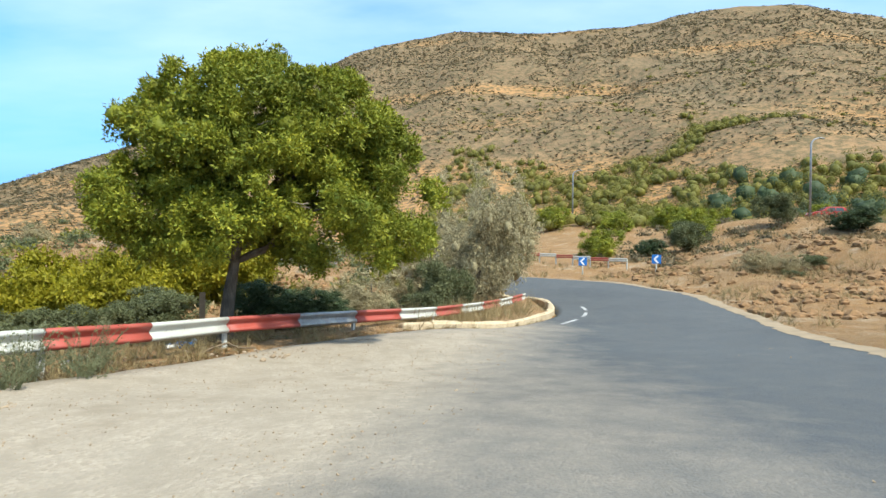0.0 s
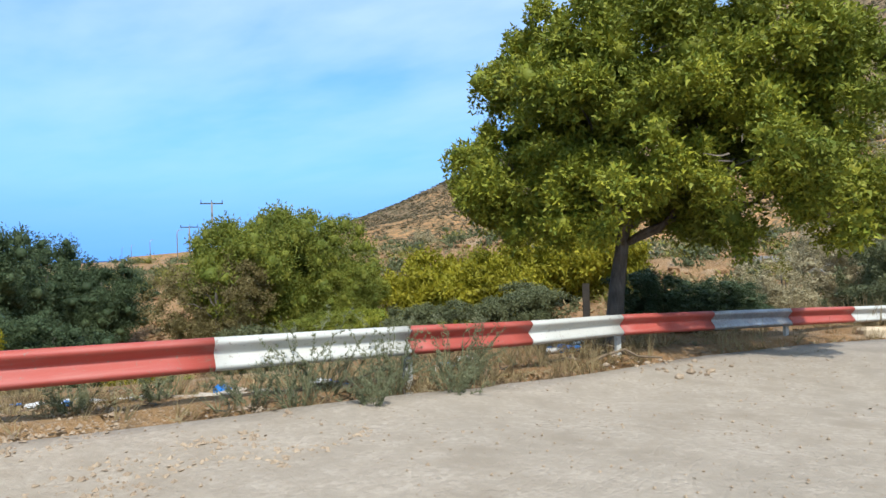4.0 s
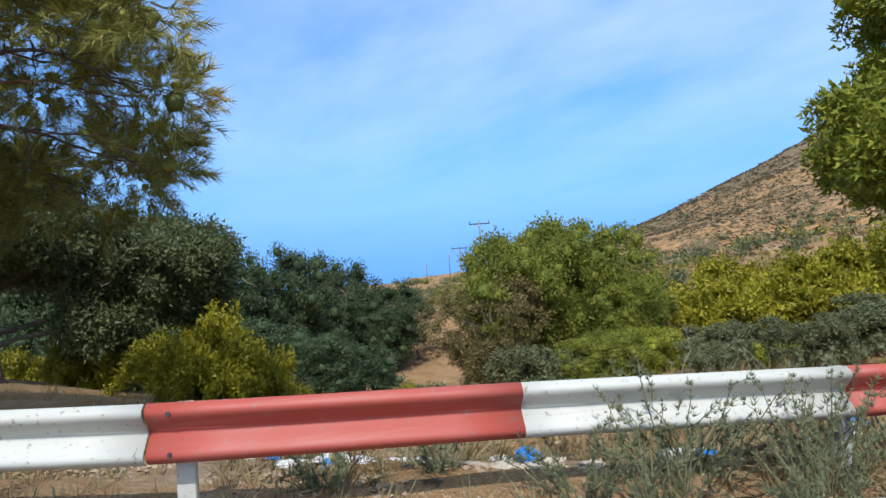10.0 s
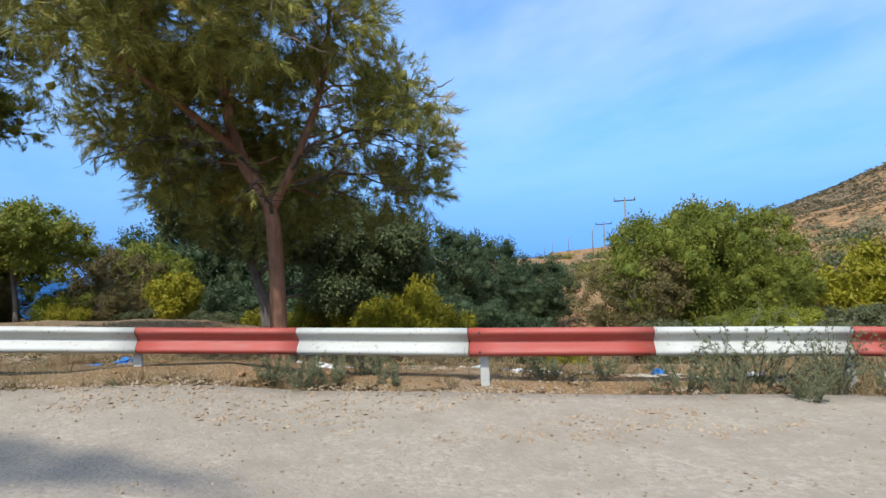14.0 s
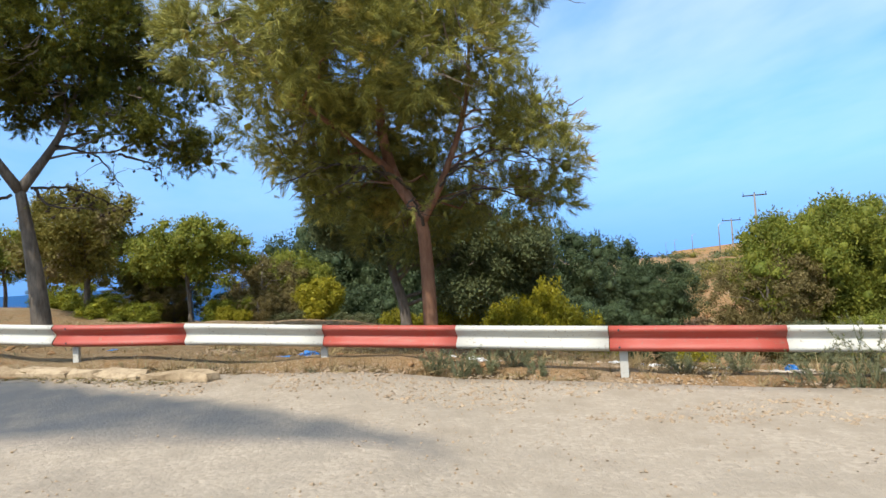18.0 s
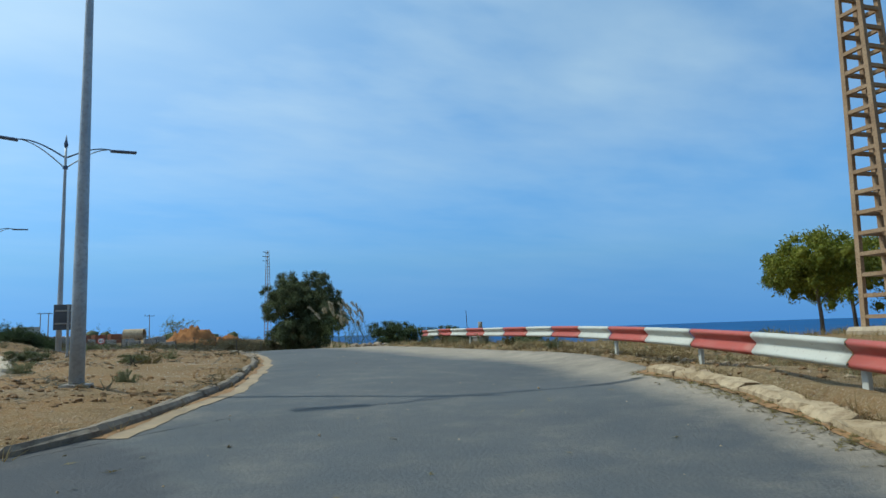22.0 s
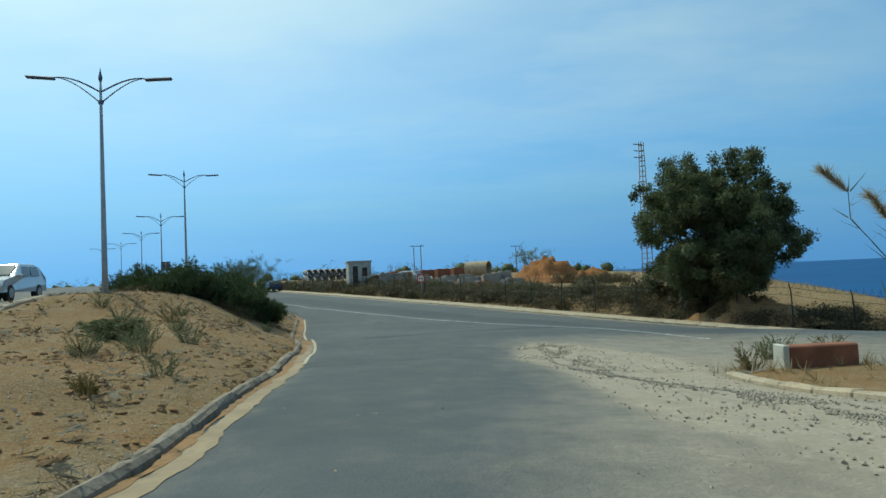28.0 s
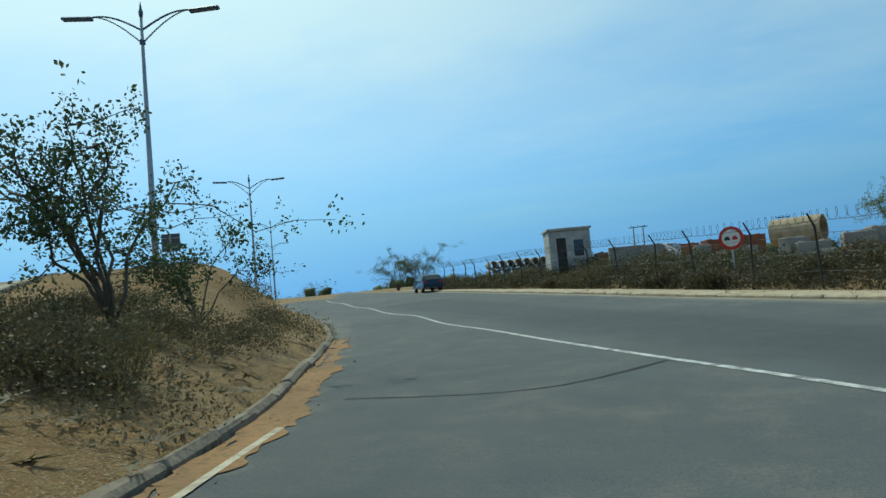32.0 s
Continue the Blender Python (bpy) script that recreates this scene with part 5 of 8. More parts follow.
made = {
    "dark": kind_of("round_tree", "dense dark blue-green round tree in the valley", "tree", 7, 7.5, "leaf_dark", 240, FAR_FINE, base=0.1, seed=21, nl=14, puff=0.62),
    "mid": kind_of("round_tree", "dense mid-green round tree in the valley", "tree", 8, 7, "leaf_mid", 270, FAR_FINE, base=0.08, seed=22, nl=14, puff=0.6),
    "yellow": kind_of("bush", "yellow-green rounded bush behind the rail", "bush", 4.5, 2.8, "leaf_yellow", 110, SMALL, base=0.03, seed=23, thick=0.05, nl=12, puff=0.36),
    "olive": kind_of("bush", "olive-green bushy tree on the slope", "bush", 6, 4.2, "leaf_a", 95, FAR_FINE, base=0.05, seed=24, thick=0.07, puff=0.6),
    "dry": kind_of("dry_tree", "dry grey-olive bushy tree", "tree", 6.5, 5.5, "leaf_dry", 210, FAR_FINE, base=0.03, seed=25, thick=0.07, scale=(0.5, 0.9), nl=14, puff=0.48, heart=0.5),
    "brown": kind_of("dry_tree", "brown half-dry pine with thin crown", "tree", 5.5, 5.5, "leaf_brown", 230, SMALL, base=0.1, seed=26, scale=(0.5, 0.9), nl=15, puff=0.34, heart=0.45),
    "umbrella": kind_of("pine_tree", "small green umbrella-shaped pine", "tree", 5.5, 4.8, "leaf_mid", 150, SMALL, base=0.3, seed=27, thick=0.1, scale=(0.7, 1.2), nl=11, puff=0.42),
    "brown_umbrella": kind_of("pine_tree", "half-dry brown-green umbrella pine on the plateau", "tree", 5.2, 4.4, "leaf_drying", 210, SMALL, base=0.32, seed=29, thick=0.1, scale=(0.5, 0.9), nl=15, puff=0.32, heart=0.5),
    "yellow_tree": kind_of("small_tree", "small bright yellow-green tree on a bare stem", "tree", 2.4, 2.6, "leaf_yellow", 90, SMALL, base=0.38, seed=30, thick=0.05, scale=(0.4, 0.8), nl=9, puff=0.24),
    "grey": kind_of("bush", "grey-green loose roadside bush", "bush", 4, 3.4, "leaf_grey", 130, SMALL, base=0.02, seed=28, thick=0.04, scale=(0.6, 1.1), nl=12, puff=0.34, heart=0.5),
}
used = set()


def plant(kind, x, y, size=1.0, tall=1.0, z=None):
    """A tree of that kind; the first one is the model itself."""
    ob = made[kind]
    z = z_at(x, y) - 0.15 if z is None else z
    m = pose(x, y, z, 0, 0, rng.uniform(0, 360))
    if kind in used:
        ob = copy_thing(ob, m)
    used.add(kind)
    ob.matrix_basis = m @ Matrix.Diagonal((size, size, size * tall, 1))
    return ob


def polar(az, d, eye=(-2.0, 4.5)):
    """A place by bearing (degrees to the left of +y) and distance from the lay-by."""
    return eye[0] - math.sin(radians(az)) * d, eye[1] + math.cos(radians(az)) * d


# valley north-west of the rail
for kind, az, d, size, tall in (
        ("dark", 80, 30, 1.05, 1.15), ("dark", 75, 36, 1.15, 1.13), ("dark", 70, 40, 1.15, 1.12), ("dark", 64.5, 46, 1.15, 1.06), ("dark", 60.5, 44, .95, 0.92), ("dark", 86, 34, 1.1, 1.26), ("dark", 92, 40, 1.1, 1.15), ("dark", 77, 44, 1.2, 1.21),
        ("dark", 72, 26, .75, 0.75), ("dark", 63.5, 24, .55, 0.85), ("grey", 57.5, 23, .8, 0.80), ("olive", 54.5, 24, .5, 0.60), ("mid", 48, 31, .95, 1.24), ("mid", 43.5, 33, 1.0, 1.18), ("mid", 40, 31, .6, 1.03), ("brown", 51.5, 28, 1.0, 1.00), ("mid", 42.5, 25, .5, 0.75), ("grey", 47, 24, 1.0, 0.90), ("olive", 38, 27, .6, 0.80),
        ("grey", 34.5, 22, .5, 0.9), ("grey", 32, 25, .8, 0.72), ("olive", 29.5, 23, .4, 0.6), ("grey", 27, 22, .65, 0.85), ("grey", 23.5, 25, .95, 0.7), ("olive", 21, 22, .4, 0.55), ("dry", 36, 40, .6, 0.75), ("yellow", 31.5, 34, 1.4, 1.15), ("yellow", 28, 32, 1.4, 1.10), ("yellow", 24, 33, 1.4, 1.10), ("yellow", 20, 34, 1.3, 1.15), ("mid", 26, 38, .6, 0.71), ("yellow", 34, 31, .8, 0.90),
        ("yellow", 81, 17.5, .5, 1.2), ("yellow", 77, 15.6, .42, 1.3), ("yellow", 74, 15.8, .46, 1.75), ("yellow", 71, 16, .5, 1.5), ("yellow", 68.8, 15.6, .32, 1.1), ("yellow", 58.5, 19, .34, 1.5), ("yellow", 56.8, 18.5, .26, 1.0), ("yellow", 16, 34, 1.2, 1.20),
        ("dry", 29, 62, .8, 0.60), ("dry", 34, 64, .7, 0.70), ("olive", 25, 64, .7, 0.50), ("dry", 21, 58, .8, 0.60), ("olive", 16, 60, .8, 0.70), ("olive", 54, 75, .6, 0.50)):
    plant(kind, *polar(az, d), size, tall)
# plateau to the west, behind the two pines
for kind, x, y, size, tall in (
        ("brown_umbrella", -26, -6, 1.2, .98), ("umbrella", -25, -2.1, .95, .92), ("umbrella", -31, -3.6, .85, .9), ("brown", -28.6, .3, .85, .95), ("olive", -29, -8.2, .5, .6), ("olive", -28.4, -6.9, .4, .6), ("brown", -30.2, -5.4, .5, .6), ("brown_umbrella", -27.5, -4.2, .7, .8), ("olive", -25.6, -5.2, .42, .65), ("brown", -26.2, -2.9, .42, .75), ("olive", -26.4, -.6, .5, .75), ("brown", -24.4, .4, .34, .8), ("yellow_tree", -24.8, 2.8, .95, 1.0), ("dark", -37, 3.2, .85, 1.05), ("umbrella", -33, 1.4, .9, 1.2), ("brown_umbrella", -34, -9, .95, 1.0),
        ("olive", -24.2, -3.9, .36, .6), ("yellow", -23.6, -.4, .32, .9), ("olive", -24.8, -.9, .4, .8), ("brown", -25.8, 1.2, .42, .8), ("grey", -24.4, 1.4, .42, .7), ("dark", -30, 3.0, .5, .8), ("dark", -33.5, -1, .5, .7), ("grey", -23.2, 3.9, .45, .7), ("yellow", -23.4, 5.6, .5, 1.1), ("dark", -28, 5.5, .7, .9), ("dark", -26, 8.5, .75, .9), ("olive", -27.4, -3.4, .45, .7), ("grey", -22.5, 7.4, .6, .6)):
    plant(kind, x, y, size, tall)
for x, y, size, tall in ((-33.5, -18.4, .85, 1.1), (-37.5, -19.0, .95, 1.0), (-45.5, -17.0, 1.25, .92), (-41, -10.5, 1.1, 1.0)):
    plant("umbrella", x, y, size, tall)
plant("dark", 42, -122, .62, .72)
plant("dark", 37, -106, .5, 1.1)
for x, y, size, tall in ((33, -92, .55, .6), (36, -97, .6, .55), (31, -86, .5, .6), (40, -103, .55, .5)):
    plant("olive", x, y, size, tall)
plant("dark", -4.1, 17.9, .34, .62)
plant("dark", -3.0, 18.9, .3, .6)
# beyond the bend to the north
for kind, x, y, size, tall in (
        ("dry", 1.7, 29.0, .95, 1.3), ("dry", 2.0, 36, 1.0, 1.1), ("grey", .3, 25.4, .6, 1.3), ("grey", -.2, 22.6, .5, .8), ("dry", -.6, 30, .7, 1.1), ("dry", -2.5, 26, .7, .8),
        ("olive", 15, 66, .9, .9), ("dark", 19, 62, .5, .6), ("grey", 23, 64, 1.1, 1.0), ("olive", 26, 70, .9, 1.0), ("grey", 33, 66, 1.1, 1.0), ("dark", 37, 60, .6, .6), ("dark", 55, 75, 1.0, .8), ("dark", 62, 72, 1.0, .8), ("olive", 48, 84, 1.0, .9),
        ("olive", 30, 90, 1.0, .9), ("olive", 22, 86, .9, .8), ("olive", 38, 96, 1.1, .9), ("olive", 14, 92, 1.0, .8), ("olive", 50, 100, 1.0, .9), ("dry", 18, 38.5, .42, .75), ("dry", 20.5, 39, .4, .65), ("grey", 22.5, 40.5, .5, .6), ("dry", 27.5, 37, .4, .6), ("dry", 24.5, 35.5, .22, .5), ("grey", 19.4, 36.8, .3, .5), ("olive", 66, 94, 1.1, .9), ("olive", 26, 108, 1.0, .8)):
    plant(kind, x, y, size, tall)

# the big tree at the junction, on a soil mound
rj = np.random.default_rng(31)
jt = []
for k in range(78):
    d = rj.normal(size=3)
    d /= np.linalg.norm(d)
    d[2] = abs(d[2]) if rj.random() < 0.72 else -0.25 * abs(d[2])
    out = rj.uniform(0.25, 0.86) ** 0.7
    jt.append((np.array([0, 0, 4.5]) + d * np.array([5.2, 5.2, 7.7]) * out * (1, 1, 1 if d[2] > 0 else 1.6), np.array([1.25, 1.25, 1.05]) * rj.uniform(0.75, 1.2)))
tree("big_tree", -33.9, -80.2, "big dense dark-green spreading tree at the junction", "tree", [(0, 0, 0), (.1, .1, 1.5), (.3, 0, 3.4), (.2, .2, 6.6)], jt, 17000, SMALL, "leaf_big", "bark_grey", (0.8, 1.5), 0.3, twigs=160, seed=31, base=-0.9, puff=0.5, each=20, shell=0.6, heart=0.5)
made["island"] = kind_of("bush", "dense blue-green bush on the dirt island", "bush", 5.5, 2.6, "leaf_dark", 150, SMALL, base=0.0, seed=33, thick=0.04, scale=(0.5, 0.95), nl=16, puff=0.36)
for x, y, size, tall in ((-26.5, -41.5, .9, .8), (-29.5, -39.5, .8, .7), (-33, -36, .6, .6)):
    plant("island", x, y, size, tall)
for x, y, s in ((-9.5, -52, .35), (-8.5, -47, .3), (-10.8, -44.5, .28), (-7, -56, .3), (-6.5, -27, .3), (-9.0, -24, .25)):
    plant("grey", x, y, s, .6)


# ---- more materials for small things ----
def plain(name, col, rough_=0.6, metal=0.0, dirt=0.35, spec=0.4):
    return material(name, two_tone(col, tuple(v * (1 - dirt) for v in col), 1.8, 5.0, 26.0, tuple(v * (1 - dirt) * 0.8 + 0.02 for v in col)), rough_, metal, 0.0, spec=spec)


M.update({
    "blue_plastic": plain("blue_plastic_bag", (0.03, 0.22, 0.62), 0.45),
    "white_plastic": plain("dirty_white_plastic", (0.72, 0.71, 0.67), 0.5),
    "brown_wood": plain("weathered_wood", (0.22, 0.16, 0.10), 0.9, spec=0.1),
    "sign_blue": plain("blue_sign_face", (0.02, 0.16, 0.50), 0.4, dirt=0.15),
    "sign_white": plain("white_sign_face", (0.80, 0.80, 0.78), 0.4, dirt=0.1),
    "sign_red": plain("red_sign_rim", (0.55, 0.03, 0.03), 0.4, dirt=0.1),
    "sign_back": plain("dull_sign_back", (0.13, 0.14, 0.16), 0.6, 0.3),
    "glass": plain("dark_car_glass", (0.02, 0.025, 0.03), 0.08, 0.0, 0.1, 0.8),
    "tyre": plain("black_rubber", (0.02, 0.02, 0.02), 0.9),
    "car_silver": plain("silver_car_paint", (0.55, 0.57, 0.60), 0.25, 0.5, 0.08),
    "car_white": plain("white_car_paint", (0.72, 0.72, 0.72), 0.3, 0.0, 0.06),
    "car_blue": plain("dark_blue_car_paint", (0.015, 0.035, 0.075), 0.25, 0.2, 0.1),
    "car_red": plain("red_car_paint", (0.45, 0.03, 0.02), 0.3, 0.0, 0.1),
    "lamp_glass": plain("headlamp_glass", (0.6, 0.62, 0.64), 0.1, 0.0, 0.1),
    "tail": plain("red_tail_lamp", (0.35, 0.01, 0.01), 0.2, 0.0, 0.1),
    "brick": plain("red_brown_blocks", (0.30, 0.135, 0.085), 0.9, spec=0.1),
    "pale_wall": plain("pale_plastered_wall", (0.56, 0.55, 0.52), 0.85, spec=0.1),
    "pipe": plain("cream_concrete_pipe", (0.50, 0.40, 0.27), 0.9, spec=0.1),
    "mound": material("orange_spoil", two_tone((0.36, 0.17, 0.07), (0.26, 0.12, 0.05), 0.6, 6.0, 6.0, (0.17, 0.09, 0.04)), 0.95, bump=0.12, spec=0.05),
    "pale_line": material("worn_cream_line", two_tone((0.50, 0.44, 0.34), (0.38, 0.32, 0.23), 1.2, 5.0, 9.0, (0.22, 0.18, 0.13)), 0.9),
    "line": material("worn_white_line", lambda t, pos: (t.mix(t.ramp(t.noise(pos, 6.0, 5.0, 0.7), [(0.42, 0.0), (0.62, 1.0)]), (0.52, 0.52, 0.50), (0.17, 0.17, 0.165)), None), 0.85),
    "tar": plain("dark_tar_seam", (0.028, 0.028, 0.03), 0.8, spec=0.2),
    "reed": leaf_material("green_reed_leaves", (0.09, 0.12, 0.03), (0.16, 0.18, 0.06)),
    "dead_grass": leaf_material("dead_brown_grass", (0.13, 0.09, 0.04), (0.27, 0.19, 0.085)),
    "clod": material("dry_clods", two_tone((0.30, 0.17, 0.075), (0.21, 0.125, 0.06), 0.6, 5.0, 9.0, (0.15, 0.095, 0.05)), 0.95, bump=0.03),
    "bank_brown": leaf_material("brown_bank_scrub", (0.10, 0.085, 0.045), (0.18, 0.145, 0.07)),
    "pale_sand": material("pale_sand", two_tone((0.35, 0.265, 0.165), (0.25, 0.19, 0.12), 1.6, 5.0, 12.0, (0.24, 0.19, 0.13)), 0.95, bump=0.01),
    "pale_stone": material("pale_flat_stones", two_tone((0.48, 0.41, 0.32), (0.36, 0.29, 0.21), 2.0, 4.0, 15.0), 0.95),
    "gravel_grey": material("grey_crushed_gravel", two_tone((0.33, 0.295, 0.24), (0.21, 0.185, 0.15), 9.0, 3.0, 20.0), 0.95),
    "plume": leaf_material("straw_reed_plumes", (0.40, 0.36, 0.26), (0.55, 0.5, 0.38)),
})


# ---- marks on the road ----
def strip(name, knots, width, mat, lift=0.036, label="", dash=None):
    c, s = curve_through(knots, 0.5)
    runs = [(0, s[-1])] if dash is None else [(a, a + dash[0]) for a in np.arange(0, s[-1] - dash[0], dash[0] + dash[1])]
    for a, b in runs:
        loose = mat in ("tar", "pale_sand", "clod")
        at = np.linspace(a, b, max(2, int((b - a) / (0.11 if loose else 0.5))))
        p = np.stack([np.interp(at, s, c[:, j]) for j in (0, 1)], 1)
        d = np.gradient(p, axis=0)
        d /= np.linalg.norm(d, axis=1)[:, None] + 1e-9
        nrm = np.stack([-d[:, 1], d[:, 0]], 1)
        rough_ = (0.3, 0.22) if mat == "pale_sand" else (0.75, 0.5)
        ragged = lambda seed: np.array([0.55 + rough_[0] * noise.noise((u * 1.1, seed, 0.0)) + rough_[1] * noise.noise((u * 4.3, seed, 5.0)) for u in at])[:, None].clip(0.12, 1.3) if loose else 0.5
        lft, rgt = p + nrm * width * ragged(1.5), p - nrm * width * ragged(7.5)
        xy = np.concatenate([lft, rgt])
        z = land(xy[:, 0], xy[:, 1]) + lift
        n = len(p)
        f = np.array([(i, i + n, i + n + 1, i + 1) for i in range(n - 1)])
        tagged(mesh(name, np.column_stack([xy, z]), f, mat), label, "road marking", kind="structure")


strip("centre_line", [(-25, -58.6), (-17.4, -71.5), (-12.9, -79), (-8.6, -85.1), (-2.7, -94.0), (6.4, -107.8), (20, -128)], 0.12, "line", label="worn white centre line")
strip("edge_line", [(4.1, 21.2), (5.2, 23.4), (5.9, 26.5), (5.9, 29.5)], 0.13, "line", label="worn white edge line", dash=(1.6, 0.9))
def beside(knots, off):
    """The line of knots moved off metres to its right."""
    c = curve_through(knots, 1.0)[0]
    d = np.gradient(c, axis=0)
    d /= np.linalg.norm(d, axis=1)[:, None]
    return c + np.stack([d[:, 1], -d[:, 0]], 1) * off


strip("gutter_dirt", beside(ISLAND_EDGE[1:15], 0.0)[::3], 0.12, "clod", 0.041, "brown dirt along the gutter")
RAIL_KERB = [(-15.6, -11.9), (-14.1, -9.2), (-10.95, -4.85), (-9.25, -1.9), (-8.25, .6)]
strip("gutter_dirt", beside(RAIL_KERB, 0.2)[::3], 0.13, "clod", 0.041, "brown dirt along the foot of the worn kerb")
strip("sand_strip", beside(ISLAND_EDGE[1:10], 0.16)[::3], 0.26, "pale_sand", 0.037, "pale sand line beside the gutter")
strip("gutter_dirt", beside(ISLAND_EDGE[9:14], 0.15)[::3], 0.3, "clod", 0.040, "brown dirt lying in the gutter")
strip("dirt_spill", beside(ISLAND_EDGE[12:15], 0.2)[::3], 0.3, "clod", 0.038, "orange dirt spilt over the road's edge")
strip("edge_line", beside(ISLAND_EDGE[8:13], 0.36)[::3], 0.085, "pale_line", 0.043, "worn cream edge line beside the dirt island")
strip("edge_strip", beside(EAST_EDGE[13:27], -0.25)[::3], 0.5, "pale_sand", 0.037, "pale dusty edge of the asphalt")
pa, pb = beside(FAR_EDGE[1:-1], 0.2), beside(FAR_EDGE[1:-1], 1.75)
vp, fp, _ = ribbon(pa, pb, 4, 0.115)
tagged(mesh("pavement", vp, fp, "kerb", smooth=True), "pale dusty pavement behind the far kerb", "pavement", kind="structure")
strip("crack", [(-11.5, -76.5), (-9.8, -75.6), (-8.2, -76.2)], 0.05, "tar", 0.034, "dark crack in the asphalt")
strip("crack", [(-12.4, -74.5), (-13.3, -72.8), (-15.5, -71.6)], 0.045, "tar", 0.034, "dark crack in the asphalt")
strip("crack", [(-7.2, -80), (-9.5, -80.2), (-11, -82)], 0.05, "tar", 0.034, "dark crack in the asphalt")


# ---- signs ----
def disc(bm, r, y, depth, seg=24):
    bmesh.ops.create_cone(bm, cap_ends=True, segments=seg, radius1=r, radius2=r, depth=depth, matrix=Matrix.Translation((0, y, 0)) @ pose(0, 0, 0, 90, 0, 0))


def sign_post(ob, height, r=0.035, mat="steel"):
    v, f = tube([(0, 0.05, -0.3), (0, 0.05, height)], [r, r], 8)
    mesh("post", v, f, mat, ob, smooth=True)


def chevron(x, y, rz, z0=None):
    """A small blue board with a white arrow, on a short post; it faces local -y."""
    ob = thing("chevron_sign", x, y, z_at(x, y) if z0 is None else z0, "blue chevron board with a white arrow on a short post", "road sign", "chevron signs", rz)
    sign_post(ob, 0.95, 0.05, "white")
    bm = bmesh.new()
    box(bm, Matrix.Translation((0, 0, 1.0)), 0.62, 0.03, 0.62, 0.01)
    part("board", bm, "sign_blue", ob)
    bm = bmesh.new()
    for s_ in (1, -1):
        box(bm, pose(-0.02, -0.022, 1.0 + s_ * 0.13, 0, -s_ * 45, 0), 0.38, 0.012, 0.12)
    part("arrow", bm, "sign_white", ob, "white arrow")
    return ob


chevron(14.7, 45.6, -12)
chevron(10.4, 49.6, -6)
chevron(-1, 55.5, 14)


def back_rail():
    ob = thing("guard_rail", 0, 0, 0, "low red and white guard rail beyond the bend", "guard rail")
    c, s = curve_through([(14.3, 51.6), (11, 53.6), (7, 56), (2, 57.5)], 0.1)
    for k, a in enumerate(np.arange(0, s[-1] - 1.5, 1.5)):
        at = np.array([a, a + 1.49])
        p = np.stack([np.interp(at, s, c[:, j]) for j in (0, 1)], 1)
        z = land(p[:, 0], p[:, 1]) + 0.62
        bm = bmesh.new()
        mid = p.mean(0)
        ang = math.degrees(math.atan2(p[1, 1] - p[0, 1], p[1, 0] - p[0, 0]))
        for h in (0.0, 0.15):
            box(bm, pose(mid[0], mid[1], z.mean() + h, 0, 0, ang), 1.5, 0.07, 0.12, 0.03)
        part("beam", bm, "red" if k % 2 else "white", ob)
        bm = bmesh.new()
        box(bm, pose(p[0, 0], p[0, 1] + 0.08, z[0] - 0.32, 0, 0, ang), 0.09, 0.09, 0.95, 0.01)
        part("post", bm, "white", ob)


back_rail()


def board(x, y, z0, rz, w_, h_, top_, label, legs=1):
    """The back of a road sign, on its posts."""
    ob = thing("road_sign", x, y, z0, label, "road sign", rz=rz)
    for k in range(legs):
        v, f = tube([((k - (legs - 1) / 2) * w_ * 0.6, 0.04, -0.3), ((k - (legs - 1) / 2) * w_ * 0.6, 0.04, top_)], [0.04, 0.04], 8)
        mesh("post", v, f, "steel", ob)
    bm = bmesh.new()
    box(bm, Matrix.Translation((0, 0, top_ - h_ / 2)), w_, 0.03, h_, 0.012)
    part("panel", bm, "sign_back", ob)
    for k in (0.25, 0.75):
        bm = bmesh.new()
        box(bm, Matrix.Translation((0, 0.03, top_ - h_ * k)), w_ * 0.9, 0.03, 0.05, 0.005)
        part("brace", bm, "steel", ob)
    return ob


board(-7.6, -27.9, z_at(-7.6, -27.9), 0, 0.8, 0.8, 1.75, "dark back of a square road sign on a post")
board(0.9, -78.9, z_at(0.9, -78.9), 24, 0.9, 0.75, 2.25, "grey back of a rectangular road sign on a post")
board(9.5, -96, z_at(9.5, -96), 26, 0.8, 0.8, 2.1, "grey back of a square road sign on a post")
board(17, -106, z_at(17, -106), 26, 0.9, 0.7, 2.0, "grey back of a small road sign on a post")


def no_passing(x, y, z0, rz):
    ob = thing("no_overtaking_sign", x, y, z0, "round white sign with a red rim on a post", "road sign", rz=rz)
    sign_post(ob, 2.5)
    bm = bmesh.new()
    disc(bm, 0.46, 0, 0.03)
    bmesh.ops.translate(bm, verts=bm.verts, vec=(0, 0, 2.05))
    part("rim", bm, "sign_red", ob, "red rim")
    bm = bmesh.new()
    disc(bm, 0.34, -0.02, 0.012)
    bmesh.ops.translate(bm, verts=bm.verts, vec=(0, 0, 2.05))
    part("face", bm, "sign_white", ob, "white face")
    for s_, m in ((-1, "dark"), (1, "sign_red")):
        bm = bmesh.new()
        box(bm, Matrix.Translation((s_ * 0.14, -0.03, 2.02)), 0.2, 0.008, 0.1, 0.003)
        box(bm, Matrix.Translation((s_ * 0.14, -0.03, 2.09)), 0.12, 0.008, 0.06, 0.003)
        part("car_symbol", bm, m, ob)
    return ob


no_passing(-13.6, -100.6, 0.6, 165)


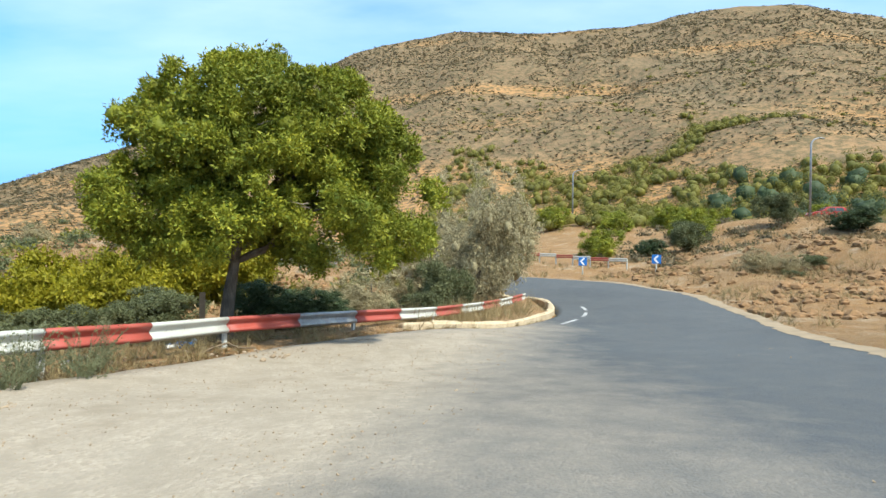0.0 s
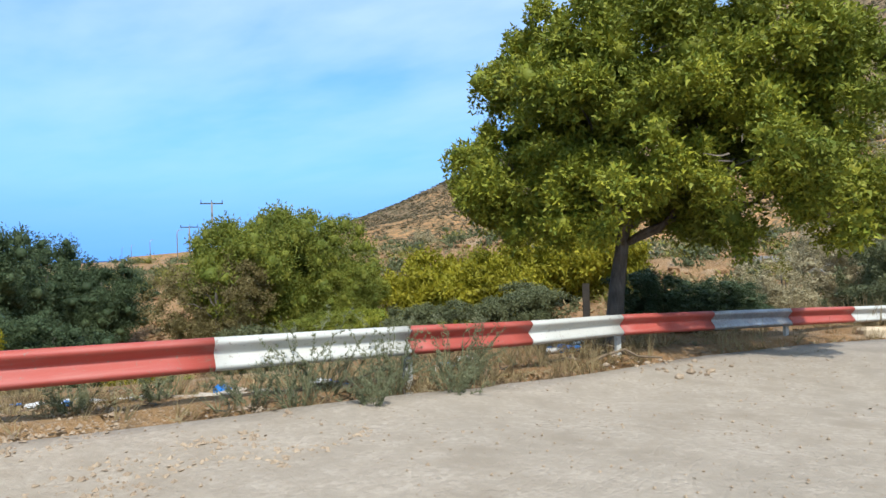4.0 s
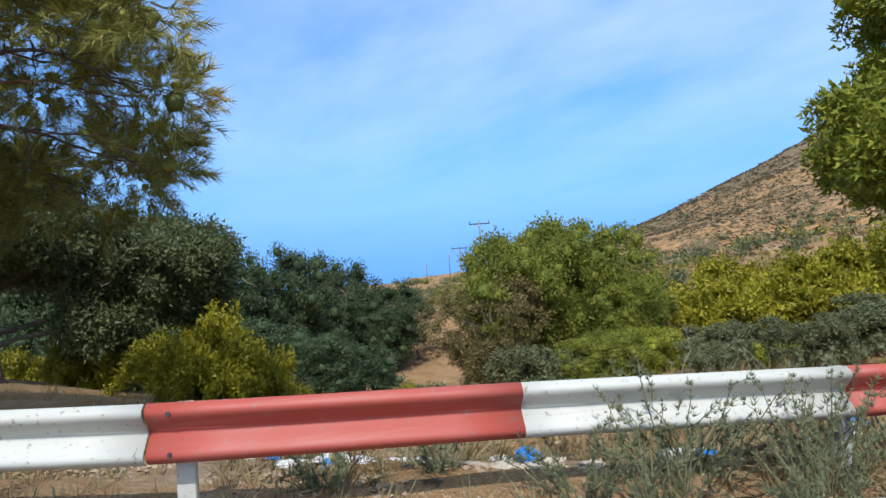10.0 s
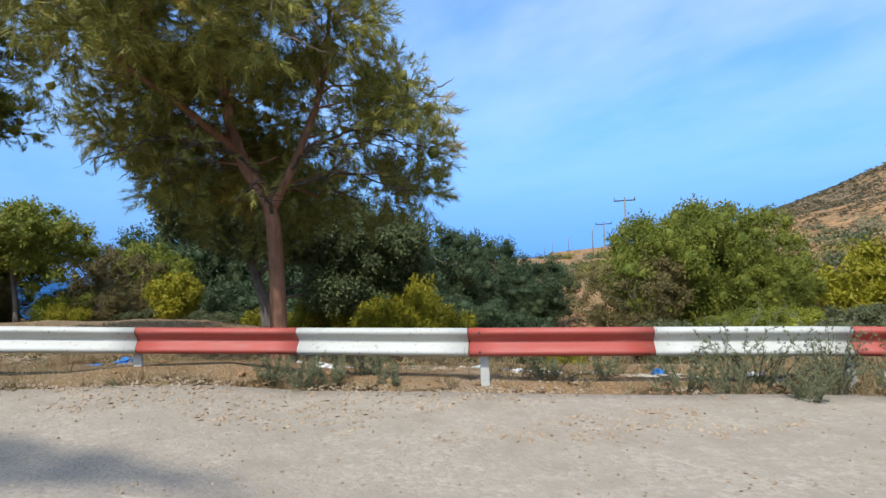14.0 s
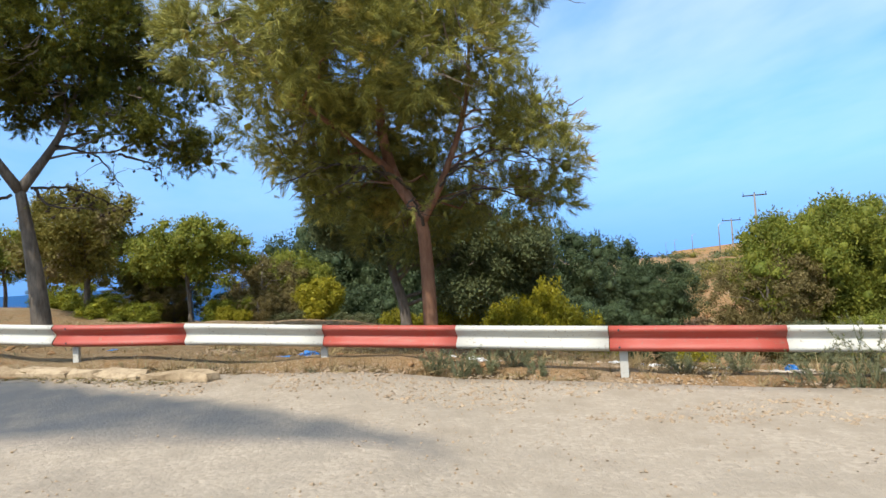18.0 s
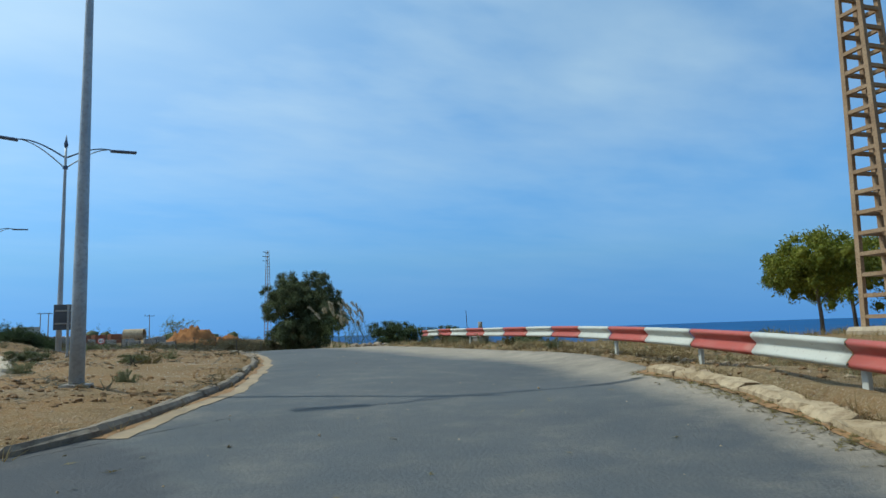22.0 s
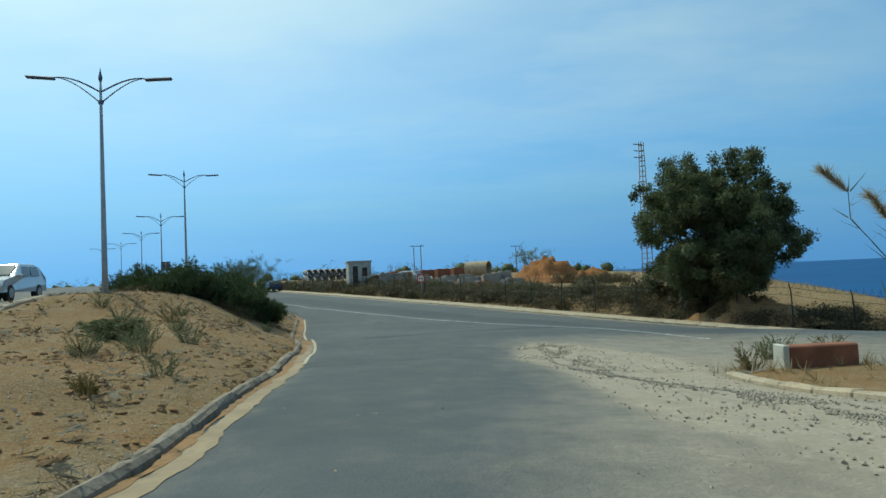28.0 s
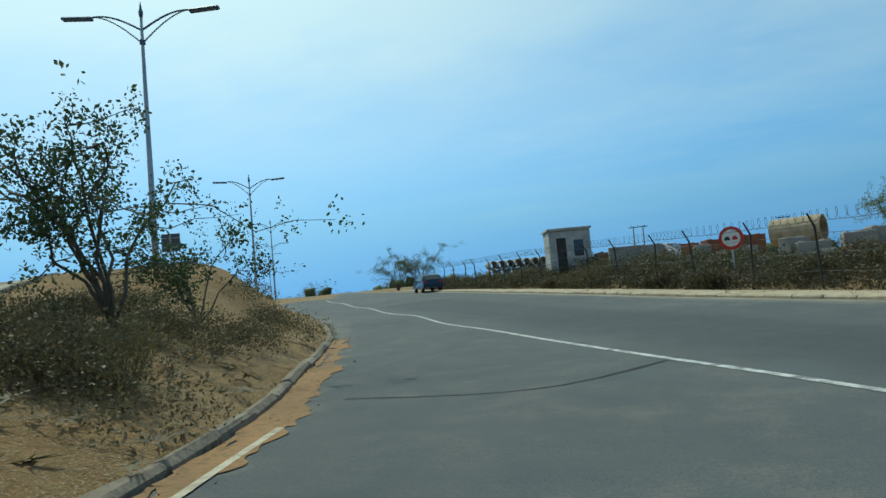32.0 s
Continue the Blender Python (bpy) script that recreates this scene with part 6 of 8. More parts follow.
# ---- fence and yard ----
def fence():
    ob = thing("wire_fence", 0, 0, 0, "dark post and barbed wire fence along a yard", "fence")
    c, s = curve_through([(-44, -69.5), (-34, -76.0), (-26.3, -82.0), (-19.2, -91.4), (-13.6, -99.2), (-8.8, -106.2), (2.0, -121.3), (14, -138)], 0.1)
    r = np.random.default_rng(4)
    tops = []
    for a in np.arange(0.5, s[-1], 3.0):
        p = [np.interp(a, s, c[:, j]) for j in (0, 1)]
        z = z_at(*p)
        lean = r.normal() * 0.08
        pts = [(p[0], p[1], z - 0.3), (p[0] + lean, p[1], z + 2.0), (p[0] + lean + 0.22, p[1] + 0.22, z + 2.45)]
        v, f = tube(pts, [0.045, 0.04, 0.03], 5)
        mesh("post", v, f, "dark", ob)
        tops.append((p[0] + lean, p[1], z))
    for h in (0.6, 1.2, 1.8, 2.2):
        for a, b in zip(tops[:-1], tops[1:]):
            v, f = tube([(a[0], a[1], a[2] + h), ((a[0] + b[0]) / 2, (a[1] + b[1]) / 2, (a[2] + b[2]) / 2 + h - 0.05), (b[0], b[1], b[2] + h)], [0.009, 0.009, 0.009], 3)
            mesh("wire", v, f, "dark", ob)
    for a, b in zip(tops[:-1], tops[1:]):
        t = np.linspace(0, 1, 60)
        p = np.array(a) + (np.array(b) - np.array(a)) * t[:, None]
        coil = np.stack([p[:, 0] + 0.1 * np.cos(t * 55), p[:, 1] + 0.05 * np.cos(t * 55), p[:, 2] + 2.35 + 0.2 * np.sin(t * 55)], 1)
        v, f = tube(coil, [0.007] * 60, 3)
        mesh("barbed_coil", v, f, "dark", ob)


fence()


def hut():
    x, y = -4.9, -117.6
    ob = thing("hut", x, y, z_at(x, y) - 0.05, "small white concrete guard hut with dark openings", "hut", rz=18)
    bm = bmesh.new()
    for px, w_, z, h_ in ((-1.15, .5, 1.4, 2.8), (.0, .5, 1.4, 2.8), (1.15, .5, 1.4, 2.8)):
        box(bm, Matrix.Translation((px, 1.1, z)), w_, 0.15, h_, 0.01)
    box(bm, Matrix.Translation((-0.58, 1.1, 0.5)), 0.66, 0.15, 1.0, 0.01)
    box(bm, Matrix.Translation((-0.58, 1.1, 2.45)), 0.66, 0.15, 0.7, 0.01)
    box(bm, Matrix.Translation((0.58, 1.1, 2.55)), 0.66, 0.15, 0.5, 0.01)
    part("front_wall", bm, "pale_wall", ob)
    for px in (-1.33, 1.33):
        bm = bmesh.new()
        box(bm, Matrix.Translation((px, 0, 1.4)), 0.14, 2.05, 2.8, 0.01)
        part("side_wall", bm, "pale_wall", ob)
    bm = bmesh.new()
    box(bm, Matrix.Translation((0, -1.1, 1.4)), 2.8, 0.15, 2.8, 0.01)
    part("back_wall", bm, "pale_wall", ob)
    bm = bmesh.new()
    box(bm, Matrix.Translation((0, 0, 2.88)), 3.0, 2.6, 0.16, 0.02)
    part("roof", bm, "pale_wall", ob)
    # a dark sheet across the open doorway stands for the shade inside
    bm = bmesh.new()
    box(bm, Matrix.Translation((0.58, 1.08, 1.15)), 0.64, 0.05, 2.28, 0.01)
    part("door", bm, "dark", ob, "dark sheet standing for the shade in the doorway")
    bm = bmesh.new()
    box(bm, Matrix.Translation((-0.58, 1.06, 1.55)), 0.64, 0.03, 1.08, 0.005)
    part("window", bm, "glass", ob, "dark window pane")


hut()


def pipe_mesh(radius, length, wall):
    bm = bmesh.new()
    n = 20
    rings = []
    for yy, rr in ((-length / 2, radius), (length / 2, radius), (length / 2, radius - wall), (-length / 2, radius - wall)):
        rings.append([bm.verts.new((rr * math.cos(2 * math.pi * k / n), yy, rr * math.sin(2 * math.pi * k / n) + radius)) for k in range(n)])
    for a, b in zip(rings, rings[1:] + rings[:1]):
        for k in range(n):
            bm.faces.new((a[k], a[(k + 1) % n], b[(k + 1) % n], b[k]))
    bmesh.ops.recalc_face_normals(bm, faces=bm.faces)
    return bm


def concrete_pipe(x, y, z0, rz, radius, length, label, mat="concrete", group=""):
    ob = thing("concrete_pipe", x, y, z0, label, "pipe", group, rz)
    part("pipe_wall", pipe_mesh(radius, length, radius * 0.16), mat, ob)
    return ob


z_y = z_at(7, -155.6)
for count, radius, lift in ((6, 0.6, 0.0), (7, 0.52, 1.2)):
    for k in range(count):
        u = k / (count - 1) - 0.5
        concrete_pipe(7.1 + 6.3 * u, -155.6 + 1.3 * u, z_y + lift, 28, radius, 2.6, "grey concrete pipe stacked in a yard row", group="stacked pipes")
concrete_pipe(-20.0, -122.5, z_at(-20, -122.5) + 0.55, 62, 0.95, 3.2, "large cream concrete pipe lying in the yard", "pipe")


def block(x, y, z0, rz, sx_, sy_, sz_, label, mat="concrete", name="concrete_block", cat="block", group="yard blocks"):
    ob = thing(name, x, y, z0, label, cat, group, rz)
    bm = bmesh.new()
    box(bm, Matrix.Translation((0, 0, sz_ / 2)), sx_, sy_, sz_, 0.03)
    part("body", bm, mat, ob)
    for k in (-0.3, 0.3):
        bm = bmesh.new()
        box(bm, Matrix.Translation((sx_ * k, 0, sz_ + 0.03)), 0.12, sy_ * 0.8, 0.06, 0.01)
        part("lifting_rib", bm, mat, ob)
    return ob


rb = np.random.default_rng(12)
for k in range(46):
    u = k / 45
    x, y = -24.5 + 19 * u + rb.normal() * 1.2, -112.5 - 7.5 * u + rb.normal() * 2.2
    tone = rb.random()
    sz = rb.uniform(0.3, 0.75)
    lev = 0 if rb.random() < 0.65 else sz
    block(x, y, z_at(x, y) - 0.05, rb.uniform(0, 90), rb.uniform(0.8, 2.4), rb.uniform(0.5, 1.1), sz + lev,
          "grey precast concrete block in a yard" if tone < 0.7 else "red-brown block stack in a yard", "concrete" if tone < 0.7 else "brick")
for k in range(5):
    x, y = -17.5 + 2.3 * k, -127.2 - 1.4 * k
    block(x, y, z_at(x, y) + 0.2, 30, 2.1, 1.0, 1.55, "red-brown stacked blocks on pallets", "brick", "block_stack", "block stack")
for k in range(9):
    x, y = -15.2 + 1.15 * k, -108.5 - 1.75 * k
    block(x, y, z_at(x, y) - 0.1, -57, 2.0, 0.25, 0.55, "low grey concrete wall panel behind the fence", "concrete", "wall_panel", "panel", "wall panels")


def heap(x, y, rx_, ry_, h_, mat, name, label, seed, z0=None):
    """A heap of soil: an uneven dome."""
    n, k = 44, 16
    ang, rad = np.meshgrid(np.linspace(0, 2 * math.pi, n, endpoint=False), np.linspace(0, 1, k), indexing="ij")
    px, py = np.cos(ang) * rad * rx_, np.sin(ang) * rad * ry_
    nz = np.array([noise.noise((a * 0.8 + seed, b * 0.8, 1.0)) + 0.5 * noise.noise((a * 2.3, b * 2.3 + seed, 2.0)) for a, b in zip(px.ravel(), py.ravel())]).reshape(px.shape)
    pz = h_ * (np.cos(rad * math.pi) * 0.5 + 0.5) ** 0.7 * (1 + 0.7 * nz) + 0.25 * nz * (1 - rad) - 0.15 * rad
    idx = np.arange(n * k).reshape(n, k)
    f = np.stack([idx[:, :-1], np.roll(idx, -1, 0)[:, :-1], np.roll(idx, -1, 0)[:, 1:], idx[:, 1:]], -1).reshape(-1, 4)
    base_z = z_at(x, y) - 0.1 if z0 is None else z0
    ob = mesh(name, np.stack([px, py, pz], -1).reshape(-1, 3), f, mat, smooth=True)
    ob.matrix_world = pose(x, y, base_z)
    return tagged(ob, label, "heap")


heap(-29.0, -120, 6.0, 5.0, 2.5, "mound", "soil_mound", "tall orange heap of excavated soil", 3)
heap(-34.0, -119, 5.5, 4.0, 1.4, "mound", "soil_mound", "low orange heap of excavated soil", 9)
heap(-34.5, -76.9, 5.2, 2.2, 1.3, "soil", "soil_mound", "soil bank under the big tree", 5)
heap(-41, -75, 4.2, 2.0, 0.9, "soil", "soil_mound", "straw covered soil bank by the road", 6)


def pole(x, y, z0, height, rz, kind, label):
    ob = thing("power_pole", x, y, z0, label, "pole", rz=rz)
    xs_ = (-0.9, 0.9) if kind == "H" else (0.0,)
    for px in xs_:
        v, f = tube([(px, 0, -0.3), (px, 0, height)], [0.16, 0.1], 8)
        mesh("shaft", v, f, "concrete", ob)
    bm = bmesh.new()
    box(bm, Matrix.Translation((0, 0, height - 0.2)), 3.6 if kind == "H" else 2.6, 0.14, 0.14, 0.02)
    part("crossarm", bm, "dark", ob)
    for px in (-1.2, 0, 1.2):
        v, f = tube([(px, 0, height - 0.15), (px, 0, height + 0.2)], [0.05, 0.04], 6)
        mesh("insulator", v, f, "dark", ob)
    return ob


pole(-7.4, -202, 2.6, 8.0, 0, "H", "twin-legged concrete power pole with a crossarm")
pole(-33, -205, 2.0, 7.6, 10, "T", "concrete power pole with a crossarm")
pole(-65, 53.9, 0.2, 8.4, 55, "T", "grey power pole with a crossarm above the valley")
pole(-86, 66, 0.2, 6.6, 55, "T", "grey power pole with a crossarm above the valley")


# ---- vehicles ----
def car(x, y, z0, rz, paint, label, length=4.1, width=1.7, height=1.46, lights=False):
    """A hatchback, its front to local +x."""
    ob = thing("car", x, y, z0, label, "car", rz=rz)
    L, W, H = length / 2, width / 2, height
    side = [(-L, .34), (-L, .62), (-L * .97, .92), (-L * .78, H * .93), (-L * .55, H), (L * .08, H * .985), (L * .44, .96), (L * .9, .8), (L, .58), (L, .34)]
    bm = bmesh.new()
    rows = []
    for yy, tuck in ((-1, .0), (-.9, .06), (.9, .06), (1, .0)):
        ring = []
        for px, pz in side:
            inner = max(0.0, (pz - .9) / (H - .9)) if pz > .9 else 0.0
            s_ = W * (1 - 0.2 * inner) if abs(yy) == 1 else W * (0.93 - 0.2 * inner)
            ring.append(bm.verts.new((px, math.copysign(s_, yy), pz + (0.02 if abs(yy) < 1 and pz > .5 else 0))))
        rows.append(ring)
    for a, b in zip(rows[:-1], rows[1:]):
        for k in range(len(side)):
            j = (k + 1) % len(side)
            bm.faces.new((a[k], a[j], b[j], b[k]))
    bm.faces.new(rows[0][::-1])
    bm.faces.new(rows[-1])
    bmesh.ops.recalc_face_normals(bm, faces=bm.faces)
    part("body", bm, paint, ob, smooth=False)
    for s_ in (1, -1):
        for k, (a, b) in enumerate((((-L * .72, -L * .30)), ((-L * .26, L * .14)))):
            bm = bmesh.new()
            vs = [(a, .97), (b, .97), (min(b, L * .04) if k else b, H * .93), (a + (.12 if not k else 0), H * .93)]
            f0 = [bm.verts.new((px, s_ * (W * (1 - 0.2 * (pz - .9) / (H - .9)) + 0.008), pz)) for px, pz in vs]
            f1 = [bm.verts.new((v.co.x, v.co.y - s_ * 0.02, v.co.z)) for v in f0]
            bm.faces.new(f0)
            bm.faces.new(f1[::-1])
            for i in range(4):
                bm.faces.new((f0[i], f0[(i + 1) % 4], f1[(i + 1) % 4], f1[i]))
            bmesh.ops.recalc_face_normals(bm, faces=bm.faces)
            part("side_window", bm, "glass", ob)
    for a, b, name in ((((L * .12, H * .95)), (L * .42, .99), "windscreen"), (((-L * .80, H * .88)), (-L * .955, .98), "rear_window")):
        bm = bmesh.new()
        mid = ((a[0] + b[0]) / 2, (a[1] + b[1]) / 2)
        tilt = math.degrees(math.atan2(b[1] - a[1], b[0] - a[0]))
        box(bm, pose(mid[0] + (0.03 if name == "windscreen" else -0.03), 0, mid[1] + 0.03, 0, -tilt, 0), math.dist(a, b), width * 0.74, 0.02)
        part(name, bm, "glass", ob)
    for px in (-L * .62, L * .64):
        for s_ in (1, -1):
            wheel = new("wheel")
            wheel.parent = ob
            wheel.matrix_basis = pose(px, s_ * (W - 0.1), 0.31)
            bm = bmesh.new()
            bmesh.ops.create_cone(bm, cap_ends=True, segments=18, radius1=0.31, radius2=0.31, depth=0.2, matrix=pose(0, 0, 0, 90, 0, 0))
            part("tyre", bm, "tyre", wheel)
            bm = bmesh.new()
            bmesh.ops.create_cone(bm, cap_ends=True, segments=14, radius1=0.2, radius2=0.18, depth=0.04, matrix=Matrix.Translation((0, s_ * 0.1, 0)) @ pose(0, 0, 0, 90, 0, 0))
            part("rim", bm, "steel", wheel)
    for s_ in (1, -1):
        bm = bmesh.new()
        box(bm, pose(L * .97, s_ * W * .72, .66, 0, 20, 0), 0.1, 0.34, 0.14, 0.03)
        part("headlight", bm, "lamp_glass", ob)
        bm = bmesh.new()
        box(bm, Matrix.Translation((-L * .985, s_ * W * .78, .82)), 0.06, 0.22, 0.2, 0.03)
        part("tail_light", bm, "tail", ob)
        bm = bmesh.new()
        box(bm, Matrix.Translation((L * .3, s_ * (W + .07), .98)), 0.1, 0.16, 0.12, 0.03)
        part("mirror", bm, paint, ob)
    bm = bmesh.new()
    box(bm, Matrix.Translation((L * .99, 0, .42)), 0.1, width * .9, 0.2, 0.04)
    part("bumper", bm, paint, ob)
    return ob


car(8.2, -124.6, z_at(8.2, -124.6) + 0.05, -56, "car_blue", "dark blue hatchback standing by the kerb")
car(1.1, -63.2, z_at(1.1, -63.2) + 0.07, 103, "car_silver", "silver hatchback on the highway")
car(43, 74.5, z_at(43, 74.5) + 0.05, 175, "car_red", "red car on the upper road")
car(-11.5, -122.5, z_at(-11.5, -122.5), 150, "car_white", "white van parked in the concrete yard", 4.8, 1.8, 1.6)


# ---- concrete marker by the rail, and the barrier block at the corner ----
mk = thing("survey_marker", -26.9, -32.8, z_at(-26.9, -32.8), "red and white concrete plinth with a round pillar", "marker", rz=20)
mk.matrix_basis = mk.matrix_basis @ Matrix.Diagonal((0.72, 0.72, 0.86, 1))
for k in range(4):
    bm = bmesh.new()
    box(bm, Matrix.Translation((-0.42 + k * 0.28, 0, 0.62)), 0.275, 0.9, 0.36, 0.012)
    part("plinth_block", bm, "red" if k % 2 == 0 else "white", mk)
bm = bmesh.new()
box(bm, Matrix.Translation((0, 0, 0.18)), 1.0, 0.8, 0.56, 0.02)
part("footing", bm, "concrete", mk)
v, f = tube([(0, 0, 0.78), (0, 0, 1.36)], [0.17, 0.16], 16)
mesh("pillar", v, f, "concrete", mk, smooth=True)
rod = thing("iron_rod", -26.3, -33.1, z_at(-26.3, -33.1), "thin leaning iron rod standing in the grass", "rod")
v, f = tube([(0, 0, -0.1), (0.06, 0, 1.0), (0.1, 0.02, 1.75)], [0.02, 0.018, 0.016], 8)
mesh("shaft", v, f, "dark", rod)
bar = thing("barrier_block", -24.85, -52.45, z_at(-24.85, -52.45) - 0.2, "long low concrete barrier with a pale end", "barrier", rz=5)
bm = bmesh.new()
box(bm, Matrix.Translation((-0.15, 0, 0.32)), 1.6, 0.4, 0.7, 0.03)
part("body", bm, "brick", bar)
bm = bmesh.new()
box(bm, Matrix.Translation((0.72, 0, 0.33)), 0.14, 0.42, 0.74, 0.02)
part("end_cap", bm, "white", bar, "pale end cap")


# ---- plants along the way ----
def weed(x, y, size, seed, leaf="weed", label="grey-green weedy shrub growing under the rail", stems=46):
    """A loose herb: many thin crooked stems with small leaves."""
    r = np.random.default_rng(seed)
    ob = thing("weed", x, y, z_at(x, y) - 0.03, label, "weed", "roadside weeds")
    tl, at, out = [], [], []
    for _ in range(stems):
        a = r.uniform(0, 2 * math.pi)
        root = np.array([math.cos(a), math.sin(a), 0]) * r.uniform(0, 0.25) * size
        tip = root + np.array([math.cos(a) * r.uniform(0.1, 0.65), math.sin(a) * r.uniform(0.1, 0.65), r.uniform(0.35, 1.0)]) * size
        p = limb(root, tip, r, 0.25, 6)
        tl.append((p, np.linspace(0.006, 0.002, 6), 3))
        for u in np.linspace(0.12, 1.0, 19):
            at.append([np.interp(u * 5, range(6), p[:, j]) for j in range(3)])
            out.append(tip - root)
    v, f = tubes(tl)
    tagged(mesh("stem_tangle", v, f, leaf, ob), kind="stuff")
    at, out = np.array(at), np.array(out)
    out /= np.linalg.norm(out, axis=1)[:, None]
    v, f = scatter(at + r.normal(size=at.shape) * 0.012, [blade(9, 0.048, 0.0034, 0.7, 0.75, 200 + k) for k in range(3)], r.uniform(0.5, 1.2, len(at)), r, out)
    mesh("foliage", v, f, leaf, ob)
    return ob


def beside_rail(s, off):
    """A place s metres along the rail from its fourth white joint, off metres to the road side."""
    a = zero + s
    p = [np.interp(a, along, line[:, j]) for j in (0, 1)]
    q = [np.interp(a + 0.2, along, line[:, j]) for j in (0, 1)]
    d = np.array(q) - np.array(p)
    d /= np.linalg.norm(d)
    return p[0] + d[1] * off, p[1] - d[0] * off


for k, (s, off, size) in enumerate(((2.7, .25, .8), (3.1, -.15, .95), (3.6, .3, .75), (3.9, -.1, .8), (4.4, .3, .85), (4.9, .1, .5), (2.3, .1, .55), (4.2, .55, .5), (3.3, .6, .4),
                                     (-1.6, .05, .35), (-1.9, .3, .4), (-2.3, .15, .35), (-.9, .1, .3), (.9, -.4, .4), (1.6, -.7, .45), (-1.3, -.3, .4))):
    weed(*beside_rail(s, off), size, 300 + k, stems=int(12 + 18 * size))
for k, (x, y, size) in enumerate(((-9.2, -22, .5), (-10.2, -25.5, .45), (-8.0, -30, .5), (-10.5, -31.5, .4), (-9.5, -40, .55), (-11.2, -43, .6), (-12.2, -46.2, .35), (-10.2, -49.5, .6), (-8.8, -46, .4), (-6.5, -44, .5), (-9.3, -55.5, .5), (-7.2, -60.5, .6), (-8.6, -62.3, .5), (-8.9, -65, .5), (-7.6, -66.5, .7), (-7.4, -69.5, .6), (-6.6, -72.5, .7), (-6.0, -75.6, .7), (-5.2, -78.6, .8), (-6.6, -19.6, .4), (-8.2, -17.2, .35), (-20.6, -22.2, .45), (-21.4, -24.8, .5), (-21.7, -27.4, .4), (-22.4, -29.2, .55), (-22.6, -31.4, .5), (-19.2, -18.4, .4), (-23.4, -52.3, .6), (-24.4, -53.6, .5), (-25.2, -54.6, .6), (-26.3, -54.4, .6), (-10.7, -50.6, .75), (-10.2, -51.3, .6), (-9.4, -53.2, .6), (-12.3, -48.1, .55), (-10.6, -53.2, .7), (-8.2, -57.6, .8), (-6.2, -58.4, .7), (-4.6, -60.2, .7), (-9.9, -46.4, .5))):
    weed(x, y, size, 400 + k, "weed" if k % 3 else "leaf_brown", "low grey-green herb on the dirt island", 34)


def broom(x, y, size, seed, stems=170):
    """A tall wispy shrub of upright twigs."""
    r = np.random.default_rng(seed)
    ob = thing("shrub", x, y, z_at(x, y) - 0.05, "tall wispy blue-green shrub on the road bank", "shrub", "shrubs on the bank")
    tl, at, out = [], [], []
    for _ in range(stems):
        a = r.uniform(0, 2 * math.pi)
        far = r.random() ** 0.6
        root = np.array([math.cos(a), math.sin(a), 0]) * far * 0.75 * size
        tip = root + np.array([math.cos(a) * 0.3 * far + r.normal() * 0.08, math.sin(a) * 0.3 * far + r.normal() * 0.08, (1.05 - 0.55 * far) * r.uniform(0.65, 1.1)]) * size
        p = limb(root, tip, r, 0.1, 6)
        tl.append((p, np.linspace(0.012, 0.003, 6), 3))
        for u in np.linspace(0.05, 1.0, 15):
            at.append([np.interp(u * 5, range(6), p[:, j]) for j in range(3)])
            out.append(tip - root)
    v, f = tubes(tl)
    tagged(mesh("stem_tangle", v, f, "twig", ob), kind="stuff")
    at, out = np.array(at), np.array(out)
    out /= np.linalg.norm(out, axis=1)[:, None]
    v, f = scatter(at + r.normal(size=at.shape) * 0.05, [blade(13, 0.26, 0.012, 0.6, 0.7, 230 + k) for k in range(3)], r.uniform(0.6, 1.1, len(at)), r, out)
    mesh("foliage", v, f, "leaf_dark", ob)
    return ob


for k, (x, y, size) in enumerate(((-6.8, -66.9, 1.5), (-5.9, -68.3, 2.05), (-4.9, -69.7, 1.6), (-4.2, -67.7, 1.9), (-5.3, -66.1, 1.6), (-3.4, -69.2, 1.4), (-7.2, -69.2, 1.35), (-6.3, -71.3, 1.2), (-2.6, -67.2, 1.7))):
    broom(x, y, size, 430 + k)


def tussocks(name, places, leaf, scale, label, templates=None, seed=1):
    """Grass in one sheet of stuff."""
    r = np.random.default_rng(seed)
    p = np.asarray(places, float)
    z = land(p[:, 0], p[:, 1])
    v, f = scatter(np.column_stack([p, z - 0.02]), templates or TUSSOCK, r.uniform(*scale, len(p)), r, np.tile([0, 0, 1.0], (len(p), 1)))
    return tagged(mesh(name, v, f, leaf), label, "grass", kind="stuff")


rg = np.random.default_rng(77)


def strewn(n, box_, keep):
    x, y = rg.uniform(box_[0], box_[1], n), rg.uniform(box_[2], box_[3], n)
    m = keep(x, y)
    return np.column_stack([x[m], y[m]])


def off_road(x, y):
    out = np.ones(len(x), bool)
    for poly in ROADS:
        out &= ~inside(x, y, poly)
    return out


rail_line = line[::10]
clump = lambda x, y, size, cut: np.array([noise.noise((a * size, b * size, 9.0)) for a, b in zip(x, y)]) > cut
pts = strewn(26000, (-32, 6, -36, 32), lambda x, y: off_road(x, y) & (distance(x, y, rail_line) < 9) & clump(x, y, 0.5, -0.05))
tussocks("dry_grass", pts, "straw", (0.4, 1.1), "dry straw grass on the verge", seed=2)
pts = strewn(9000, (-26, 6, -36, 32), lambda x, y: off_road(x, y) & (distance(x, y, rail_line) < 3.5) & clump(x, y, 0.7, 0.1))
tussocks("green_grass", pts, "weed", (0.4, 1.0), "thin grey-green grass below the rail", seed=3)
pts = strewn(14000, (-60, 15, -125, -50), lambda x, y: off_road(x, y) & ~inside(x, y, ISLAND) & clump(x, y, 0.3, -0.1))
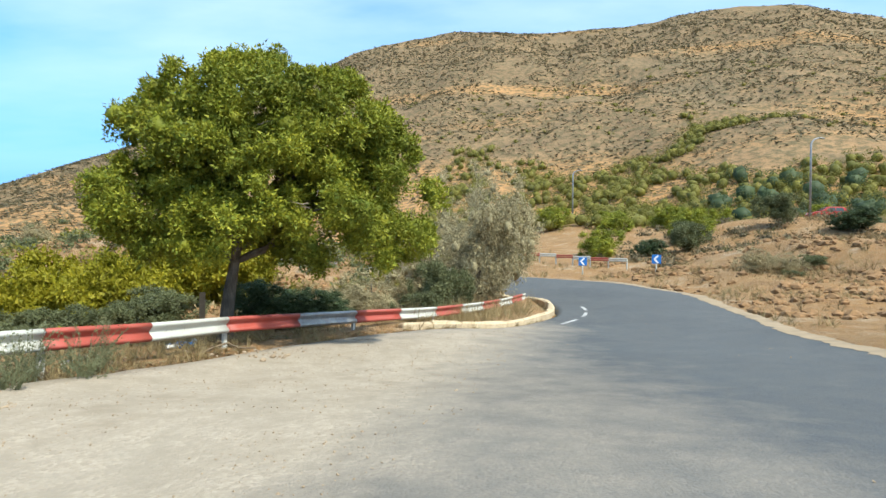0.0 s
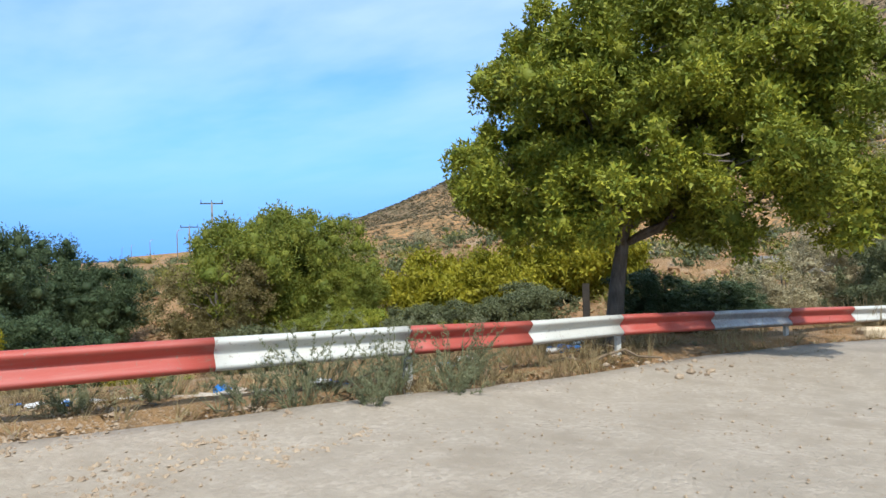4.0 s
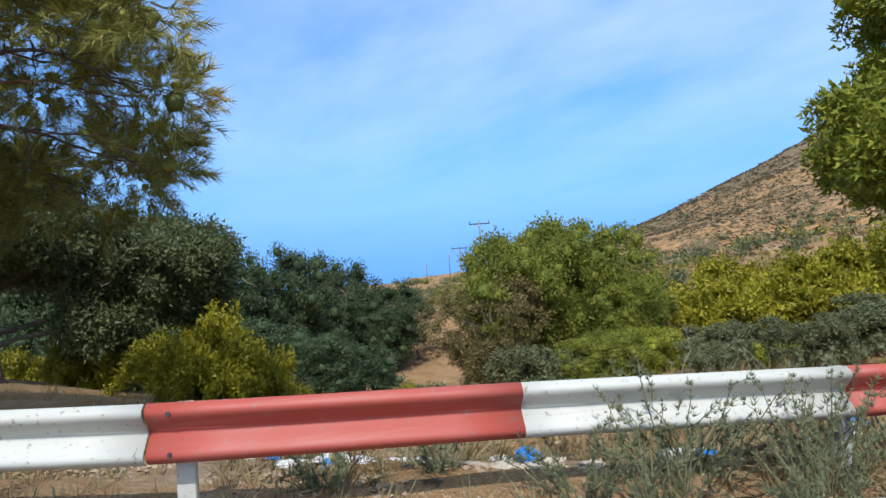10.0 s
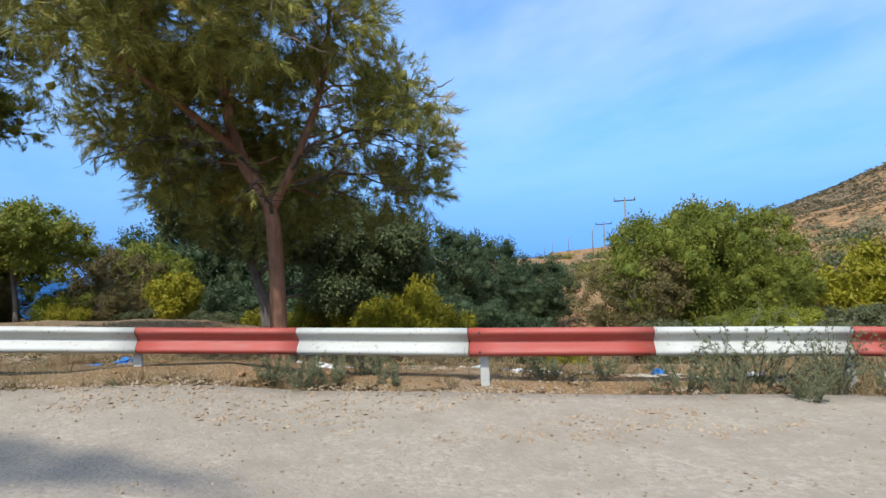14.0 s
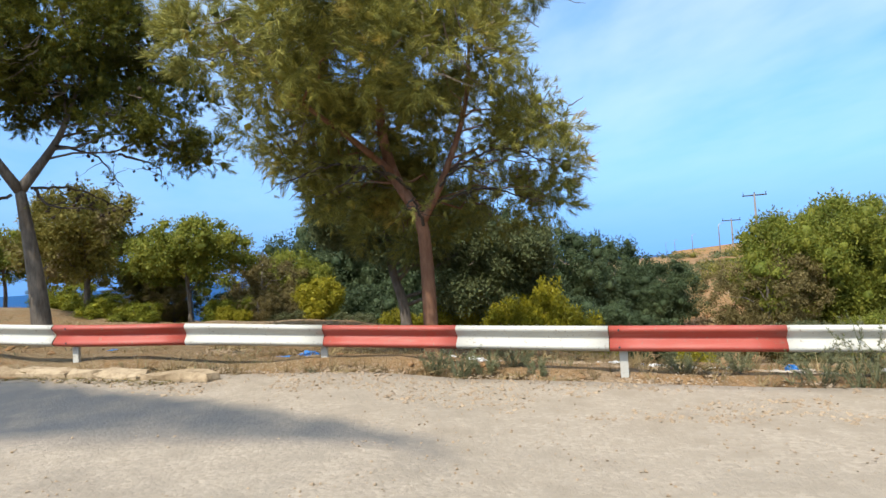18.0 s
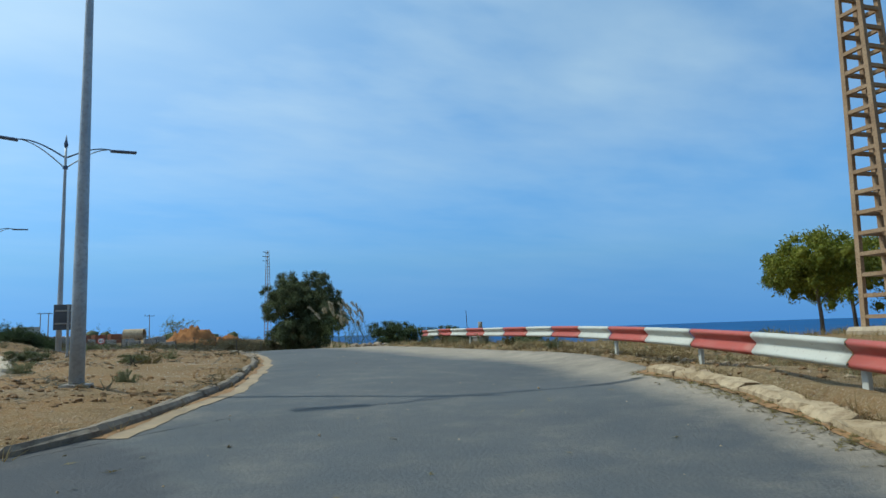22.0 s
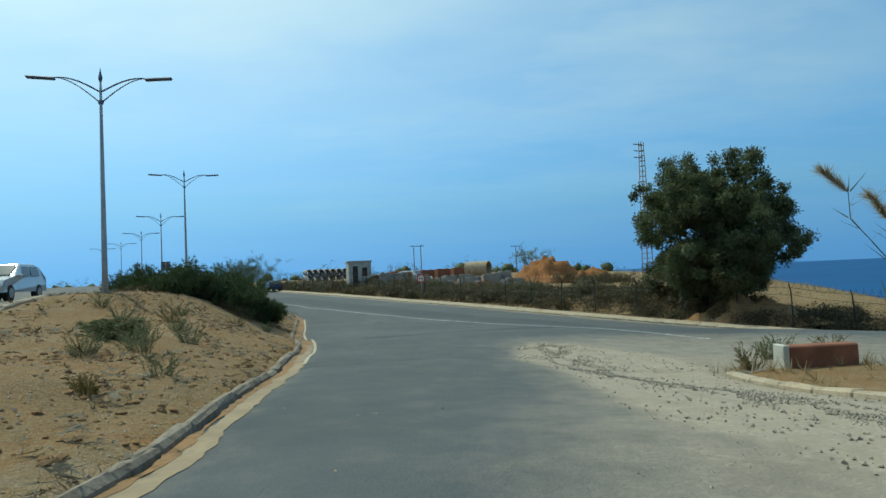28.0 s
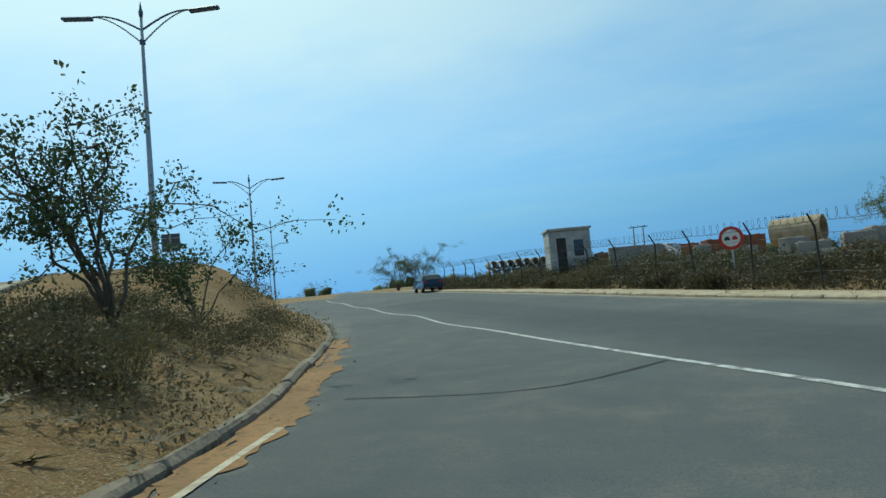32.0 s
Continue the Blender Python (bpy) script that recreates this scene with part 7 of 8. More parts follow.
tussocks("dry_grass", pts, "straw", (0.6, 1.7), "dry straw grass along the yard fence", seed=4)
pts = strewn(7000, (-16, 22, -124, -12), lambda x, y: off_road(x, y) & inside(x, y, ISLAND) & clump(x, y, 0.4, 0.12))
tussocks("dry_grass", pts, "straw", (0.3, 0.9), "thin dry grass on the dirt island", seed=5)
pts = strewn(9000, (-60, -20, -62, -10), lambda x, y: off_road(x, y) & clump(x, y, 0.35, -0.1))
tussocks("dry_grass", pts, "straw", (0.6, 1.6), "straw grass above the cliff", seed=6)
pts = strewn(9000, (5, 50, 20, 75), lambda x, y: off_road(x, y) & clump(x, y, 0.25, 0.05))
tussocks("dry_grass", pts, "straw", (0.8, 2.2), "dry grass on the bank beyond the bend", seed=7)
pts = strewn(5000, (-40, 6, 8, 60), lambda x, y: off_road(x, y) & (x < 4) & clump(x, y, 0.25, 0.0))
tussocks("dry_grass", pts, "straw", (0.8, 2.0), "dry grass in the valley", seed=8)
pts = strewn(95000, (-25, 1, -34, 19), lambda x, y: off_road(x, y) & (distance(x, y, rail_line) < 3.2) & clump(x, y, 0.9, 0.0))
tussocks("dry_grass", pts, "dead_grass", (0.3, 0.8), "brown dead grass along the kerb and rail", seed=14)
pts = strewn(24000, (-16, 4, -84, -12), lambda x, y: off_road(x, y) & inside(x, y, ISLAND) & clump(x, y, 0.5, 0.08))
tussocks("dry_grass", pts, "dead_grass", (0.3, 0.8), "thin dead grass on the dirt island", seed=15)
pts = strewn(900, (-2, 4, 18, 27), lambda x, y: off_road(x, y) & (distance(x, y, np.array(WEST_EDGE[18:28], float)) > 0.9) & clump(x, y, 0.6, -0.1))
tussocks("tall_grass", pts, "straw", (0.7, 1.7), "tall straw-dry grass behind the kerb", STALK, 9)
pts = strewn(2200, (-7, 3, 9, 22), lambda x, y: off_road(x, y) & (distance(x, y, rail_line) < 2.2) & clump(x, y, 0.8, 0.0))
tussocks("tall_grass", pts, "straw", (0.4, 1.1), "dry stalks along the rail", STALK, 10)
LITTER = [blade(9, 0.13, 0.011, 1.0, 0.02, 95 + k) * np.array([1.6, 1.6, 0.12]) for k in range(4)]
pts = strewn(30000, (-26, 4, -34, 26), lambda x, y: off_road(x, y) & (distance(x, y, rail_line) < 5) & clump(x, y, 0.9, -0.05))
ll = tussocks("leaf_litter", pts, "straw", (0.5, 1.5), "straw-coloured leaf litter and dead twigs", LITTER, 11)
ll.location.z = 0.05
kerb_foot = curve_through(beside(RAIL_KERB, 0.25), 0.3)[0]
pts = strewn(60000, (-17, -7, -13, 2), lambda x, y: rg.random(len(x)) < 0.75 * np.exp(-(distance(x, y, kerb_foot) / 0.2) ** 2) + 0.002)
ll = tussocks("leaf_litter", pts, "leaf_brown", (0.2, 0.5), "brown needles and dead twigs along the worn kerb", LITTER, 17)
ll.location.z = 0.06
pts = strewn(9000, (-26, 4, -34, 26), lambda x, y: off_road(x, y) & (distance(x, y, rail_line) < 4.5) & clump(x, y, 0.7, 0.05))
ll = tussocks("leaf_litter", pts, "scrub_dark", (0.5, 1.4), "brown leaf litter and dead twigs", LITTER, 12)
ll.location.z = 0.05
pts = strewn(9000, (-16, 6, -84, -12), lambda x, y: off_road(x, y) & inside(x, y, ISLAND) & clump(x, y, 0.5, 0.0))
ll = tussocks("leaf_litter", pts, "scrub_dark", (0.5, 1.6), "grey-brown dead twigs on the dirt island", LITTER, 13)
ll.location.z = 0.2


# ---- scrub on the hill, and woods at its foot ----
rh = np.random.default_rng(5)
hv = np.stack([hx, hy, hz], -1)


def on_hill(n, lo, hi_, az0=-60.0, az1=50.0):
    """n places on the hill: bearing and share of the way up."""
    a = rh.uniform(az0, az1, n)
    u = rh.uniform(lo, hi_, n) ** 0.8
    fa, fu = (a - haz[0]) / (haz[-1] - haz[0]) * (len(haz) - 1), u * (len(hr) - 1)
    i, j = fa.astype(int).clip(0, len(haz) - 2), fu.astype(int).clip(0, len(hr) - 2)
    da, du = (fa - i)[:, None], (fu - j)[:, None]
    return (hv[i, j] * (1 - da) + hv[i + 1, j] * da) * (1 - du) + (hv[i, j + 1] * (1 - da) + hv[i + 1, j + 1] * da) * du


p = on_hill(78000, 0.02, 0.9)
dens = np.array([noise.noise((a * 0.02, b * 0.02, c * 0.05)) + 0.6 * noise.noise((a * 0.09, b * 0.09, 4.0)) for a, b, c in p])
p = p[dens > -0.34]
v, f = scatter(p, SCRUB, rh.uniform(0.6, 1.7, len(p)) * np.interp(np.hypot(p[:, 0], p[:, 1]), [100, 400], [0.7, 1.35]), rh, np.tile([0, 0, 4.0], (len(p), 1)))
tagged(mesh("hill_scrub", v, f, "scrub"), "low grey scrub over the dry hill", "scrub", kind="stuff")


def woods(name, centres, size, each, leaf, label, seed, fine=False):
    """Far woods as one piece of stuff."""
    r = np.random.default_rng(seed)
    c = np.repeat(np.asarray(centres, float), each, 0)
    d = r.normal(size=c.shape)
    d /= np.linalg.norm(d, axis=1)[:, None]
    d[:, 2] = np.abs(d[:, 2])
    sc = np.repeat(r.uniform(0.6, 1.35, len(centres)), each)[:, None]
    q = c + d * np.array(size) * sc * (0.6 + 0.4 * r.random((len(c), 1)))
    v, f = scatter(q, fine if isinstance(fine, list) else SMALL if fine else FAR, r.uniform(0.6, 1.1, len(q)) if fine else r.uniform(1.0, 2.0, len(q)), r, d)
    if not fine:
        hv_, hf_ = hearts(np.asarray(centres, float) + (0, 0, size[2] * 0.35), np.full(len(centres), min(size) * 0.5), r)
        f = np.concatenate([f, hf_ + len(v)])
        v = np.concatenate([v, hv_])
    return tagged(mesh(name, v, f, leaf), label, "trees", kind="stuff")


p = on_hill(2000, 0.0, 0.24, -52, 2)
p = p[[noise.noise((a * 0.03, b * 0.03, 2.0)) + 0.5 * noise.noise((a * 0.1, b * 0.1, 6.0)) > c / 38 - 0.62 for a, b, c in p]]
woods("far_woods", p, (3.6, 3.6, 2.6), 26, "olive_far", "olive-green bushes at the hill's foot", 41)
p = on_hill(60, 0.0, 0.06, -50, -22)
woods("far_woods", p, (4.2, 4.2, 4.0), 46, "leaf_dark", "dark green trees by the upper road", 42)
def off(n, x0, x1, y0, y1, sink=0.2):
    q = np.column_stack([rh.uniform(x0, x1, n), rh.uniform(y0, y1, n)])
    q = q[off_road(q[:, 0], q[:, 1])]
    return np.column_stack([q, land(q[:, 0], q[:, 1]) - sink])


woods("far_woods", off(120, 5, 75, 88, 128), (2.6, 2.6, 2.3), 30, "olive_far", "olive-green bushes above the bend", 51)
woods("far_woods", off(40, 30, 80, 80, 112), (2.6, 2.6, 2.4), 30, "leaf_dark", "dark green bushes above the bend", 52)
woods("far_bushes", off(150, 14, 60, 46, 92), (0.9, 0.9, 0.7), 14, "scrub", "dry grey scrub on the orange bank", 53)
woods("far_bushes", off(420, -90, 8, 52, 150), (1.3, 1.3, 0.9), 12, "leaf_grey", "grey-green scrub on the orange slope", 54)
woods("far_bushes", off(260, -90, 8, 56, 150), (1.5, 1.5, 1.1), 14, "olive_far", "olive scrub on the orange slope", 55)
woods("far_bushes", off(260, -70, 8, 52, 140), (1.1, 1.1, 0.6), 10, "straw", "straw-dry clumps on the orange slope", 56)
woods("valley_scrub", off(260, -75, 4, 36, 62), (0.9, 0.9, 0.6), 16, "leaf_grey", "grey scrub on the orange valley side", 57)
woods("valley_scrub", off(220, -75, 4, 34, 62), (0.8, 0.8, 0.55), 16, "olive_far", "olive scrub on the orange valley side", 58)
woods("valley_scrub", off(260, -75, 4, 30, 62), (0.6, 0.6, 0.35), 12, "straw", "straw clumps on the orange valley side", 59)
p = on_hill(160, 0.1, 0.4, -45, 10)
woods("far_bushes", p, (1.9, 1.9, 1.3), 14, "olive_far", "scattered olive bushes on the hillside", 43)
p = on_hill(70, 0.0, 0.12, 8, 46)
woods("far_bushes", p, (2.4, 2.4, 1.8), 30, "leaf_grey", "grey-green bushes on the orange slope", 44)
xy = np.column_stack([rh.uniform(-60, 140, 130), rh.uniform(-330, -190, 130)])
woods("far_woods", np.column_stack([xy, land(xy[:, 0], xy[:, 1]) - 0.6]), (4.5, 4.5, 3.6), 30, "leaf_big", "dark line of trees far beyond the yard", 45)
xy = np.column_stack([rh.uniform(20, 110, 60), rh.uniform(-190, -60, 60)])
xy = xy[off_road(xy[:, 0], xy[:, 1]) & (xy[:, 0] > 30 - (xy[:, 1] + 60) * 0.55)]
woods("far_woods", np.column_stack([xy, land(xy[:, 0], xy[:, 1])]), (3.2, 3.2, 3.0), 34, "leaf_big", "dark bushes beyond the highway", 46)
far_line = curve_through(FAR_EDGE, 2.0)[0]
xy = np.column_stack([rh.uniform(-46, 14, 4600), rh.uniform(-140, -72, 4600)])
dd = distance(xy[:, 0], xy[:, 1], far_line)
xy = xy[off_road(xy[:, 0], xy[:, 1]) & (dd > 2.4) & (dd < 10) & (xy[:, 1] < -66 - (xy[:, 0] + 44) * .72)]
woods("yard_scrub", np.column_stack([xy, land(xy[:, 0], xy[:, 1])]), (1.0, 1.0, 0.8), 24, "scrub_dark", "low grey-brown scrub under the yard fence", 47, True)
k = rh.choice(len(xy), 120, replace=False)
woods("yard_bushes", np.column_stack([xy[k], land(xy[k, 0], xy[k, 1])]), (1.1, 1.1, 1.1), 60, "scrub_green", "grey-green bushes inside the yard fence", 57, True)
pts = strewn(260, (-12, -1, -84, -65), lambda x, y: off_road(x, y) & inside(x, y, ISLAND) & (distance(x, y, np.array(ISLAND_EDGE, float)) > 1.3) & clump(x, y, 0.5, -0.1))
pts = np.asarray(pts, float)
woods("low_scrub", np.column_stack([pts[:, :2], land(pts[:, 0], pts[:, 1]) + 0.1]), (0.4, 0.4, 0.22), 24, "bank_brown", "low brown scrub on the tip of the dirt island", 59, TWIGGY)
hp = np.column_stack([rh.normal(-33.5, 2.4, 46), rh.normal(-115.6, 1.3, 46)])
woods("heap_scrub", np.column_stack([hp, land(hp[:, 0], hp[:, 1])]), (0.9, 0.9, 1.1), 44, "bank_brown", "dark weeds round the foot of the soil heaps", 58, True)
k = rh.choice(len(xy), 90, replace=False)
woods("yard_bushes", np.column_stack([xy[k], land(xy[k, 0], xy[k, 1])]), (0.9, 0.9, 1.15), 70, "bank_brown", "brown-green bushes under the yard fence", 50, True)
xy = np.column_stack([rh.uniform(-48, -27, 36), rh.uniform(-62, -22, 36)])
woods("cliff_scrub", np.column_stack([xy, land(xy[:, 0], xy[:, 1]) - 0.2]), (1.1, 1.1, 0.6), 50, "leaf_big", "low dark scrub above the cliff", 48, True)
xy = np.column_stack([rh.uniform(-9, 1, 150), rh.uniform(-92, -68, 150)])
xy = xy[off_road(xy[:, 0], xy[:, 1]) & inside(xy[:, 0], xy[:, 1], ISLAND) & (distance(xy[:, 0], xy[:, 1], SHORE) < 4.5) & (distance(xy[:, 0], xy[:, 1], SHORE) > 0.9)]
woods("bank_scrub", np.column_stack([xy, land(xy[:, 0], xy[:, 1])]), (0.75, 0.75, 0.5), 44, "bank_brown", "brown dry scrub on the bank", 49, TWIGGY)


# ---- sapling on the bank, small trees of the yard ----
def loose_tree(name, x, y, height, spread, leaf, label, seed, count=420, category="tree"):
    r = np.random.default_rng(seed)
    ob = thing(name, x, y, z_at(x, y) - 0.05, label, category)
    tl, ends, fine = [], [], []
    for _ in range(9):
        a = r.uniform(0, 2 * math.pi)
        tip = np.array([math.cos(a) * spread * r.uniform(0.4, 1), math.sin(a) * spread * r.uniform(0.4, 1), height * r.uniform(0.55, 1.0)])
        p = limb((0, 0, 0.1), tip, r, 0.35, 8)
        tl.append((p, np.linspace(0.012 * height, 0.003 * height, 8), 5))
        for _ in range(6):
            k = r.integers(3, 8)
            q = limb(p[k], p[k] + r.normal(size=3) * np.array([.5, .5, .25]) * spread * 0.6, r, -0.1, 5)
            fine.append((q, np.linspace(0.014, 0.005, 5), 3))
            ends += list(q[2:])
        ends += list(p[5:])
    v, f = tubes(tl)
    tagged(mesh("stem_tangle", v, f, "bark_grey", ob, smooth=True), kind="stuff")
    v, f = tubes(fine)
    tagged(mesh("twig_tangle", v, f, "bark_grey", ob), kind="stuff")
    e = np.array(ends)[r.integers(0, len(ends), count)] + r.normal(size=(count, 3)) * 0.13
    v, f = scatter(e, LOOSE, r.uniform(0.4, 0.8, count), r)
    mesh("crown", v, f, leaf, ob)
    return ob


loose_tree("sapling", -2.7, -81.0, 3.0, 2.1, "leaf_dark", "loose leafy sapling on the road bank", 61, 800)
loose_tree("sapling", -1.8, -84.0, 1.8, 1.5, "leaf_dark", "low leafy sapling on the road bank", 62, 380)
loose_tree("small_tree", -27.6, -127.5, 5.0, 3.0, "leaf_mid", "small airy green tree behind the soil heap", 63, 800)
loose_tree("small_tree", 12.5, -134, 4.6, 3.4, "leaf_big", "dark bushy tree at the yard's end", 64, 1100)
loose_tree("small_tree", 17, -139, 4.0, 3.2, "leaf_big", "dark bushy tree at the yard's end", 65, 1000)


def reeds(x, y, seed):
    r = np.random.default_rng(seed)
    ob = thing("reed_clump", x, y, z_at(x, y), "tall green reeds with straw plumes by the kerb", "reeds")
    tl, lv, pl, pd = [], [], [], []
    for _ in range(16):
        a = r.uniform(0, 2 * math.pi)
        root = np.array([r.normal() * 0.7, r.normal() * 0.6, 0])
        h_ = r.uniform(2.2, 4.0)
        tip = root + np.array([0.9 + r.normal() * 0.25, 0.3 + r.normal() * 0.3, 0]) * h_ * 0.28 + np.array([0, 0, h_])
        p = limb(root, tip, r, 0.25, 8)
        tl.append((p, np.linspace(0.014, 0.005, 8), 4))
        for u in np.linspace(0.1, 0.85, 12):
            lv.append([np.interp(u * 7, range(8), p[:, j]) for j in range(3)])
        if h_ > 2.4:
            for u in np.linspace(0.84, 1.02, 22):
                pl.append(p[6] + (p[7] - p[6]) * (u - 0.84) / 0.14 * 1.2)
                pd.append(p[7] - p[6])
    v, f = tubes(tl)
    tagged(mesh("cane_tangle", v, f, "reed", ob), kind="stuff")
    v, f = scatter(np.array(lv), [blade(2, 0.62, 0.014, 0.9, 0.35, 500 + k) for k in range(4)], r.uniform(0.6, 1.1, len(lv)), r, np.tile([0, 0, 1.0], (len(lv), 1)))
    tagged(mesh("leaf_tangle", v, f, "reed", ob), kind="stuff")
    pd = np.array(pd)
    pd /= np.linalg.norm(pd, axis=1)[:, None]
    v, f = scatter(np.array(pl), [blade(30, 0.27, 0.005, 0.4, 0.9, 520 + k) for k in range(4)], r.uniform(0.6, 1.1, len(pl)), r, pd)
    tagged(mesh("plume_tangle", v, f, "plume", ob, "straw-coloured feathery plumes"), kind="stuff")


reeds(-25.3, -48.3, 71)
reeds(-27.6, -49.6, 72)


# ---- stones and litter ----
def stone_template(seed):
    r = np.random.default_rng(seed)
    bm = bmesh.new()
    bmesh.ops.create_icosphere(bm, subdivisions=1, radius=1.0)
    for v in bm.verts:
        v.co *= 1 + r.normal() * 0.16
        v.co.z *= 0.62
    bm.faces.ensure_lookup_table()
    tri = np.array([[v.co[:] for v in f.verts] for f in bm.faces])
    bm.free()
    return tri


STONES = [stone_template(600 + k) for k in range(5)]


def pebble_template(seed):
    """A small chip of stone: eight uneven faces."""
    r = np.random.default_rng(seed)
    p = np.array([(1, 0, 0), (-1, 0, 0), (0, 1, 0), (0, -1, 0), (0, 0, 0.7), (0, 0, -0.6)]) * r.uniform(0.65, 1.1, (6, 1)) + r.normal(size=(6, 3)) * 0.16
    return p[np.array([(0, 2, 4), (2, 1, 4), (1, 3, 4), (3, 0, 4), (2, 0, 5), (1, 2, 5), (3, 1, 5), (0, 3, 5)])]


PEBBLES = [pebble_template(640 + k) for k in range(6)]


bpy.context.view_layer.update()


def soil_top(p):
    """The height of the soil's own surface under each place."""
    out = []
    for x, y in p:
        hit, at, _, _ = ground.ray_cast((x, y, 60.0), (0, 0, -1))
        out.append(at.z if hit else 0.0)
    return np.array(out)


def stones(name, places, scale, label, seed, sink=0.3, lift=0.03, on_soil=False):
    r = np.random.default_rng(seed)
    p = np.asarray(places, float)
    s = r.uniform(0, 1, len(p)) ** 2.2 * (scale[1] - scale[0]) + scale[0]
    z = soil_top(p) if on_soil else land(p[:, 0], p[:, 1]) + lift
    v, f = scatter(np.column_stack([p, z + s * sink]), PEBBLES if scale[1] < 0.04 else STONES, s, r, np.tile([0, 0, 2.0], (len(p), 1)))
    return tagged(mesh(name, v, f, "stones"), label, "stones", kind="stuff")


pts = strewn(18000, (-10, 4, -5, 22), lambda x, y: (inside(x, y, LAYBY) | inside(x, y, GRAVEL2)) & clump(x, y, 0.8, -0.12))
stones("gravel", pts, (0.006, 0.022), "loose pale gravel over the lay-by", 1)
pts = strewn(26000, (-12, -4, -3, 8), lambda x, y: (distance(x, y, rail_line) < 2.0) & (off_road(x, y) | inside(x, y, LAYBY)) & (distance(x, y, rail_line) > 0.1) & clump(x, y, 1.0, -0.15) & ~((x < -8.6) & (y < 0.5)))
stones("gravel", pts, (0.014, 0.0395), "grey gravel banked along the rail", 2, lift=0.02)
pts = strewn(1200, (-24, 8, -60, 24), lambda x, y: ~off_road(x, y))
stones("road_grit", pts, (0.01, 0.03), "scattered small stones on the asphalt", 3)
pts = strewn(9000, (-16, 4, -90, -12), lambda x, y: off_road(x, y) & inside(x, y, ISLAND))
stones("island_stones", pts, (0.01, 0.038), "loose stones on the dirt island", 4, 0.15, on_soil=True)
pts = strewn(22000, (-15, -3, -74, -12), lambda x, y: off_road(x, y) & inside(x, y, ISLAND) & clump(x, y, 0.35, -0.2))
ps = stones("island_stones", pts, (0.008, 0.036), "pale flat stones on the dirt island", 7, 0.1, on_soil=True)
ps.data.materials[0] = M["pale_stone"]
pts = strewn(1400, (-26, 4, -36, 30), lambda x, y: off_road(x, y) & (distance(x, y, rail_line) < 5))
stones("verge_stones", pts, (0.01, 0.045), "loose stones on the verge", 5)
STREAK = curve_through([(-19.5, -56.2), (-20.0, -51.5), (-20.8, -47.5), (-21.4, -42.5), (-21.6, -39)], 0.5)[0]
pts = strewn(60000, (-24, -18, -58, -38), lambda x, y: ~off_road(x, y) & inside(x, y, MOUTH) & (rg.random(len(x)) < 0.08 + 0.85 * np.exp(-(distance(x, y, STREAK) / 0.65) ** 2)) & clump(x * 1.5, y * 0.6, 1.6, -0.12))
ps = stones("gravel", pts, (0.008, 0.034), "loose grey gravel swept into streaks at the road mouth", 6)
ps.data.materials[0] = M["gravel_grey"]
pts = strewn(7000, (-26, -13, -58, -38), lambda x, y: (dust_at(x, y) > 0.5) & ~off_road(x, y) & clump(x, y, 0.6, -0.1))
ps = stones("gravel", pts, (0.006, 0.022), "loose pale gravel at the road mouth", 16)
ps.data.materials[0] = M["pale_stone"]
for k, (x, y, n, s) in enumerate(((-3.0, 12.9, 50, .05), (-15.9, -9.6, 50, .08), (-16.8, -10.9, 60, .08), (-17.4, -12.4, 40, .07), (-22.2, -36.5, 40, .2))):
    q = np.column_stack([rg.normal(x, 0.55, n), rg.normal(y, 0.4, n)])
    stones("rubble", q, (s * 0.35, s * 1.3), "small heap of pale broken rubble by the rail", 20 + k)


def clods(places, scale, label, seed):
    ob = stones("soil_clods", places, scale, label, seed, 0.1, on_soil=True)
    ob.data.materials[0] = M["clod"]
    return ob


pts = strewn(14000, (-15, 0, -76, -12), lambda x, y: off_road(x, y) & inside(x, y, ISLAND) & clump(x, y, 0.5, -0.1))
clods(pts, (0.015, 0.07), "dry brown clods on the dirt island", 31)
spill = curve_through(beside(ISLAND_EDGE[11:15], 0.25), 0.5)[0]
pts = strewn(9000, (-10, 0, -90, -70), lambda x, y: rg.random(len(x)) < np.exp(-(distance(x, y, spill) / 0.22) ** 2) * 0.8)
ob = stones("soil_clods", pts, (0.006, 0.03), "orange clods fallen on the road's edge", 36)
ob.data.materials[0] = M["clod"]
pts = strewn(9000, (12, 50, 8, 62), lambda x, y: off_road(x, y) & clump(x, y, 0.3, -0.05))
clods(pts, (0.06, 0.35), "orange clods on the bank beyond the bend", 32)
pts = strewn(9000, (-26, 3, -34, 22), lambda x, y: off_road(x, y) & (distance(x, y, rail_line) < 4) & clump(x, y, 0.6, 0.0))
clods(pts, (0.015, 0.07), "orange clods along the rail", 33)
pts = strewn(7000, (-75, 4, 26, 64), lambda x, y: off_road(x, y) & clump(x, y, 0.2, -0.05))
clods(pts, (0.08, 0.4), "orange clods on the valley side", 34)
pts = strewn(5000, (14, 55, 10, 66), lambda x, y: off_road(x, y) & clump(x, y, 0.2, 0.0))
tussocks("dry_grass", pts, "dead_grass", (0.8, 2.6), "dead brown grass on the bank beyond the bend", seed=16)


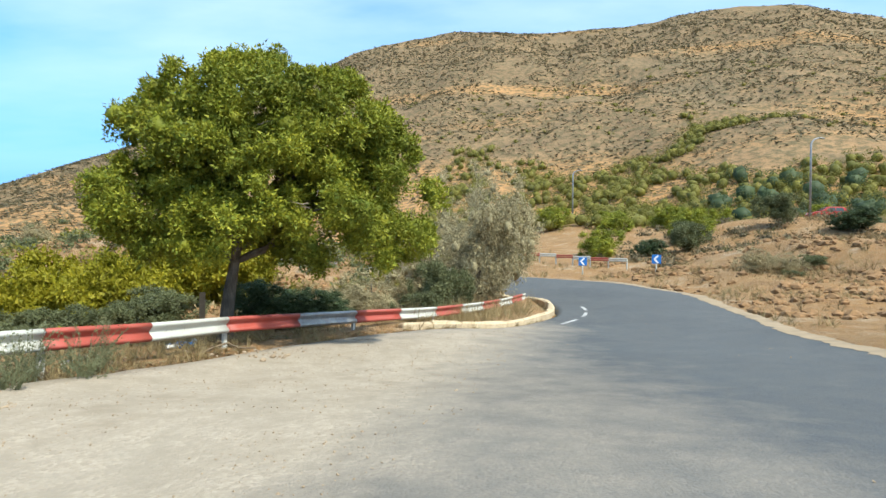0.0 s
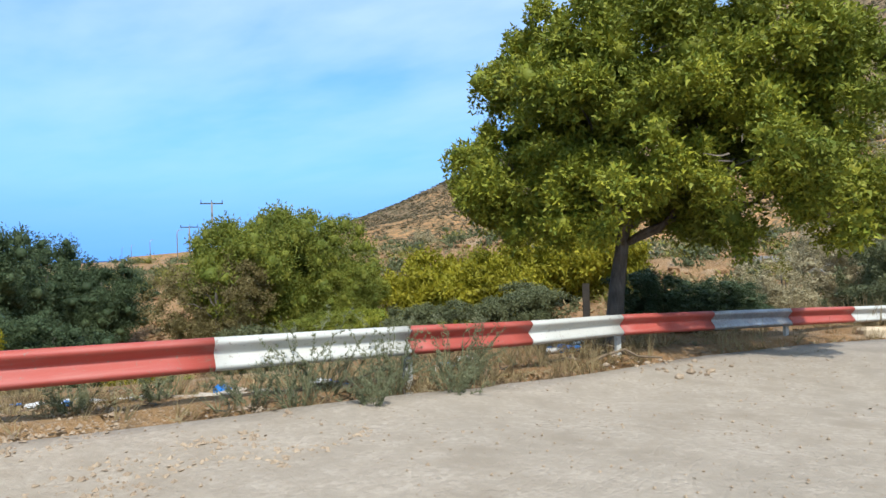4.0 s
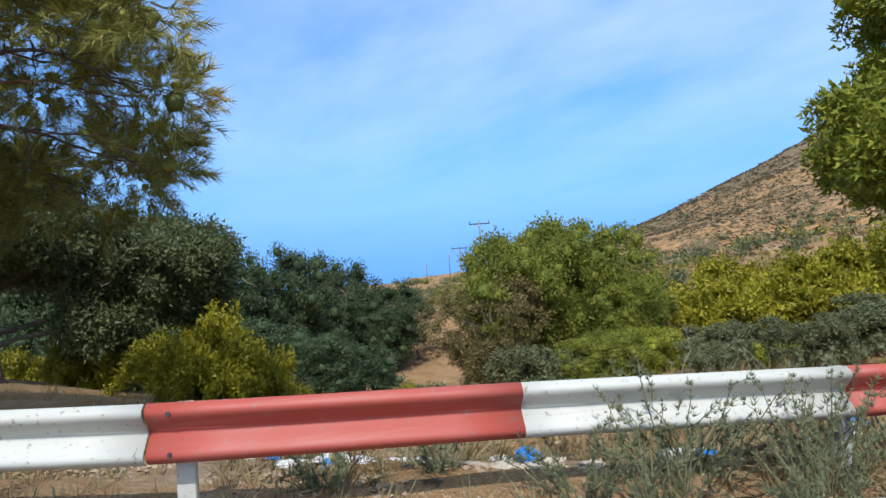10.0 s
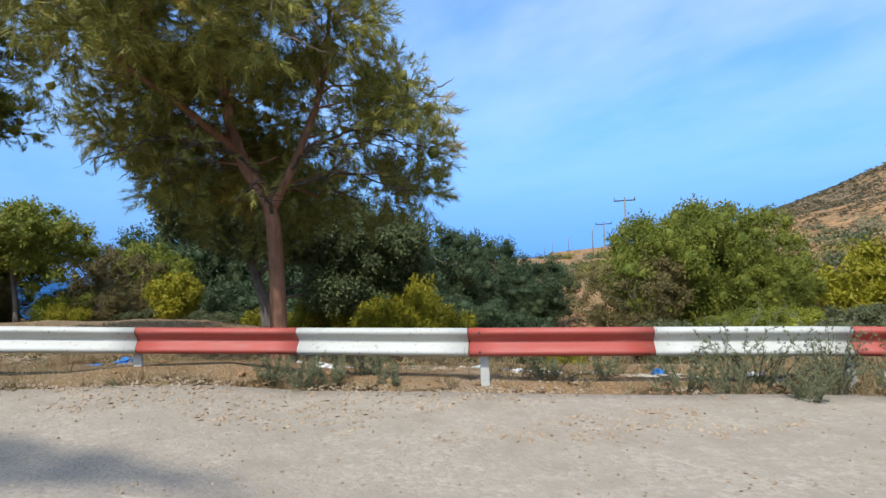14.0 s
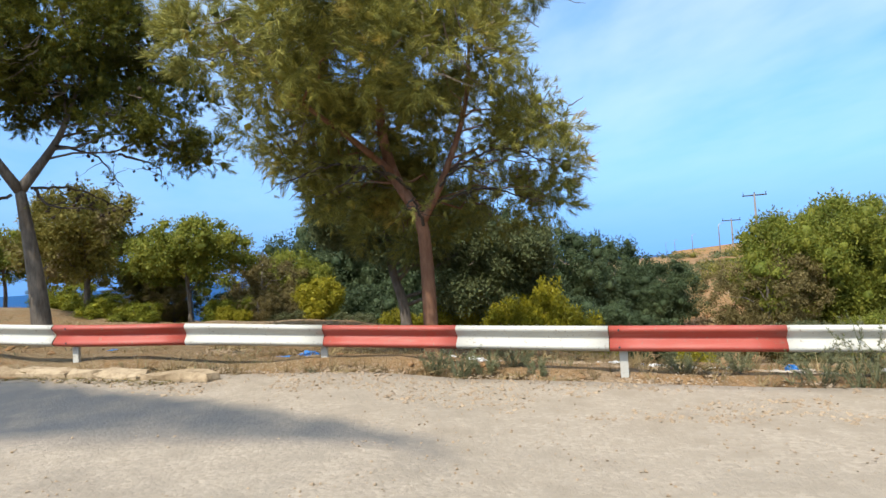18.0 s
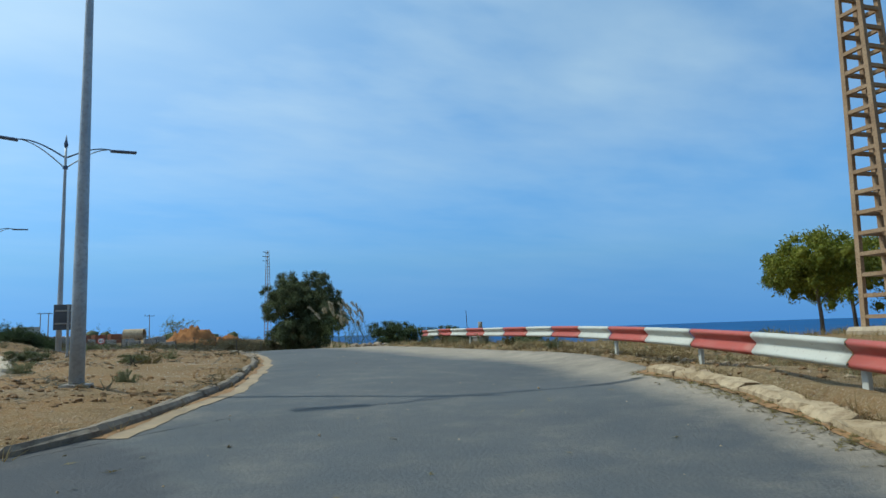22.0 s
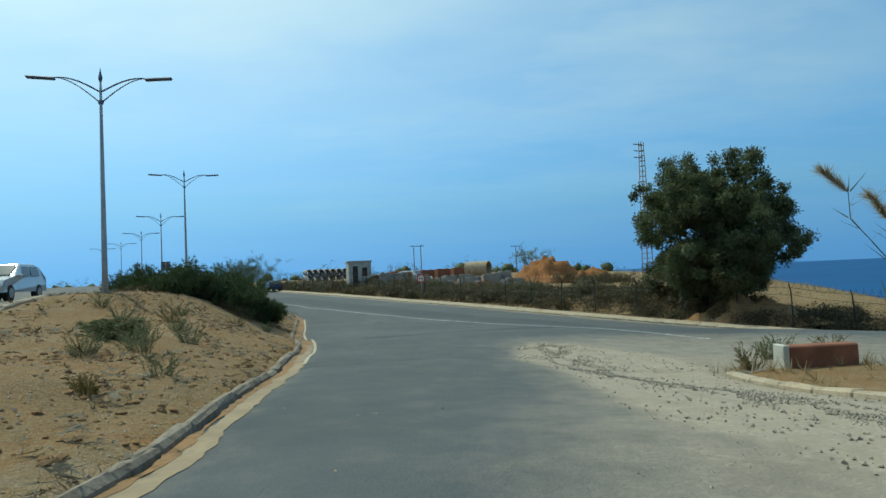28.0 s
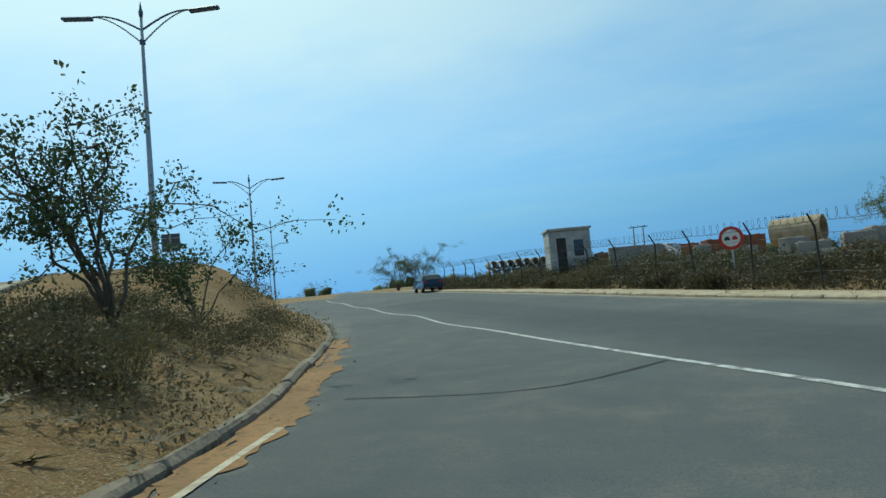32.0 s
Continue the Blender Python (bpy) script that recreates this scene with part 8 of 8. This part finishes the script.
def rag(name, x, y, size, mat, label, seed, flat=0.35, lift=0.0):
    """A crumpled bag or sheet."""
    r = np.random.default_rng(seed)
    bm = bmesh.new()
    bmesh.ops.create_icosphere(bm, subdivisions=3, radius=1.0)
    off = r.uniform(0, 50)
    for v in bm.verts:
        q = v.co * 1.7 + Vector((off, 0, 0))
        v.co *= 1 + 0.55 * noise.noise(q) + 0.3 * noise.noise(q * 2.7)
        v.co.z *= flat
    for v in bm.verts:
        v.co = Vector((v.co.x * size * 0.5, v.co.y * size * 0.32, v.co.z * size * 0.5))
    me = bpy.data.meshes.new(name)
    bm.to_mesh(me)
    bm.free()
    me.materials.append(M[mat])
    ob = new(name, me)
    ob.matrix_world = pose(x, y, z_at(x, y) + size * flat * 0.3 + lift, 0, 0, r.uniform(0, 360))
    return tagged(ob, label, "litter")


rag("plastic_bag", -6.45, 8.4, .26, "blue_plastic", "crumpled blue plastic bag on the verge", 1, .55)
rag("plastic_bag", -10.3, 2.35, .3, "blue_plastic", "crumpled blue plastic bag behind the rail", 2, .4)
rag("plastic_bag", -8.5, 4.75, .26, "white_plastic", "crumpled white plastic bag behind the rail", 3, .5)
rl = np.random.default_rng(55)
for k, (x, y, mat) in enumerate(((-8.25, 6.65, "blue_plastic"), (-8.1, 6.8, "white_plastic"), (-7.95, 7.0, "blue_plastic"), (-8.0, 6.9, "white_plastic"), (-7.6, 7.4, "white_plastic"), (-7.45, 7.55, "white_plastic"), (-7.3, 7.6, "white_plastic"), (-7.2, 7.75, "white_plastic"), (-7.0, 7.8, "white_plastic"),
                                 (-6.6, 8.0, "pale_stone"), (-6.4, 8.15, "pale_stone"), (-6.2, 8.35, "pale_stone"), (-6.0, 8.5, "pale_stone"), (-5.98, 9.75, "white_plastic"), (-5.9, 10.0, "white_plastic"), (-5.65, 9.45, "blue_plastic"), (-6.1, 9.5, "blue_plastic"), (-10.4, 3.0, "concrete"))):
    rag("rubbish" if mat.endswith("plastic") else "rubble_piece", x + rl.normal() * 0.04, y + rl.normal() * 0.04, rl.uniform(.16, .34), mat, "torn blue plastic rubbish on the dirt" if mat == "blue_plastic" else "torn dirty white plastic rubbish on the dirt" if mat == "white_plastic" else "pale broken piece of rubble on the dirt", 70 + k, rl.uniform(.12, .3))
for k, (s, off, size, mat) in enumerate(((0.6, -1.3, .34, "white_plastic"), (0.9, -1.2, .28, "blue_plastic"), (1.5, -1.5, .2, "white_plastic"), (2.2, -1.9, .45, "white_plastic"), (2.6, -2.0, .4, "white_plastic"), (3.0, -1.7, .3, "white_plastic"),
                                         (4.6, -1.0, .26, "blue_plastic"), (5.0, -1.2, .4, "white_plastic"), (5.4, -1.5, .35, "blue_plastic"), (6.2, -1.8, .6, "blue_plastic"), (6.8, -2.0, .5, "white_plastic"), (8.0, -1.2, .7, "blue_plastic"), (8.6, -1.6, .5, "white_plastic"), (9.3, -1.3, .5, "brown_wood"),
                                         (-1.8, -1.0, .38, "white_plastic"), (-2.1, -1.1, .25, "white_plastic"), (-4.9, -1.1, .34, "blue_plastic"), (-4.3, -1.4, .22, "white_plastic"), (-8.6, -1.5, .36, "blue_plastic"), (-9.6, -1.2, .3, "white_plastic"), (-0.4, -1.9, .25, "white_plastic"))):
    rag("plastic_litter", *beside_rail(s, off), size * 0.72, mat, "crumpled blue plastic litter behind the rail" if mat == "blue_plastic" else "crumpled white plastic litter behind the rail" if mat == "white_plastic" else "torn brown cardboard litter", 10 + k, .24)


def bottle(x, y, rz, mat, label):
    ob = thing("plastic_bottle", x, y, z_at(x, y) + 0.05, label, "bottle", rz=rz)
    v, f = tube([(0, 0, 0), (.02, 0, 0), (.2, 0, 0), (.25, 0, 0), (.29, 0, 0)], [.03, .042, .042, .02, .016], 10)
    mesh("body", v, f, mat, ob, smooth=True)
    v, f = tube([(.29, 0, 0), (.31, 0, 0)], [.019, .019], 8)
    mesh("cap", v, f, "sign_blue", ob)


for s, off, rz in ((3.0, -.5, 70), (4.0, -1.3, 20), (5.2, -.9, 120), (-2.6, -1.4, 10), (7.6, -1.1, 50)):
    bottle(*beside_rail(s, off), rz, "white_plastic", "empty clear plastic bottle on the verge")
for k, (s, off, ln, rz) in enumerate(((3.3, -.35, 1.5, 70), (7.4, .2, 1.6, 30), (8.4, -.6, 1.2, 140))):
    x, y = beside_rail(s, off)
    r = np.random.default_rng(900 + k)
    v, f = tube(limb((-ln / 2, 0, 0.02), (ln / 2, 0, 0.05), r, 0.02, 7), np.linspace(0.03, 0.015, 7), 6)
    st = mesh("stick", v, f, "brown_wood", smooth=True)
    st.matrix_world = pose(x, y, z_at(x, y) + 0.03, 0, 0, rz)
    tagged(st, "dry broken branch lying on the verge", "branch")
x, y = beside_rail(8.3, -1.0)
wp = thing("wooden_stake", x, y, z_at(x, y), "weathered wooden stake standing behind the rail", "stake", rz=20)
bm = bmesh.new()
box(bm, Matrix.Translation((0, 0, 0.5)), 0.12, 0.05, 1.2, 0.01)
part("plank", bm, "brown_wood", wp)
